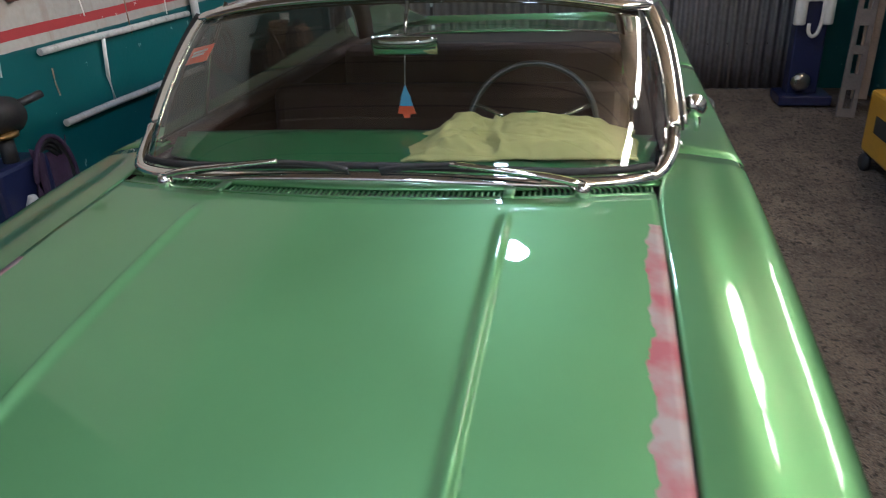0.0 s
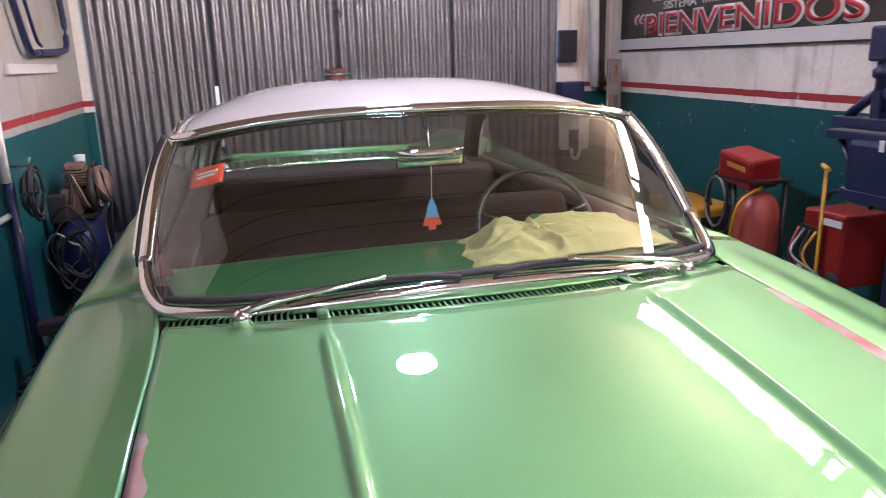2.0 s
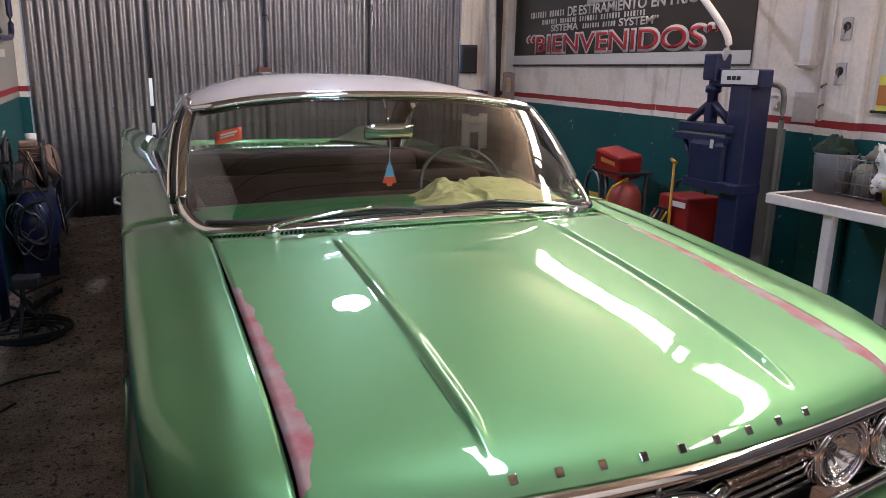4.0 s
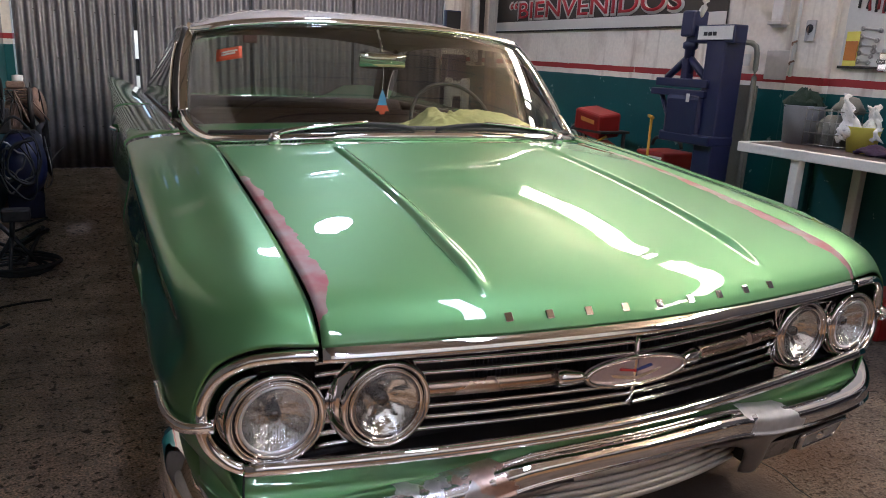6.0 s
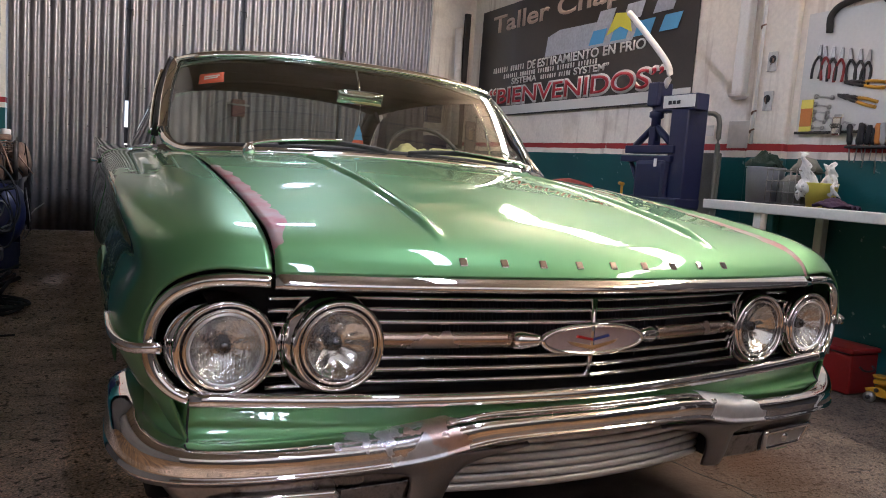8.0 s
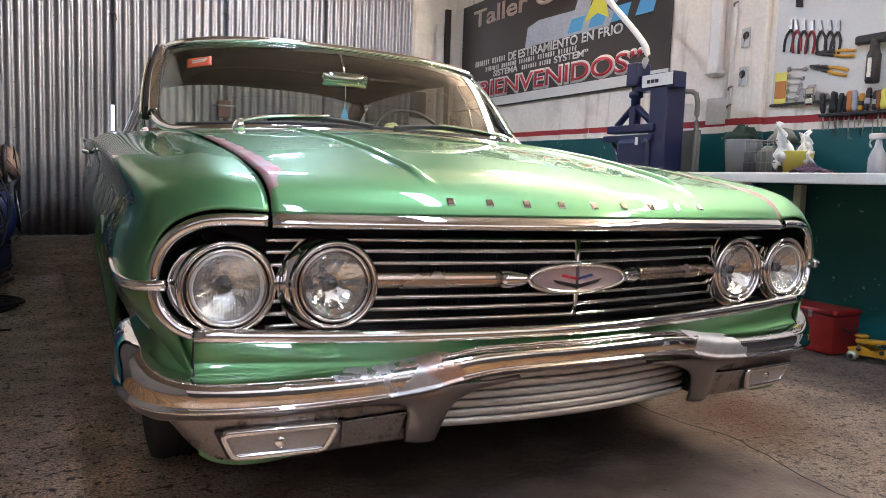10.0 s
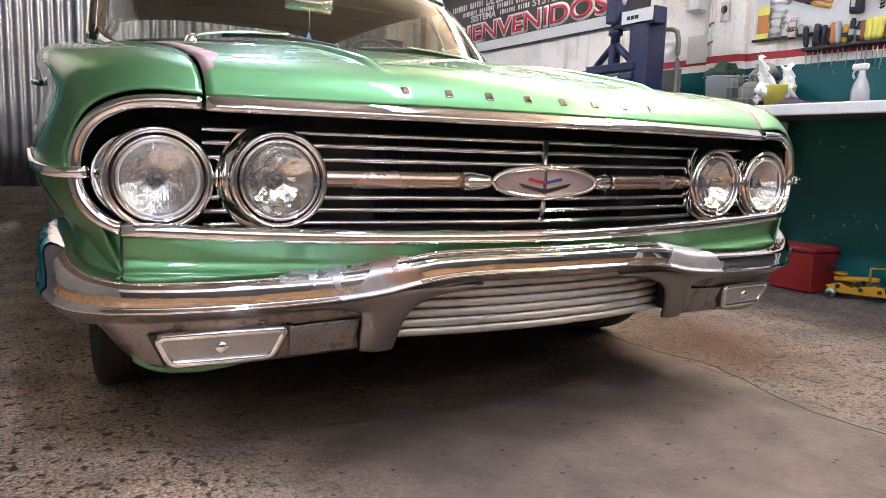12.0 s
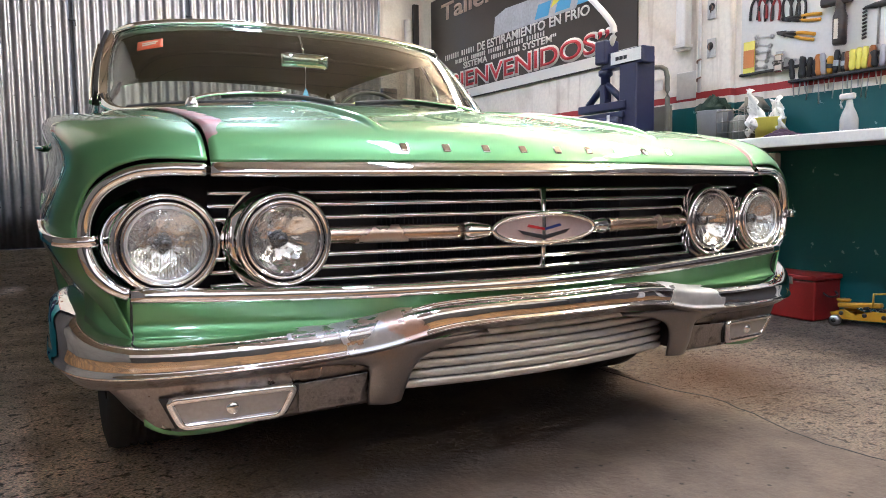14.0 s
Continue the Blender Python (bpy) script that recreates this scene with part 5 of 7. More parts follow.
# board ceiling with beams
cb = bmesh.new()
nb = 29
for i in range(nb):
    y = BACK + (GATE - BACK) * (i + 0.5) / nb
    x0 = BAY if y < 1.36 else LEFT
    box(((x0 + RIGHT) / 2, y, TOPZ + 0.05 + 0.003 * (i % 3)), (RIGHT - x0, (GATE - BACK) / nb - 0.022, 0.03), 0.004, bm=cb, seg=1)
for x0, y0, y1 in ((BAY, BACK - 0.15, 1.40), (LEFT, 1.40, GATE + 0.15)):
    box(((x0 + RIGHT) / 2, (y0 + y1) / 2, TOPZ + 0.10), (RIGHT - x0 + 0.3, y1 - y0, 0.04), 0.0, bm=cb)
ceiling_mesh = mesh_of(cb, "ceiling", timber)
ceiling_mesh.materials.append(dark_trim)
for fa in ceiling_mesh.polygons:
    fa.material_index = 1 if fa.center.z > TOPZ + 0.078 else 0
tagged(new("ceiling", ceiling_mesh), "low ceiling of brown boards", "ceiling", "", "structure")
for y in (4.6, 2.4, 0.95, -1.5):
    solo("ceiling_beam", box(((LEFT + RIGHT) / 2, y, TOPZ - 0.03), (RIGHT - LEFT, 0.09, 0.12), 0.006), timber, "brown timber beam under the ceiling", "beam", "ceiling beams", "structure")

# gate of corrugated sheets
gate = thing("gate", "closed folding gate of grey corrugated metal sheets", "gate")
EDGES = [-1.652, -0.748, 0.205, 1.160, 2.106]
for a, b in zip(EDGES, EDGES[1:]):
    def corrug(u, v, a=a, b=b):
        x = a + 0.013 + (b - a - 0.028) * u
        k = math.sin(2 * math.pi * x / 0.0735)
        return (x, GATE - 0.006 - 0.012 * math.copysign(abs(k) ** 0.7, k), floor_z(GATE) + 0.0 + (3.03 - floor_z(GATE)) * v)
    bm = grid(corrug, int((b - a) / 0.0735 * 12), 8, 0.0012)
    part("corrugated_sheet", bm, zinc, gate)
for x in EDGES[1:-1]:
    for z0, z1 in (((0.27, 0.93), (1.03, 1.17), (1.40, 2.64), (2.78, 3.03)) if x < -0.7 else ((0.27, 3.03),)):
        part("gate_stile", box((x, GATE + 0.032, (z0 + z1) / 2), (0.05, 0.03, z1 - z0), 0.003), dark_steel, gate)
for z in (0.42, 1.15, 1.52, 2.1, 2.9):
    for a, b in zip(EDGES, EDGES[1:]):
        part("gate_rail", box(((a + b) / 2, GATE + 0.03, z), (b - a - 0.03, 0.025, 0.05), 0.003), dark_steel, gate)
for x, z in ((-0.77, 2.17), (0.18, 2.30), (1.14, 2.08), (0.19, 1.95)):
    part("gate_latch", tube([(x, GATE - 0.022, z), (x + 0.05, GATE - 0.03, z), (x + 0.055, GATE - 0.022, z - 0.05)], 0.006), dark_steel, gate)
for x in EDGES[:-1]:
    for z in (0.6, 1.15, 1.52, 2.1, 2.9):
        for k in range(1, 6):
            px = x + (k * 2 + 0.25) * 0.0735
            if px < x + 0.90:
                px = round(px / 0.0735) * 0.0735 - 0.0735 * 0.25
                part("rivet", lathe([(0, 0.004), (0.005, 0.002), (0.006, 0)], 6, Matrix.Translation((px, GATE - 0.0155, z)) @ pose(0, 0, 0, 90)), dark_steel, gate)
lock = thing("gate_lock", "rusty brown lock box on the gate", "lock", (0.19, GATE - 0.04, 1.43))
part("lock_case", box((0, 0, 0), (0.12, 0.05, 0.16), 0.01), material("rusty_brown_paint", (0.13, 0.045, 0.035), 0.6, 0.2, 0, 0.3), lock)
part("lock_bolt", tube([(-0.1, -0.02, 0.03), (0.1, -0.02, 0.03)], 0.010), steel, lock)
wall("wall_gate_sill", (0.23, GATE + 0.06, 0.10), (3.76, 0.10, 0.26), plain_wall, "low concrete step below the gate")

# ---- lamps ----
for y0, y1 in ((4.25, 1.82), (1.66, -0.78), (-1.0, -2.2)):
    lamp = thing("fluorescent_lamp", "lit fluorescent lamp with an opal cover high on the wall", "lamp", (RIGHT, (y0 + y1) / 2, 2.90), "fluorescent lamps")
    w = abs(y0 - y1)
    part("housing", box((-0.027, 0, 0), (0.05, w, 0.27), 0.008), white_enamel, lamp)
    part("diffuser", sweep([(-0.055, -w / 2 + 0.02, 0), (-0.055, w / 2 - 0.02, 0)], [(-0.005, -0.130), (0.020, -0.122), (0.036, -0.075), (0.042, 0.0), (0.036, 0.075), (0.020, 0.122), (-0.005, 0.130)]), TUBE_ON, lamp, "glowing opal diffuser")
    for k in (-1, 1):
        part("end_cap", box((-0.062, k * (w / 2 - 0.010), 0), (0.09, 0.012, 0.275), 0.005), white_enamel, lamp)
# round lamp over the cabin and a long lamp over the nose, both hung from the ceiling
lamp = thing("ceiling_lamp", "lit round white lamp hung from the ceiling", "lamp", (0.27, 3.45, 2.90))
r = 0.145
part("diffuser", lathe([(0, -0.03), (r * 0.6, -0.028), (r * 0.92, -0.016), (r, 0.0), (r * 0.98, 0.006)], 32), DISC_ON, lamp)
part("pan", lathe([(r * 1.03, 0.002), (r * 1.04, 0.02), (r * 0.6, 0.035), (0.03, 0.05), (0, 0.05)], 32), white_enamel, lamp)
part("cable", tube([(0, 0, 0.045), (0, 0, TOPZ + 0.04 - 2.90)], 0.006, 6), black_metal, lamp)
# the second, near the back wall, is an added unseen fill lamp
for x, y, w in ((0.32, -0.22, 1.55), (-0.75, -2.35, 0.9)):
    lamp = thing("batten_lamp", "unseen lit long white lamp hung from the ceiling", "lamp", (x, y, 2.90), "batten lamps")
    part("diffuser", sweep([(0, -w / 2, 0), (0, w / 2, 0)], [(-0.062, 0.0), (-0.056, -0.026), (-0.03, -0.04), (0.03, -0.04), (0.056, -0.026), (0.062, 0.0)]), BATTEN_ON, lamp, "glowing opal diffuser")
    part("tray", box((0, 0, 0.022), (0.13, w + 0.04, 0.04), 0.008), white_enamel, lamp)
    for k in (-1, 1):
        part("hanger", tube([(0, k * w * 0.35, 0.04), (0, k * w * 0.35, TOPZ + 0.04 - 2.90)], 0.004, 6), black_metal, lamp)

# ---- banner ----
def on_right(y, z, off=0.0):
    """Writing on the right wall: reads from far to near."""
    return Matrix(((0, 0, -1, RIGHT - off), (-1, 0, 0, y), (0, 1, 0, z), (0, 0, 0, 1)))


banner = thing("banner", "black workshop banner with red and white Spanish writing", "banner", (0, 0, 0))
part("cloth", box((RIGHT - 0.010, 3.95, 2.12), (0.012, 3.0, 1.06), 0.002), banner_black, banner)
part("white_strip", box((RIGHT - 0.018, 3.95, 1.628), (0.004, 3.0, 0.085), 0.001), banner_white, banner)
part("edge_rail", box((RIGHT - 0.020, 3.95, 1.582), (0.012, 3.0, 0.012), 0.002), dark_steel, banner)
part("welcome_outline", letters("\u201cBIENVENIDOS\u201d", 2.53, 0.185, on_right(5.22, 1.675, 0.018), 0.0015, 0.045), banner_white, banner)
part("welcome_writing", letters("\u201cBIENVENIDOS\u201d", 2.47, 0.145, on_right(5.19, 1.695, 0.021), 0.0015, 0.008), banner_red, banner)
part("heading_writing", letters("Taller Chapista", 2.55, 0.22, on_right(5.22, 2.35, 0.018), 0.0015, 0.02), banner_gold, banner)
for word, w, y in (("DE", 0.135, 4.53), ("ESTIRAMIENTO", 0.875, 4.36), ("EN", 0.150, 3.43), ("FRIO", 0.285, 3.225)):
    part("small_writing", letters(word, w, 0.078, on_right(y, 1.990, 0.018), 0.0015, 0.022), banner_white, banner)
for y, z, w, h, count in ((5.16, 2.0, 0.58, 0.056, 14), (4.95, 1.937, 1.50, 0.044, 40), (4.30, 1.878, 0.46, 0.042, 13)):
    pick = random.Random(count)
    for k in range(count):
        if k % 8 == 7:
            continue
        step = w / count
        part("writing_bar", box((RIGHT - 0.019, y - step * (k + 0.5), z + h / 2), (0.004, step * pick.uniform(0.30, 0.62), h * pick.uniform(0.82, 1.0)), 0.001), banner_white, banner)
part("small_writing", letters("SISTEMA", 0.43, 0.060, on_right(4.79, 1.872, 0.018), 0.0015, 0.022), banner_white, banner)
part("small_writing", letters("SYSTEM\u201d", 0.46, 0.060, on_right(3.80, 1.872, 0.018), 0.0015, 0.022), banner_white, banner)
# plain shapes of the workshop's emblem
part("emblem_car", plate([(RIGHT - 0.017, y, z) for y, z in ((4.25, 2.07), (4.22, 2.24), (4.05, 2.28), (3.2, 2.26), (3.05, 2.16), (3.1, 2.07))], 0.004, (-1, 0, 0)), banner_silver, banner)
for k in range(4):
    y = 3.62 - 0.27 * k
    part("emblem_block", plate([(RIGHT - 0.021, y, 2.09), (RIGHT - 0.021, y - 0.05, 2.20), (RIGHT - 0.021, y - 0.22, 2.20), (RIGHT - 0.021, y - 0.18, 2.09)], 0.003, (-1, 0, 0)), banner_blue, banner)
for k in range(3):
    y = 3.55 - 0.33 * k
    part("emblem_block", plate([(RIGHT - 0.021, y, 2.23), (RIGHT - 0.021, y - 0.05, 2.345), (RIGHT - 0.021, y - 0.24, 2.345), (RIGHT - 0.021, y - 0.20, 2.23)], 0.003, (-1, 0, 0)), banner_silver, banner)
part("emblem_flash", plate([(RIGHT - 0.0245, 3.40, 2.14), (RIGHT - 0.0245, 3.30, 2.30), (RIGHT - 0.0245, 3.15, 2.28), (RIGHT - 0.0245, 3.10, 2.13), (RIGHT - 0.0245, 3.24, 2.19)], 0.002, (-1, 0, 0)), banner_yellow, banner)

# ---- wall fittings on the right ----
duct = solo("wall_duct", box((RIGHT - 0.035, 2.02, 2.30), (0.06, 0.085, 1.48), 0.012), white_enamel, "white painted cable duct on the wall", "duct")
solo("pilaster", box((RIGHT - 0.02, 1.78, TOPZ / 2 + 0.03), (0.05, 0.26, TOPZ + 0.05), 0.012), wall_mat, "shallow plaster pilaster on the wall", "pilaster", kind="structure")
cond = solo("conduit", tube([(RIGHT - 0.062, 1.865, z) for z in (1.28, 1.8, 2.4, 3.1)], 0.010), white_enamel, "thin painted conduit on the wall", "pipe")
for z, turn in ((1.535, 2), (1.765, -2)):
    sock = thing("wall_socket", "dirty cream wall socket with a broken dark opening", "socket", (RIGHT - 0.055, 1.782, z), "wall sockets")
    part("plate", box((0.0, 0, 0), (0.012, 0.062, 0.115), 0.004), grimy_white, sock)
    part("opening", lathe([(0, 0.004), (0.020, 0.003), (0.024, 0.0), (0, 0.0)], 14, pose(-0.006, 0.002 * turn, 0.012, 0, -90, 0)), black_metal, sock)
    part("clip", box((-0.009, 0.006 * turn, 0.004), (0.006, 0.012, 0.026), 0.002), cast_metal, sock)
    for k in range(2):
        part("wire", tube(curve_through([(-0.006, -0.012 + 0.02 * k, 0.03), (-0.016, -0.004 + 0.006 * k * turn, 0.012), (-0.010, 0.006 * k, -0.02)], 10), 0.0022, 5), (dark_trim, cast_metal)[k], sock)
solo("plaster_patch", box((RIGHT - 0.002, 2.00, 1.345), (0.008, 0.20, 0.17), 0.003), plain_wall, "paler patch of fresh plaster on the wall", "patch", kind="structure")
part("duct_clamp", box((RIGHT - 0.04, 2.02, 1.585), (0.075, 0.10, 0.022), 0.004), white_enamel, duct)
for z in (1.36, 1.47, 1.98):
    part("conduit_knot", tube(curve_through([(RIGHT - 0.064, 1.878, z - 0.012), (RIGHT - 0.082, 1.862, z), (RIGHT - 0.064, 1.850, z + 0.010)], 8), 0.006, 6), cast_metal, cond)

# dark box, pole and timber in the corner by the gate
fuse = thing("fuse_box", "dark blue metal box on the wall by the gate", "box", (2.185, GATE - 0.03, 1.63))
part("case", box((0, 0, 0), (0.17, 0.06, 0.27), 0.008), blue_paint, fuse)
part("lid", box((0, -0.034, 0), (0.15, 0.008, 0.25), 0.004), black_metal, fuse)
solo("white_pole", tube([(2.43, GATE - 0.08, 1.28), (2.42, GATE - 0.07, 1.9), (2.40, GATE - 0.06, 2.48)], 0.040, 16), white_enamel, "white plastic pipe standing against the wall", "pipe")
solo("dark_plank", box((2.50, GATE - 0.05, 1.95), (0.06, 0.04, 1.4), 0.004), dark_steel, "dark metal strip against the wall", "strip")
bar0 = thing("leaning_bar", "taupe steel bar with drilled holes leaning in the corner", "bar", (2.34, 5.02, floor_z(5.02)))
lean = pose(0, 0, 0, -9, 4, 0)
bm = bmesh.new()
for k in range(7):
    # short webs between the holes
    box((0, 0, 0.03 + 0.215 * k), (0.085, 0.022, 0.06 + 0.05 * (k % 2)), 0.003, m=lean, bm=bm, seg=1)
for k in (-1, 1):
    box((k * 0.044, 0, 0.67), (0.034, 0.024, 1.34), 0.003, m=lean, bm=bm, seg=1)
part("perforated_bar", bm, taupe_steel, bar0)
solo("leaning_plank", box((2.52, 5.36, floor_z(5.36) + 0.62), (0.11, 0.03, 1.22), 0.004, m=Matrix.Translation((2.52, 5.36, 0.2)) @ pose(0, 0, 0, -5, 2, 0) @ Matrix.Translation((-2.52, -5.36, -0.2))), wood, "worn wooden plank leaning in the corner", "plank")
stand = thing("blue_press_stand", "dark blue press stand with white pads and hook", "machine", (2.09, 5.36, floor_z(5.36)))
part("post", box((0.01, 0.0, 0.56), (0.21, 0.14, 1.12), 0.012), blue_paint, stand)
part("base", box((0.02, -0.02, 0.035), (0.36, 0.30, 0.07), 0.008), blue_paint, stand)
for k in (-1, 1):
    part("pad", lathe([(0, 0.57), (0.036, 0.57), (0.042, 0.58), (0.042, 0.89), (0.036, 0.90), (0, 0.90)], 20, Matrix.Translation((0.09 * k, -0.115, 0))), white_enamel, stand, "white padded roller")
part("cross_plate", box((0, -0.10, 0.80), (0.12, 0.03, 0.15), 0.005), white_enamel, stand)
part("hook", tube(curve_through([(0.055, -0.13, 0.76), (0.05, -0.14, 0.60), (0.03, -0.14, 0.51), (0.0, -0.14, 0.49), (-0.025, -0.14, 0.52), (-0.03, -0.14, 0.58)], 24), 0.013), white_enamel, stand)
part("reel", lathe([(0, 0.03), (0.03, 0.03), (0.06, 0.02), (0.068, 0.0), (0.06, -0.03), (0, -0.03)], 24, pose(-0.02, -0.12, 0.165, 90)), steel, stand)

# ---- machines along the right wall ----
weld = thing("welding_machine", "yellow welding machine on the floor", "welder", (2.37, 3.92, floor_z(3.9)))
part("case", box((0, 0, 0.315), (0.34, 0.60, 0.37), 0.02), yellow_paint, weld)
part("front_panel", box((-0.03, -0.302, 0.315), (0.22, 0.012, 0.26), 0.005), black_metal, weld)
part("side_print", box((-0.174, 0.02, 0.33), (0.004, 0.22, 0.10), 0.001), dark_trim, weld)
part("carry_handle", tube(curve_through([(0, -0.2, 0.49), (0, -0.16, 0.55), (0, 0.16, 0.55), (0, 0.2, 0.49)], 12), 0.014), black_metal, weld)
for k in (-1, 1):
    for j in (-1, 1):
        part("caster", lathe([(0, -0.02), (0.05, -0.02), (0.06, 0), (0.05, 0.02), (0, 0.02)], 18, pose(k * 0.15, j * 0.24, 0.065, 0, 90, 0)), rubber, weld)

gasc = thing("gas_cylinder", "faded red gas cylinder with a rounded shoulder", "cylinder", (2.27, 3.14, 0.02))
part("shell", lathe([(0, 0), (0.115, 0.0), (0.125, 0.02), (0.125, 0.60), (0.118, 0.66), (0.09, 0.715), (0.05, 0.74), (0.03, 0.75), (0, 0.75)], 32), faded_red, gasc)
part("valve", lathe([(0.03, 0.74), (0.03, 0.78), (0.018, 0.80), (0.018, 0.83), (0, 0.83)], 16), steel, gasc)
part("hose", tube(curve_through([(-0.02, -0.05, 0.78), (-0.16, -0.05, 0.70), (-0.165, 0.02, 0.45), (-0.15, 0.10, 0.10)], 20), 0.009), yellow_paint, gasc)
head = thing("red_charger", "red metal box on top of the gas trolley", "box", (2.27, 3.24, 0.85))
part("case", box((0, 0, 0.04), (0.20, 0.30, 0.18), 0.02, m=pose(0, 0, 0, 8, -6, 0)), red_paint, head)
part("case_print", box((-0.104, -0.02, 0.07), (0.004, 0.16, 0.03), 0.001, m=pose(0, 0, 0, 8, -6, 0)), orange_plastic, head)
trol = thing("gas_trolley", "dark steel trolley behind the gas cylinder", "trolley", (2.40, 3.22, 0.02))
for k in (-1, 1):
    part("upright", tube([(0, k * 0.14, 0.02), (0, k * 0.14, 0.80)], 0.014), dark_steel, trol)
part("shelf", box((-0.10, 0, 0.81), (0.26, 0.34, 0.02), 0.004), dark_steel, trol)
part("foot_plate", box((-0.12, 0, 0.012), (0.30, 0.36, 0.02), 0.004), dark_steel, trol)
bag = thing("cable_coil", "coil of dark cables hung on the trolley", "cable", (2.28, 3.48, 0.55))
for k in range(5):
    r = 0.12 + 0.012 * k
    part("loop", tube([(0.012 * k - 0.05, r * 0.8 * math.cos(a), 0.10 + r * 1.3 * math.sin(a)) for a in [2 * math.pi * i / 28 for i in range(28)]], 0.008, 6, True), black_metal if k % 3 else wire_metal, bag)

gen = thing("red_machine", "red boxy machine with vents standing by the lift", "machine", (2.34, 2.56, 0.02))
part("case", box((0, 0, 0.56), (0.28, 0.27, 0.37), 0.015), red_paint, gen)
part("dark_front", box((-0.152, 0.06, 0.53), (0.006, 0.14, 0.26), 0.004), black_metal, gen)
for k in range(4):
    r = random.Random(50 + k)
    part("lead", tube(curve_through([(-0.16, 0.02 + 0.04 * k, 0.64), (-0.20 - r.uniform(0, 0.04), 0.03 + 0.03 * k, 0.52), (-0.19, r.uniform(-0.08, 0.12), 0.42), (-0.17, 0.05 * k - 0.06, 0.30)], 16), 0.007, 6), (yellow_paint, black_metal, wire_metal, red_paint)[k], gen)
part("plinth", box((0, 0, 0.14), (0.30, 0.36, 0.26), 0.01), black_metal, gen)
part("top_handle", tube(curve_through([(0, -0.14, 0.77), (0, -0.11, 0.82), (0, 0.11, 0.82), (0, 0.14, 0.77)], 12), 0.012), black_metal, gen)
part("name_strip", box((-0.152, -0.07, 0.70), (0.004, 0.12, 0.035), 0.001), white_enamel, gen)
for k in range(3):
    part("gauge", lathe([(0, 0.012), (0.035, 0.012), (0.04, 0.0)], 20, pose(-0.15, 0.10 - 0.10 * k, 0.42, 0, -90, 0)), black_metal if k else white_enamel, gen)
part("lower_box", box((-0.19, -0.03, 0.30), (0.04, 0.20, 0.06), 0.006), red_paint, gen)
prod = thing("yellow_lever", "yellow steel lever standing on the floor", "lever", (2.16, 2.545, 0.0))
part("rod", tube([(0, 0, 0.0), (0.01, 0.0, 0.5), (0.02, 0.01, 0.99)], 0.009), yellow_paint, prod)
part("grip", tube([(-0.02, -0.045, 0.985), (0.04, 0.06, 0.99)], 0.012), yellow_paint, prod)

# blue lift column with a clamp and a white arm
lift = thing("body_puller", "dark blue steel puller column with a bent white arm", "machine", (2.24, 2.10, 0.0))
part("column", box((0.0, -0.03, 0.77), (0.16, 0.15, 1.50), 0.012), blue_paint, lift)
part("base", box((0.02, 0, 0.03), (0.40, 0.60, 0.06), 0.01), blue_paint, lift)
part("head_block", box((-0.05, 0.19, 1.56), (0.12, 0.10, 0.15), 0.012), blue_paint, lift)
part("head_beam", box((-0.03, 0.02, 1.50), (0.10, 0.36, 0.10), 0.008), blue_paint, lift)
part("name_plate", box((-0.086, -0.02, 1.505), (0.006, 0.26, 0.075), 0.001), white_enamel, lift)
for k in range(3):
    part("plate_print", box((-0.090, 0.05 - 0.035 * k, 1.50), (0.003, 0.028, 0.022), 0.0005), black_metal, lift)
part("spindle", lathe([(0, -0.12), (0.03, -0.12), (0.03, 0.02), (0.045, 0.03), (0.045, 0.06), (0.03, 0.07), (0.03, 0.12), (0, 0.12)], 18, pose(-0.05, 0.20, 1.39)), blue_paint, lift)
for k in (-1, 1):
    part("clamp_leg", tube([(-0.05, 0.20, 1.37), (-0.05, 0.20 + k * 0.17, 1.24)], 0.022, 6), blue_paint, lift)
part("clamp_bar", box((-0.05, 0.20, 1.215), (0.09, 0.44, 0.05), 0.006), blue_paint, lift)
part("clamp_bar", box((-0.05, 0.22, 1.155), (0.10, 0.46, 0.04), 0.006), blue_paint, lift)
part("clamp_post", box((-0.05, 0.20, 1.28), (0.06, 0.05, 0.16), 0.006), blue_paint, lift)
part("tank", box((-0.04, 0.15, 1.02), (0.16, 0.28, 0.26), 0.03), blue_paint, lift)
part("tank_shelf", box((-0.02, 0.10, 0.89), (0.20, 0.42, 0.06), 0.01), blue_paint, lift)
part("tag", box((-0.125, 0.09, 1.13), (0.004, 0.025, 0.05), 0.001), white_enamel, lift)
for k in (-1, 1):
    part("arm_strut", tube([(-0.05, 0.20 + k * 0.20, 1.14), (-0.05, 0.15 + k * 0.12, 0.92)], 0.016, 6), blue_paint, lift)
part("pipe_arm", tube(curve_through([(-0.05, 0.16, 1.60), (-0.05, 0.12, 1.68), (-0.05, 0.16, 1.76), (-0.05, 0.38, 1.97), (-0.05, 0.56, 2.13)], 24), 0.020, 12), white_enamel, lift)

rack = thing("grey_rack", "grey bent pipe frame with a panel against the wall", "rack", (2.48, 2.17, 0.0))
part("pipe_frame", tube(curve_through([(0, -0.12, 0.02), (0, -0.12, 0.9), (0, -0.12, 1.38), (0, -0.10, 1.45), (0, -0.03, 1.47), (0, 0.20, 1.47)], 40), 0.016, 10), grey_panel, rack)
part("panel", box((0.03, 0.02, 0.62), (0.02, 0.30, 1.20), 0.004), grey_panel, rack)
part("paper_note", box((0.10, 0.05, 1.37), (0.004, 0.07, 0.07), 0.001), white_enamel, rack)

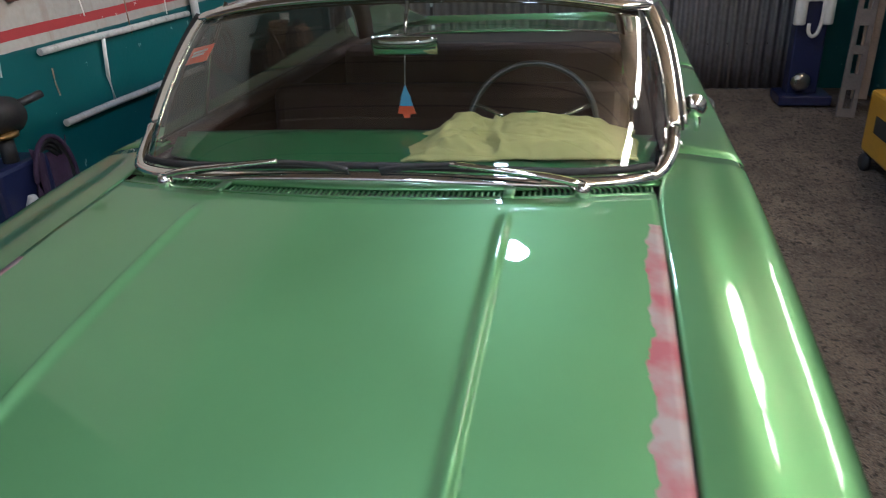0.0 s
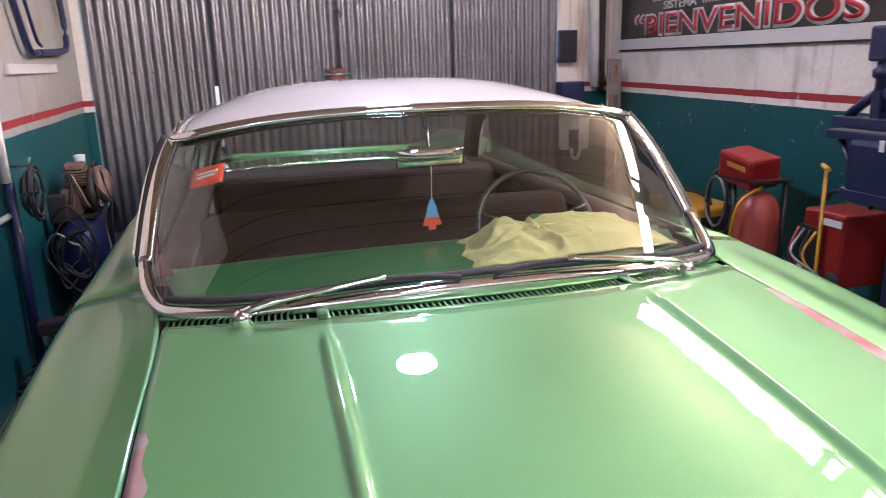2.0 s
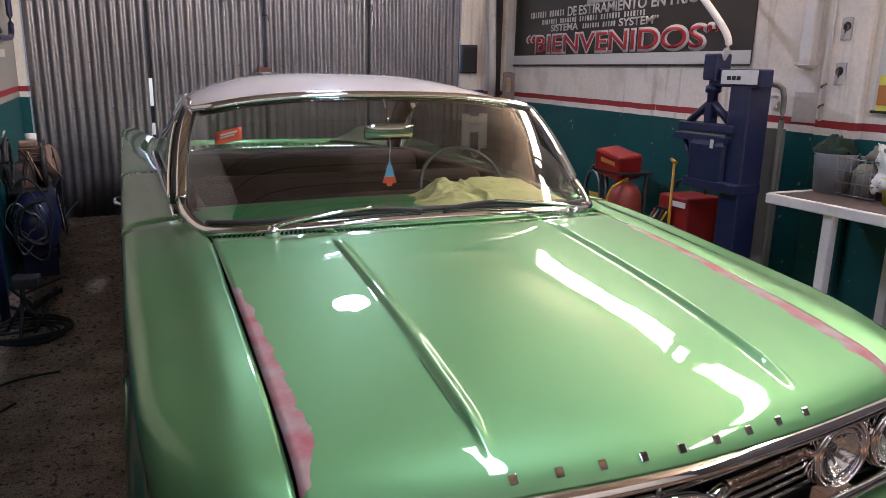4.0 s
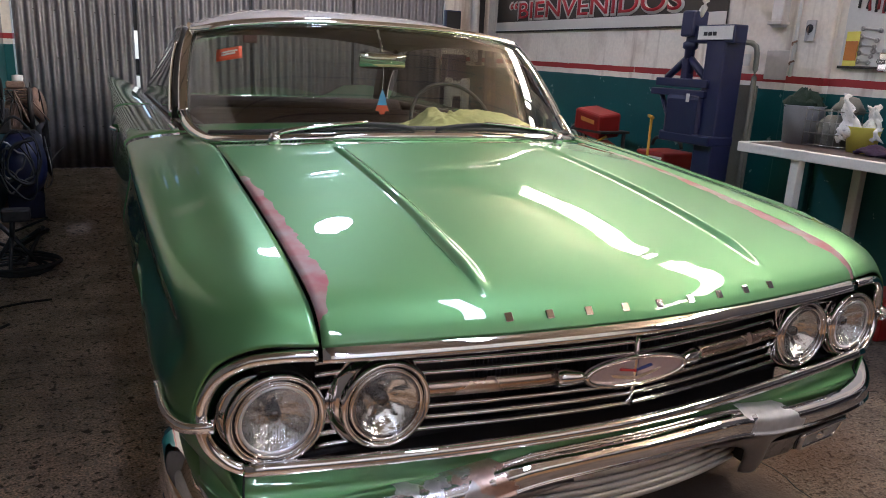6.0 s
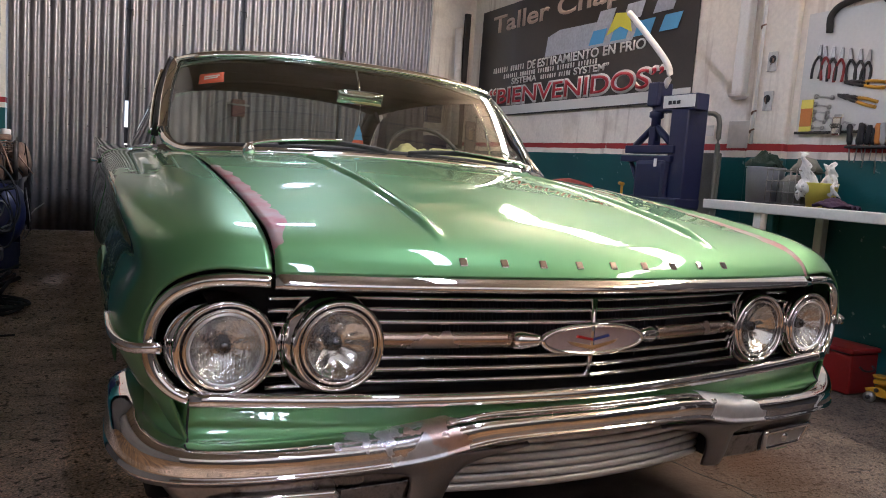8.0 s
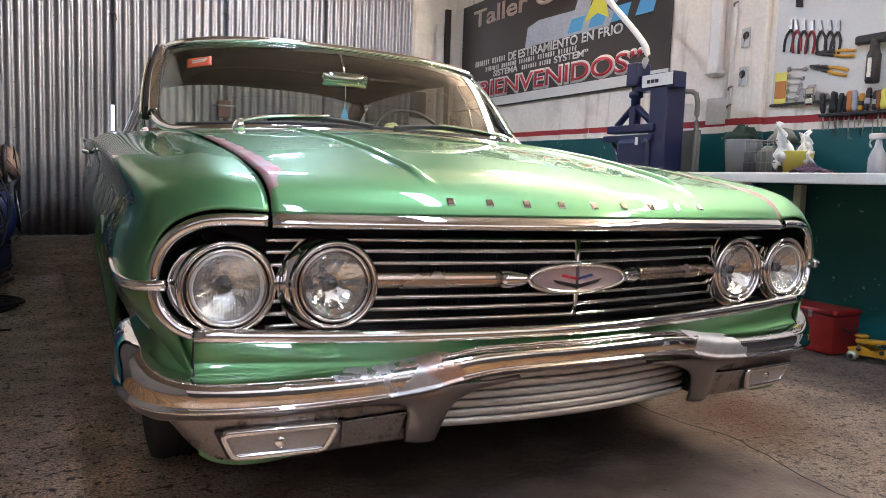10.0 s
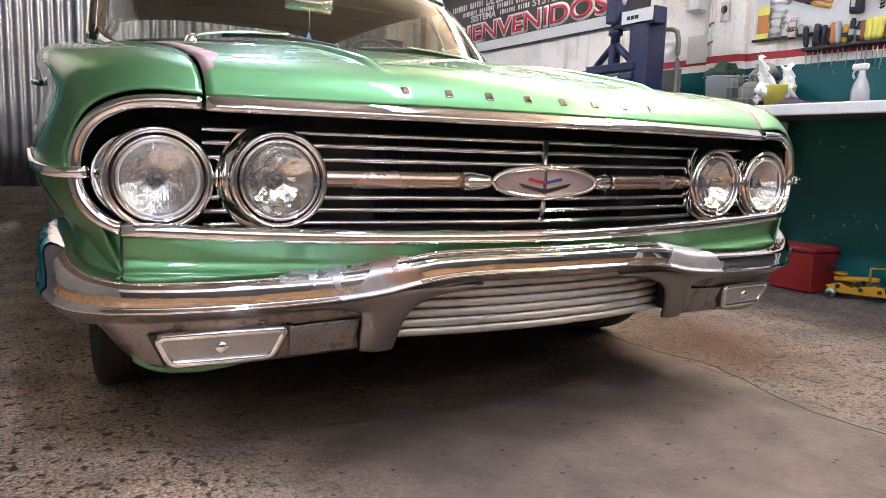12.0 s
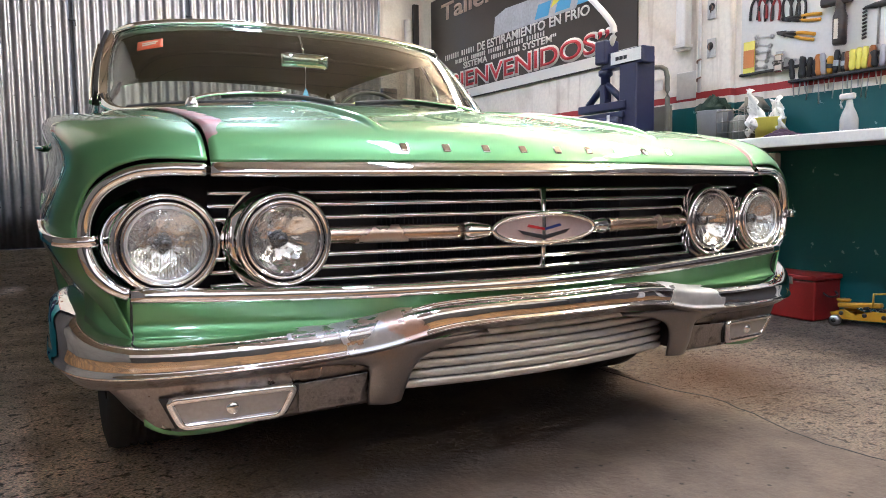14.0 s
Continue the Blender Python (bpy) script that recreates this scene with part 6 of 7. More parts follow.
# ---- workbench ----
bench = thing("workbench", "long workbench with a dark top, white edge and white legs", "workbench", (0, 0, 0))
BX, BY, BZ = 2.04, 1.685, 0.928
part("worktop", box(((BX + RIGHT) / 2 + 0.02, BY / 2 - 1.0, BZ - 0.018), (RIGHT - BX - 0.045, BY + 2.0, 0.036), 0.003), material("dark_worktop", (0.10, 0.075, 0.07), 0.5, 0.0, 0.0, 0.3, 4.0, 60.0, 0.1, 0.4), bench)
part("front_rail", box((BX, BY / 2 - 1.0, BZ - 0.022), (0.03, BY + 2.0, 0.052), 0.006), white_enamel, bench)
part("end_rail", box(((BX + RIGHT) / 2, BY, BZ - 0.022), (RIGHT - BX - 0.03, 0.03, 0.052), 0.006), white_enamel, bench)
for y in (1.33, -0.2, -1.7):
    part("leg", box((BX + 0.03, y, (BZ - 0.045) / 2), (0.05, 0.05, BZ - 0.05), 0.006), white_enamel, bench)
    part("leg", box((RIGHT - 0.06, y, (BZ - 0.045) / 2), (0.05, 0.05, BZ - 0.05), 0.006), white_enamel, bench)

tub = thing("grey_tub", "grey plastic tub with a dark green cloth on the bench", "tub", (2.42, 1.62, BZ))
part("tub_wall", lathe([(0, 0.004), (0.085, 0.004), (0.09, 0.0), (0.105, 0.20), (0.11, 0.205), (0.10, 0.20), (0.086, 0.02), (0, 0.015)], 32), grey_plastic, tub)
rag = solo("green_rag", lathe([(0.0, 0.085), (0.03, 0.08), (0.05, 0.05), (0.085, 0.03), (0.10, 0.0), (0.08, -0.03), (0, -0.04)], 20, pose(2.42, 1.62, BZ + 0.20)), green_cloth, "dark green rag stuffed into the tub", "rag")
rnd = random.Random(4)
for v in rag.data.vertices:
    v.co += V3((rnd.uniform(-0.014, 0.014), rnd.uniform(-0.014, 0.014), rnd.uniform(-0.02, 0.03)))
crate = thing("wire_basket", "grey wire basket full of parts on the bench", "basket", (2.44, 1.43, BZ))
for z in (0.01, 0.07, 0.13, 0.19):
    part("hoop", tube([(-0.10, -0.11, z), (0.10, -0.11, z), (0.10, 0.11, z), (-0.10, 0.11, z)], 0.0035, 6, True), wire_metal, crate)
for k in range(7):
    y = -0.11 + 0.22 * k / 6
    part("wire", tube([(-0.10, y, 0.0), (-0.10, y, 0.20)], 0.0025, 5), wire_metal, crate)
    part("wire", tube([(0.10, y, 0.0), (0.10, y, 0.20)], 0.0025, 5), wire_metal, crate)
part("metal_scrap", lathe([(0.0, 0.17), (0.05, 0.165), (0.085, 0.13), (0.09, 0.0), (0, 0.0)], 10), grey_panel, crate)
lump = solo("grey_rag", lathe([(0, 0.06), (0.04, 0.05), (0.07, 0.02), (0.075, -0.01), (0, -0.02)], 16, pose(2.46, 1.39, BZ + 0.20)), grey_panel, "grey rag heaped on the basket", "rag")
for v in lump.data.vertices:
    v.co += V3((rnd.uniform(-0.01, 0.01), rnd.uniform(-0.01, 0.01), rnd.uniform(-0.012, 0.012)))
cup = thing("yellow_bucket", "small yellow plastic bucket on the bench", "bucket", (2.36, 1.215, BZ))
part("bucket_wall", lathe([(0, 0.003), (0.060, 0.003), (0.064, 0.0), (0.080, 0.125), (0.083, 0.128), (0.076, 0.125), (0.062, 0.01), (0, 0.008)], 32), bright_yellow, cup)


def crumple(w, h, seed, bend):
    def f(u, v):
        k = noise.noise(V3((u * 3 + seed, v * 4, 1.7)))
        fold = abs(noise.noise(V3((u * 5, v * 3 + seed, 8.0))))
        return (w * (u - 0.5) * (1 - 0.25 * v), bend * math.sin(3 * u + 2 * v) + 0.03 * k + 0.05 * fold, h * v * (1 - 0.25 * abs(u - 0.4)) + 0.03 * fold)
    return f


pg = solo("newspaper", grid(crumple(0.20, 0.23, 3, 0.04), 20, 20, 0.001), paper, "crumpled printed paper standing in the yellow bucket", "paper")
pg.matrix_basis = pose(2.36, 1.26, BZ + 0.06, -8, 18, 75)
pg = solo("newspaper", grid(crumple(0.15, 0.19, 5, 0.03), 20, 20, 0.001), paper, "crumpled printed paper standing in the yellow bucket", "paper")
pg.matrix_basis = pose(2.37, 1.18, BZ + 0.05, 6, 4, 80)
rg = solo("purple_rag", grid(lambda u, v: (0.10 * (u - 0.5), 0.20 * (v - 0.5), 0.008 + 0.035 * math.exp(-((u - 0.5) ** 2 + (v - 0.6) ** 2) * 9) + 0.010 * math.sin(17 * u + 9 * v)), 14, 20, 0.003), purple_cloth, "dark purple patterned rag lying on the bench", "rag")
rg.matrix_basis = pose(2.26, 1.05, BZ + 0.003)
spray = thing("spray_bottle", "milky plastic spray bottle on the bench", "bottle", (2.40, 0.81, BZ))
part("bottle", lathe([(0, 0.0), (0.038, 0.0), (0.041, 0.01), (0.041, 0.085), (0.032, 0.115), (0.018, 0.145), (0.013, 0.18), (0, 0.18)], 28), translucent, spray)
part("spray_head", box((0, 0.01, 0.195), (0.026, 0.075, 0.030), 0.008), white_enamel, spray)
part("trigger", tube(curve_through([(0, 0.03, 0.185), (0, 0.045, 0.165), (0, 0.036, 0.14)], 8), 0.005), white_enamel, spray)

# ---- tool board ----
board = thing("tool_board", "white tool board on the wall hung with pliers and screwdrivers", "tool board", (0, 0, 0))
part("panel", box((RIGHT - 0.008, 0.95, 1.68), (0.014, 1.30, 0.67), 0.003), banner_white, board)
part("lower_strip", box((RIGHT - 0.02, 0.95, 1.345), (0.02, 1.30, 0.014), 0.002), dark_trim, board)
part("driver_rack", box((RIGHT - 0.035, 0.78, 1.262), (0.05, 0.96, 0.014), 0.003), black_metal, board)


def tool(name, label, cat, y, z, ang=0.0, group="", size=1.0):
    ob = thing(name, label, cat, (0, 0, 0), group)
    ob.matrix_basis = on_right(y, z, 0.022) @ pose(0, 0, 0, 0, 0, ang) @ Matrix.Scale(size, 4)
    return ob


for k, (yy, grip) in enumerate(((1.50, dark_trim), (1.462, red_paint), (1.415, dark_trim), (1.365, red_paint), (1.31, dark_trim), (1.255, dark_steel), (1.21, dark_trim))):
    t = tool("pliers", "small hanging pliers with " + ("red" if grip is red_paint else "dark") + " grips", "pliers", yy, 1.772 - 0.010 * k, (-6, 5, 0, -4, 7, 2, -5)[k], "row of pliers", 1.15)
    for s in (-1, 1):
        part("grip", tube(curve_through([(0, 0, 0.0), (s * 0.018, -0.03, 0), (s * 0.023, -0.065, 0), (s * 0.020, -0.11, 0)], 10), 0.0065, 6), grip, t)
    part("jaw", plate([(-0.012, 0.0, -0.004), (0.012, 0.0, -0.004), (0.004, 0.05, -0.004), (-0.004, 0.05, -0.004)], 0.010, (0, 0, 1)), steel, t)
for y, z, a, grip in ((1.235, 1.600, 82, yellow_paint), (1.265, 1.520, 74, yellow_paint)):
    t = tool("crimping_pliers", "long crimping pliers with yellow grips", "pliers", y, z, a, "crimping pliers", 0.84)
    for s in (-1, 1):
        part("grip", tube(curve_through([(s * 0.010, -0.02, 0), (s * 0.018, -0.07, 0), (s * 0.016, -0.16, 0)], 8), 0.011, 8), grip, t)
        part("lever", tube([(0, 0.07, 0), (s * 0.012, 0.0, 0), (s * 0.010, -0.03, 0)], 0.012, 6), blue_paint if z < 1.5 else dark_steel, t)
    part("jaw", plate([(-0.02, 0.05, -0.006), (0.02, 0.05, -0.006), (0.006, 0.12, -0.006), (-0.012, 0.11, -0.006)], 0.012, (0, 0, 1)), dark_steel, t)
t = tool("air_hammer", "dark grey air tool with a ribbed barrel", "air tool", 0.975, 1.41)
part("barrel", lathe([(0, 0.0), (0.030, 0.0), (0.034, 0.01), (0.034, 0.14), (0.024, 0.17), (0.022, 0.22), (0, 0.22)], 20, pose(0, 0, 0.035, -90)), dark_steel, t)
part("label_plate", box((0.0, 0.075, 0.068), (0.022, 0.10, 0.004), 0.001), chrome, t, "bright name plate")
part("pistol_grip", box((-0.02, 0.225, 0.035), (0.17, 0.05, 0.035), 0.014), dark_steel, t)
t = tool("chisel_strip", "hanging strip of dark drill bits", "drill bits", 0.872, 1.425)
for k in range(9):
    part("bit", tube([(-0.008, 0.018 * k, 0), (0.012, 0.018 * k + 0.006, 0)], 0.006, 6), dark_steel, t)
t = tool("hammer", "small hammer with a steel handle", "hammer", 0.80, 1.385)
part("shaft", tube([(0, 0, 0), (0, 0.19, 0)], 0.007, 8), steel, t)
part("head", lathe([(0, -0.07), (0.006, -0.07), (0.015, -0.02), (0.016, 0.05), (0.018, 0.07), (0, 0.07)], 16, pose(0, 0.19, 0, 0, 90, 0)), dark_steel, t)
for k in range(5):
    t = tool("spanner", "small steel open-ended spanner", "spanner", 1.49, 1.545 - 0.042 * k, 84 - 6 * (k % 2), "row of spanners")
    w = 0.10 - 0.01 * k
    part("shank", box((0, -w / 2, 0), (0.010, w, 0.005), 0.002), steel, t)
    for e in (0, -w):
        part("end", lathe([(0.008, -0.004), (0.014, -0.004), (0.014, 0.004), (0.008, 0.004)], 10, pose(0, e, 0)), steel, t)
t = tool("spanner", "long steel open-ended spanner", "spanner", 1.41, 1.43, 74)
part("shank", box((0, -0.09, 0), (0.012, 0.18, 0.006), 0.002), steel, t)
part("end", lathe([(0.008, -0.004), (0.016, -0.004), (0.016, 0.004), (0.008, 0.004)], 10), steel, t)
t = tool("parts_packet", "yellow and orange packet pinned to the board", "packet", 1.565, 1.345)
part("card", box((0.03, 0.09, 0.004), (0.075, 0.19, 0.006), 0.001), bright_yellow, t)
part("print", box((0.032, 0.085, 0.009), (0.07, 0.10, 0.006), 0.001), orange_plastic, t)
t = tool("chrome_clip", "bright steel clip on the board", "clip", 1.345, 1.325)
part("clip_body", box((0.02, 0.05, 0.02), (0.06, 0.10, 0.03), 0.010), chrome, t)
part("clip_jaw", box((0.02, 0.104, 0.018), (0.045, 0.02, 0.02), 0.004), steel, t)
part("clip_spring", tube([(-0.005 + 0.050 * q / 24, 0.05 + 0.012 * math.cos(q * 1.6), 0.04 + 0.012 * math.sin(q * 1.6)) for q in range(25)], 0.002, 5), dark_steel, t)
brown_plastic = material("amber_brown_plastic", (0.26, 0.085, 0.02), 0.3, 0.0, 0.3, 0.12)
grips = [black_metal, black_metal, black_metal, black_metal, black_metal, orange_plastic, grey_plastic, yellow_paint, black_metal, dark_trim, brown_plastic, bright_yellow, bright_yellow, bright_yellow, brown_plastic, black_metal, grey_plastic, orange_plastic, black_metal, black_metal]
at_y = 1.245
for k, g in enumerate(grips):
    r = random.Random(k)
    at_y -= (0.030, 0.045, 0.023, 0.023, 0.033, 0.025, 0.031, 0.028)[k % 8]
    t = tool("screwdriver", "screwdriver hanging in the tool rack", "screwdriver", at_y + 0.030, 1.262, r.uniform(-9, 9), "row of screwdrivers")
    long = r.uniform(0.085, 0.118)
    fat = r.uniform(0.85, 1.2)
    part("handle", lathe([(0, 0.0), (0.010 * fat, 0.0), (0.015 * fat, 0.2 * long), (0.013 * fat, 0.6 * long), (0.016 * fat, 0.85 * long), (0.010 * fat, long), (0, long)], 12, pose(0, 0.012, 0.015, -90)), g, t, "")
    if k in (7, 8, 9):
        part("grip_band", lathe([(0.0165 * fat, 0.30 * long), (0.0165 * fat, 0.55 * long)], 12, pose(0, 0.012, 0.015, -90)), black_metal if k == 7 else grey_plastic, t)
    part("collar", lathe([(0, -0.012), (0.007, -0.012), (0.009, 0.0), (0, 0.001)], 10, pose(0, 0.012, 0.015, -90)), steel, t)
    part("blade", tube([(0, 0.012, 0.015), (0, -r.uniform(0.06, 0.14), 0.015)], r.uniform(0.003, 0.0045), 6), steel, t)
hose = tool("rubber_hose", "bent dark rubber hose over the board", "hose", 1.45, 1.93)
part("hose_bend", tube(curve_through([(0, -0.04, 0.01), (0.0, 0.05, 0.01), (0.06, 0.10, 0.01), (0.25, 0.12, 0.01), (0.33, 0.06, 0.01), (0.34, 0.0, 0.01)], 30), 0.018), dark_trim, hose)
solo("wall_shelf", box((RIGHT - 0.10, 1.75, 2.66), (0.20, 0.50, 0.16), 0.01), plain_wall, "plaster covered box high on the wall", "box")

# ---- under the bench ----
chest = thing("red_toolbox", "long low red metal tool chest on the floor under the bench", "tool chest", (2.495, 1.26, 0.0))
part("chest_body", box((0, 0, 0.107), (0.22, 0.62, 0.205), 0.010), red_paint, chest)
part("chest_lid", box((0, 0, 0.224), (0.232, 0.635, 0.026), 0.008), red_paint, chest)
part("lid_groove", box((-0.111, 0, 0.2095), (0.004, 0.60, 0.004), 0.001), black_metal, chest)
for y in (-0.18, 0.18):
    part("clasp", box((-0.117, y, 0.205), (0.008, 0.024, 0.036), 0.003), steel, chest)
part("carry_handle", tube(curve_through([(0.05, -0.318, 0.15), (0.045, -0.335, 0.135), (0.0, -0.340, 0.128), (-0.045, -0.335, 0.135), (-0.05, -0.318, 0.15)], 14), 0.005, 8), dark_steel, chest)
jack = thing("trolley_jack", "yellow and black hydraulic trolley jack on the floor", "jack", (2.50, 0.72, 0.0), turn=8)
jack.scale = (0.72, 0.72, 0.72)
for s in (-1, 1):
    part("side_plate", plate([(s * 0.07, 0.22, 0.045), (s * 0.07, 0.25, 0.085), (s * 0.07, 0.16, 0.115), (s * 0.07, 0.08, 0.085), (s * 0.07, -0.04, 0.12), (s * 0.07, -0.12, 0.12), (s * 0.07, -0.14, 0.06), (s * 0.07, 0.02, 0.05)], 0.008, (s, 0, 0), bevel=0.001), yellow_paint, jack)
    part("front_wheel", lathe([(0, -0.02), (0.035, -0.02), (0.038, 0), (0.035, 0.02), (0, 0.02)], 18, pose(s * 0.10, 0.20, 0.038, 0, 90, 0)), steel, jack)
    part("rear_wheel", lathe([(0, -0.02), (0.012, -0.02), (0.016, -0.012), (0.044, -0.022), (0.050, 0), (0.044, 0.022), (0.016, 0.012), (0, 0.02)], 20, pose(s * 0.11, -0.24, 0.050, 0, 90, 0)), black_metal, jack)
part("lift_arm", box((0, 0.07, 0.150), (0.06, 0.28, 0.034), 0.010, m=pose(0, 0, 0, -5)), yellow_paint, jack)
for y in (0.17, 0.02, -0.10):
    part("pivot_bolt", lathe([(0, 0.016), (0.012, 0.016), (0.015, 0.010), (0.015, 0.0)], 12, pose(-0.076, y, 0.088, 0, -90, 0)), dark_steel, jack)
part("arm_pin", tube([(-0.085, 0.02, 0.135), (0.085, 0.02, 0.135)], 0.010, 10), dark_steel, jack)
part("saddle", lathe([(0, 0.0), (0.04, 0.0), (0.048, 0.015), (0.04, 0.02), (0, 0.015)], 18, pose(0, 0.19, 0.158)), yellow_paint, jack)
part("cylinder", lathe([(0, -0.12), (0.035, -0.12), (0.035, 0.10), (0.02, 0.11), (0, 0.11)], 18, pose(0, -0.14, 0.10, 90)), dark_steel, jack)
part("handle_socket", tube([(0, -0.12, 0.14), (0, -0.30, 0.20)], 0.018), yellow_paint, jack)
part("handle", tube([(0, -0.20, 0.17), (-0.02, -0.75, 0.27)], 0.013), yellow_paint, jack)
part("cross_plate", box((0, 0.16, 0.075), (0.15, 0.05, 0.02), 0.004), yellow_paint, jack)
part("pump_head", box((0, -0.20, 0.10), (0.09, 0.08, 0.09), 0.01), black_metal, jack)
part("release_knob", lathe([(0, 0.03), (0.02, 0.03), (0.024, 0.0), (0.015, -0.01), (0, -0.01)], 14, pose(0.0, -0.25, 0.15)), black_metal, jack)
for s in (-1, 1):
    part("axle_nut", lathe([(0, 0.012), (0.014, 0.012), (0.016, 0.0)], 6, pose(s * 0.122, 0.20, 0.038, 0, 90 * s, 0)), dark_steel, jack)
    part("spring", tube([(s * 0.05 + 0.010 * math.cos(q * 0.9), -0.08 + 0.006 * q, 0.125 + 0.010 * math.sin(q * 0.9)) for q in range(26)], 0.0025, 5), steel, jack)
part("carry_bow", tube([(-0.05, -0.02, 0.15), (-0.05, -0.02, 0.235), (0.05, -0.10, 0.235), (0.05, -0.10, 0.15)], 0.008, 8), yellow_paint, jack)

# ---- along the left wall ----
comp = thing("air_compressor", "old dusty air compressor on a dark blue tank", "compressor", (-1.565, 4.50, floor_z(4.4)), turn=3)
comp.scale = (0.70, 0.80, 1.0)
part("tank", lathe([(0, -0.56), (0.10, -0.55), (0.17, -0.50), (0.205, -0.42), (0.205, 0.42), (0.17, 0.50), (0.10, 0.55), (0, 0.56)], 32, pose(0, 0, 0.37, 90)), blue_paint, comp)
part("tank_label", box((0.175, 0.42, 0.45), (0.010, 0.09, 0.12), 0.002, m=Matrix.Translation((0.175, 0.42, 0.45)) @ pose(0, 0, 0, 0, -24, 12) @ Matrix.Translation((-0.175, -0.42, -0.45))), white_enamel, comp)
for k in (-1, 1):
    part("foot", box((0, k * 0.25, 0.09), (0.30, 0.05, 0.18), 0.01), blue_paint, comp)
part("pump_plate", box((0, 0, 0.58), (0.26, 0.62, 0.02), 0.004), dark_steel, comp)
part("motor", lathe([(0, -0.14), (0.09, -0.14), (0.12, -0.12), (0.12, 0.10), (0.09, 0.13), (0, 0.13)], 20, pose(0.09, 0.10, 0.71, 75, 0, 70)), cast_metal, comp)
pump = part("pump_block", box((-0.05, -0.14, 0.67), (0.16, 0.18, 0.17), 0.02), cast_metal, comp)
for k in range(6):
    r = 0.09 + 0.016 * k
    part("hanging_hose", tube([(0.03 * (k % 3) - 0.06 + r * (1 + 0.25 * math.sin(2 * q + k)) * math.cos(q), -0.585 - 0.008 * k, 0.42 + r * (1 + 0.3 * math.cos(3 * q + 2 * k)) * math.sin(q) - 0.03 * (k % 2)) for q in [2 * math.pi * i / 32 for i in range(32)]], 0.007, 6, True), rubber if k % 3 else wire_metal, comp)
part("cable_knot", tube(curve_through([(-0.15, -0.58, 0.62), (-0.02, -0.62, 0.70), (0.10, -0.60, 0.60), (0.16, -0.6, 0.42), (0.06, -0.62, 0.28), (-0.1, -0.62, 0.36), (-0.05, -0.64, 0.52), (0.12, -0.62, 0.56)], 50), 0.010, 6), rubber, comp)
part("relay_box", box((-0.12, -0.42, 0.66), (0.13, 0.10, 0.16), 0.012), dark_steel, comp)
for k in range(6):
    part("fin", box((0, -0.14, 0.765 + 0.016 * k), (0.18, 0.16, 0.007), 0.002, seg=1), cast_metal, pump)
part("cylinder_head", box((0, -0.14, 0.875), (0.15, 0.14, 0.04), 0.01), cast_metal, comp)
part("air_filter", lathe([(0, -0.03), (0.045, -0.03), (0.05, 0.03), (0, 0.035)], 16, pose(0.02, -0.02, 0.90)), white_enamel, comp)
part("flywheel_guard", tube([(0.12, 0.03 + 0.17 * math.cos(a), 0.72 + 0.16 * math.sin(a)) for a in [2 * math.pi * i / 24 for i in range(24)]], 0.008, 6, True), dark_steel, comp)
part("pressure_gauge", lathe([(0, 0.012), (0.030, 0.012), (0.034, 0.0), (0.03, -0.015), (0, -0.015)], 20, pose(0.14, 0.02, 0.63, 90, 0, 60)), white_enamel, comp)
for k in range(5):
    r = 0.13 + 0.014 * k
    part("coiled_hose", tube([(0.19 + 0.012 * k, -0.02 + r * math.cos(a), 0.44 + r * 1.05 * math.sin(a)) for a in [2 * math.pi * i / 30 for i in range(30)]], 0.008, 6, True), black_metal if k % 2 else rubber, comp)
for k in range(7):
    r = random.Random(90 + k)
    p0 = V3((r.uniform(-0.10, 0.14), r.uniform(-0.30, 0.28), 0.62))
    part("air_line", tube(curve_through([p0, p0 + V3((r.uniform(-0.08, 0.1), r.uniform(-0.1, 0.1), 0.14)), p0 + V3((r.uniform(-0.1, 0.12), r.uniform(-0.2, 0.2), 0.22)), p0 + V3((0.14, r.uniform(-0.2, 0.2), 0.02))], 18), r.uniform(0.005, 0.010), 6), (cast_metal, dark_steel, black_metal)[k % 3], comp)
part("copper_fitting", lathe([(0, -0.05), (0.03, -0.05), (0.035, 0.0), (0.02, 0.05), (0, 0.05)], 14, pose(0.06, -0.02, 0.70, 60, 20, 0)), cast_metal, comp)
part("belt_wheel", lathe([(0.05, -0.02), (0.13, -0.022), (0.14, 0.0), (0.13, 0.022), (0.05, 0.02)], 28, pose(0.11, -0.13, 0.72, 0, 90, 0)), dark_steel, comp)
part("grey_cable", tube(curve_through([(0.20, -0.30, 0.55), (0.24, -0.42, 0.30), (0.18, -0.2, 0.20), (0.24, 0.0, 0.35), (0.36, 0.3, 0.42)], 30), 0.005, 6), wire_metal, comp)

# pipes, rails and hoses on the left wall
solo("white_pipe", tube([(LEFT + 0.04, 3.535, z) for z in (1.03, 1.2, 1.53)], 0.023, 14), grimy_white, "grimy white plastic pipe end on the wall", "pipe")
solo("dark_pipe", tube([(LEFT + 0.04, 3.56, z) for z in (0.06, 0.5, 1.03)], 0.026, 12), blue_paint, "dark painted pipe down the wall", "pipe")
for z, y0, y1 in ((1.180, 2.26, 3.48), (0.866, 2.30, 3.55)):
    solo("wall_rail", tube([(LEFT + 0.022, y0 + (y1 - y0) * i / 4, z + 0.003 * (i % 2)) for i in range(5)], 0.016, 10), grimy_white, "white painted pipe running along the wall", "pipe", "wall pipes")
solo("wall_drop", tube([(LEFT + 0.022, 2.67, 0.87), (LEFT + 0.022, 2.66, 1.0), (LEFT + 0.022, 2.69, 1.18)], 0.009, 8), white_enamel, "thin white pipe between the wall pipes", "pipe")
coil = thing("hose_coil", "coil of black air hose hung on the pipe", "hose", (LEFT + 0.10, 3.60, 0.98))
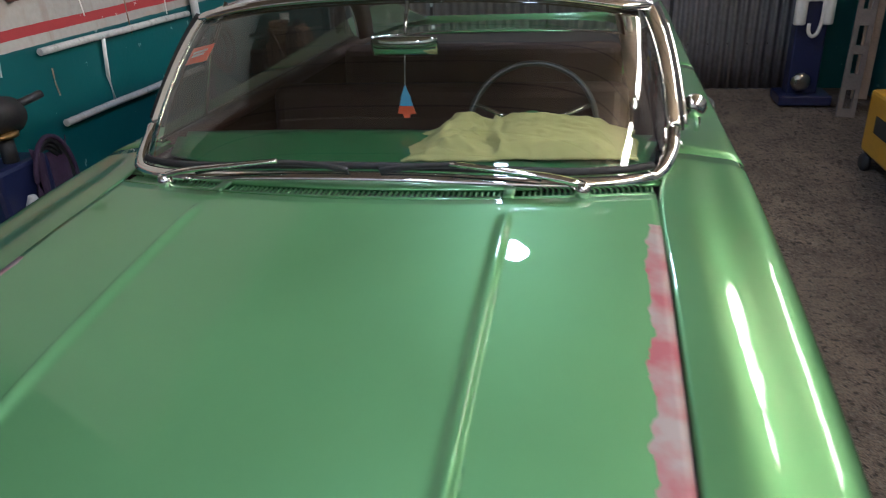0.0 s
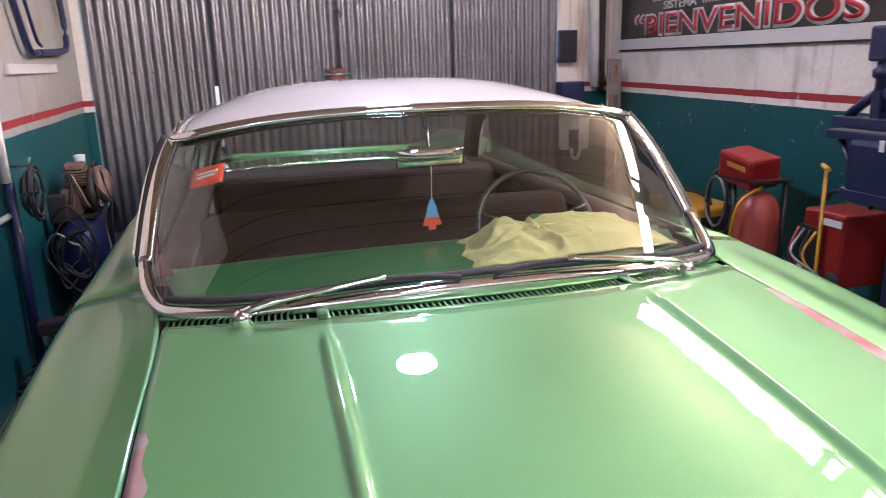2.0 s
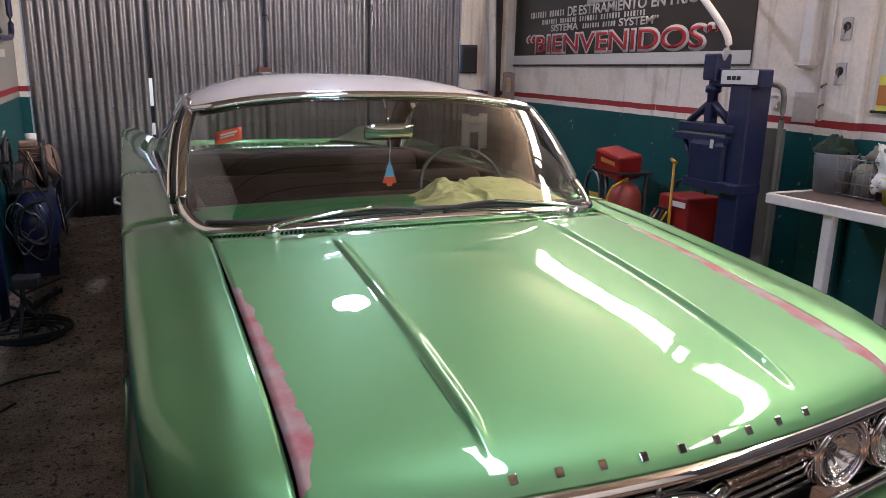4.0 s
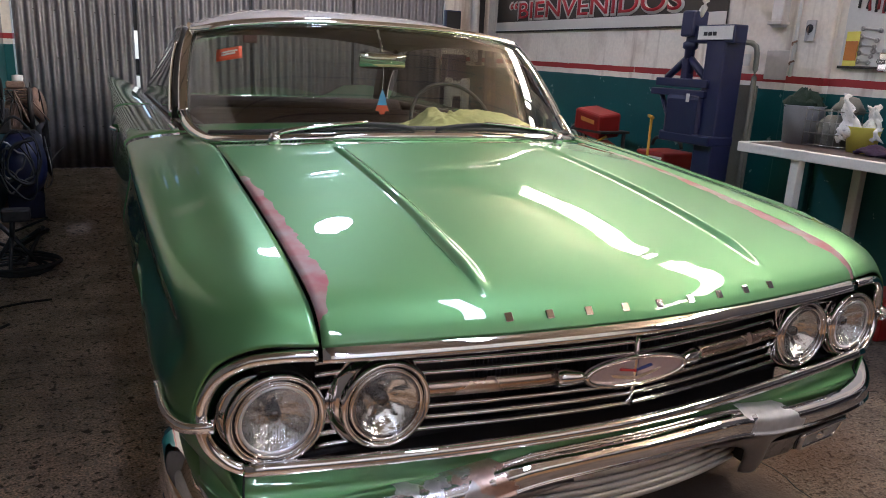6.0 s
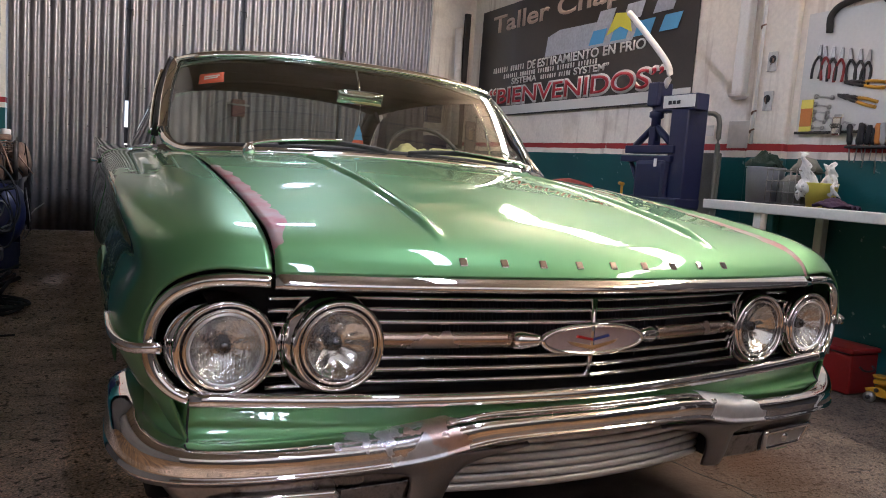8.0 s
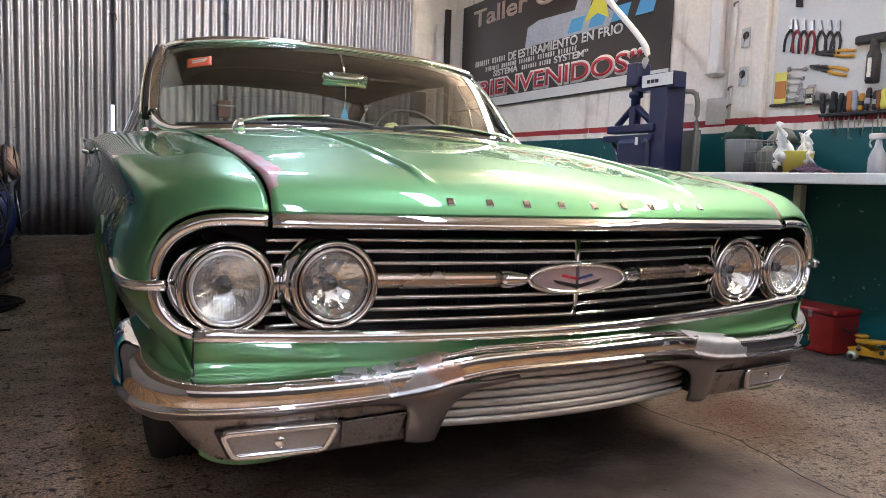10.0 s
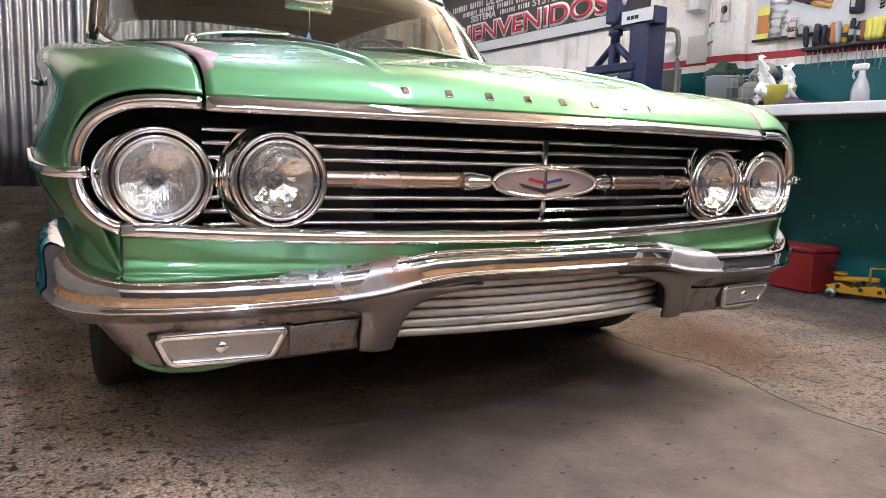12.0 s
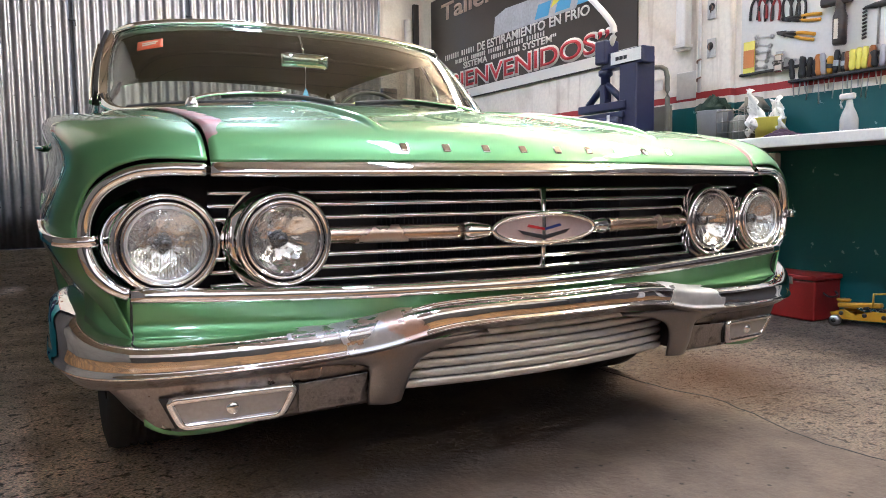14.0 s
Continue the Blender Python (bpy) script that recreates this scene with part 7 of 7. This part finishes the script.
for k in range(6):
    r = 0.055 + 0.012 * k
    part("loop", tube([(0.012 * k - 0.02 * (k % 2), r * math.cos(a) + 0.012 * (k % 3), -0.02 + r * (1.1 + 0.1 * (k % 2)) * math.sin(a)) for a in [2 * math.pi * i / 30 for i in range(30)]], 0.009, 6, True), rubber, coil)
part("hook", tube([(-0.08, 0, 0.12), (0.03, 0, 0.12), (0.04, 0, 0.16)], 0.008), steel, coil)
hang = thing("bent_tube_hanger", "dark blue bent tube frame hung on the wall", "frame", (LEFT + 0.05, -0.16, 0))
part("bent_tube", tube(curve_through([(0, 3.95, 2.45), (0.0, 4.25, 1.95), (0, 4.40, 1.70), (0, 4.47, 1.655), (0, 4.6, 1.655)], 30), 0.020), blue_paint, hang)
part("bent_tube", tube(curve_through([(0, 4.6, 1.655), (0, 5.2, 1.675), (0, 5.33, 1.70), (0, 5.36, 1.80), (0, 5.30, 2.10), (0, 5.1, 2.6)], 30), 0.020), blue_paint, hang)
part("inner_tube", tube(curve_through([(0.03, 4.05, 2.45), (0.03, 4.36, 1.95), (0.03, 4.50, 1.72), (0.03, 4.58, 1.69)], 24), 0.010), blue_paint, hang)
solo("wall_recess_frame", box((LEFT + 0.012, 4.45, 1.565), (0.022, 1.0, 0.055), 0.004), plain_wall, "plaster ledge on the wall", "ledge", kind="structure")
for y, z in ((3.15, 1.37), (2.2, 1.44)):
    solo("rust_bracket", box((LEFT + 0.015, y, z), (0.03, 0.05, 0.10), 0.006), material("rusty_iron", (0.16, 0.06, 0.035), 0.8, 0.3, 0, 0.3), "rusty iron bracket on the wall", "bracket", "wall brackets")

# dark machine near the camera's start
brass_ring = material("dull_brass", (0.30, 0.17, 0.05), 0.4, 0.8)
mach = thing("grinder_stand", "dark blue wall stand with a dark grinder and hose loops", "grinder", (-1.60, 1.86, 0.0))
part("stand", box((-0.03, -0.02, 0.58), (0.16, 0.28, 0.52), 0.02), blue_paint, mach)
part("hanging_rag", grid(lambda u, v: (0.055 + 0.02 * math.sin(9 * u + 2 * v), 0.02 + 0.20 * u, 0.88 - 0.40 * v - 0.05 * math.sin(3.1 * u)), 14, 12, 0.004), purple_cloth, mach)
part("grinder_body", lathe([(0, -0.12), (0.05, -0.12), (0.07, -0.09), (0.07, 0.09), (0.05, 0.13), (0, 0.13)], 20, pose(0.0, -0.03, 1.02, 80, 0, 12)), dark_steel, mach)
part("orange_cover", lathe([(0.0, 0.0), (0.060, 0.0), (0.062, 0.014), (0.045, 0.022), (0, 0.022)], 20, pose(0.0, -0.03, 0.94)), brass_ring, mach)
part("neck", tube([(0, -0.02, 0.82), (0, -0.02, 0.95)], 0.03), black_metal, mach)
part("side_knob", tube([(0.02, 0.06, 1.04), (0.05, 0.17, 1.06)], 0.016), black_metal, mach)
for k in range(4):
    r = 0.12 + 0.014 * k
    part("hose_loop", tube([(0.05 + 0.010 * k, 0.10 + r * 0.7 * math.cos(a), 0.72 + r * 1.15 * math.sin(a)) for a in [2 * math.pi * i / 30 for i in range(30)]], 0.010, 6, True), purple_cloth if k == 3 else black_metal, mach)
part("canister", lathe([(0, 0), (0.025, 0), (0.03, 0.08), (0.014, 0.12), (0, 0.12)], 20, pose(0.08, -0.06, 0.60)), grimy_white, mach)
for k, (y, z0, z1) in enumerate(((2.05, 1.12, 1.33), (2.33, 0.98, 1.10), (2.62, 1.28, 1.50), (2.95, 1.15, 1.36), (3.3, 1.20, 1.45))):
    r = random.Random(70 + k)
    solo("paint_drip", tube(curve_through([(LEFT + 0.001, y, z1), (LEFT + 0.001, y + r.uniform(-0.01, 0.01), (z0 + z1) / 2), (LEFT + 0.001, y + r.uniform(-0.02, 0.02), z0)], 12), 0.004, 6), white_enamel if k % 2 == 0 else cast_metal, "dried paint run on the wall", "paint run", "paint runs", "structure")
cable = solo("floor_cable", tube(curve_through([(-1.36, 2.82, 0.006), (-1.48, 2.80, 0.006), (-1.60, 2.74, 0.006), (-1.69, 2.60, 0.006), (-1.70, 2.46, 0.006), (-1.66, 2.41, 0.006), (-1.58, 2.42, 0.006), (-1.52, 2.50, 0.006)], 60), 0.006, 6), rubber, "black cable lying in loops on the concrete floor", "cable")
reel = thing("hose_stand", "small dark iron stand with looped hose on the floor", "hose stand", (-1.56, 3.35, floor_z(3.35)))
for k in range(5):
    r = 0.15 + 0.014 * k
    part("floor_loop", tube([(r * 1.1 * math.cos(q) + 0.02 * (k % 2), r * math.sin(q) + 0.015 * k, 0.010 + 0.007 * k + 0.008 * math.sin(2 * q + k)) for q in [2 * math.pi * i / 36 for i in range(36)]], 0.008, 6, True), rubber, reel)
for q in range(3):
    t = 2.1 * q + 0.4
    part("leg", tube([(0.14 * math.cos(t), 0.14 * math.sin(t), 0.0), (0, 0, 0.20)], 0.010, 6), dark_steel, reel)
part("post", tube([(0, 0, 0.18), (0.01, 0, 0.30)], 0.014, 8), dark_steel, reel)
part("head", box((0.03, 0, 0.32), (0.14, 0.09, 0.07), 0.012), dark_steel, reel)
bits = thing("metal_clutter", "tangle of dark iron bars and rods on the floor", "scrap iron", (-1.58, 3.62, floor_z(3.5)))
for k in range(9):
    r = random.Random(30 + k)
    a, b = (r.uniform(-0.2, 0.2), r.uniform(-0.4, 0.4), r.uniform(0.015, 0.05)), (r.uniform(-0.2, 0.2), r.uniform(-0.4, 0.4), r.uniform(0.015, 0.20))
    part("rod", tube([a, b], r.uniform(0.008, 0.014), 6), dark_steel, bits)

# ---- loose things in the car ----
def towel(u, v):
    """A folded cloth thrown down: a loose crumpled part and a flat folded part with soft ridges."""
    edge = 0.018 * noise.noise(V3((u * 5, v * 3, 7.0))) + 0.008 * noise.noise(V3((u * 17, v * 9, 2.0)))
    x = 0.050 + 0.66 * u + edge
    y = 1.47 + 0.25 * v + 0.06 * u * u + edge * 0.8
    flat = 1 / (1 + math.exp(-(u - 0.40 - 0.06 * math.sin(4 * v)) * 34))
    hump = 0.050 * math.exp(-((u - 0.22) / 0.14) ** 2) * (0.35 + 0.65 * v) + 0.062 * flat * (0.45 + 0.55 * v) * (1 - 0.85 * max(0.0, (u - 0.55) / 0.45) ** 1.5)
    crease = abs(noise.noise(V3((u * 6 + 3 * v, v * 4 - u, 3.0)))) * 0.055 * (1 - 0.8 * flat) + abs(noise.noise(V3((u * 15, v * 9 + 5 * u, 9.0)))) * 0.020 * (1 - 0.55 * flat)
    crease += 0.016 * math.exp(-((u - 0.44 + 0.10 * v) / 0.018) ** 2) + 0.010 * math.exp(-((v - 0.30 - 0.4 * u) / 0.05) ** 2) * (1 - flat)
    rim = min(1.0, 6 * min(u, 1 - u, v + 0.03, 1.03 - v))
    return (x, y, 0.990 + 0.012 * v + rim * (0.012 + hump) + crease * rim + 0.002 * noise.noise(V3((x * 60, y * 60, 4.0))))


solo("towel", grid(towel, 100, 56, 0.006), cloth_yellow, "crumpled yellow towel lying on the dashboard", "towel")
fresh = thing("air_freshener", "cardboard tree air freshener in flag colours hung from the mirror", "air freshener", (0.003, 1.752, 1.043))
part("crown", plate([(-0.022, 0, 0.038), (0.022, 0, 0.038), (0.014, 0, 0.062), (0.017, 0, 0.062), (0.0, 0, 0.105), (-0.017, 0, 0.062), (-0.014, 0, 0.062)], 0.003, (0, 1, 0)), banner_blue, fresh)
part("skirt", plate([(-0.010, 0, 0.0), (0.010, 0, 0.0), (0.012, 0, 0.012), (0.030, 0, 0.014), (0.022, 0, 0.0375), (-0.022, 0, 0.0375), (-0.030, 0, 0.014), (-0.012, 0, 0.012)], 0.003, (0, 1, 0)), orange_sticker, fresh)
part("string", tube([(0, 0.0015, 0.103), (0.003, 0.004, 0.16), (0.004, 0.012, 0.200)], 0.0012, 5), white_enamel, fresh)
stk = thing("windscreen_sticker", "orange sticker with unreadable white print inside the windscreen", "sticker", (0, 0, 0))


def patch(s0, s1, v0, v1, off, mat, name):
    part(name, grid(lambda u, v: shield(s0 + (s1 - s0) * u, v0 + (v1 - v0) * v + 0.022 * u, off), 6, 4, 0.001), mat, stk)


patch(-0.885, -0.770, 0.565, 0.690, -0.004, orange_sticker, "sticker_sheet")
patch(-0.862, -0.800, 0.612, 0.628, -0.0015, banner_white, "print_bar")
patch(-0.862, -0.790, 0.638, 0.654, -0.0015, banner_white, "print_bar")
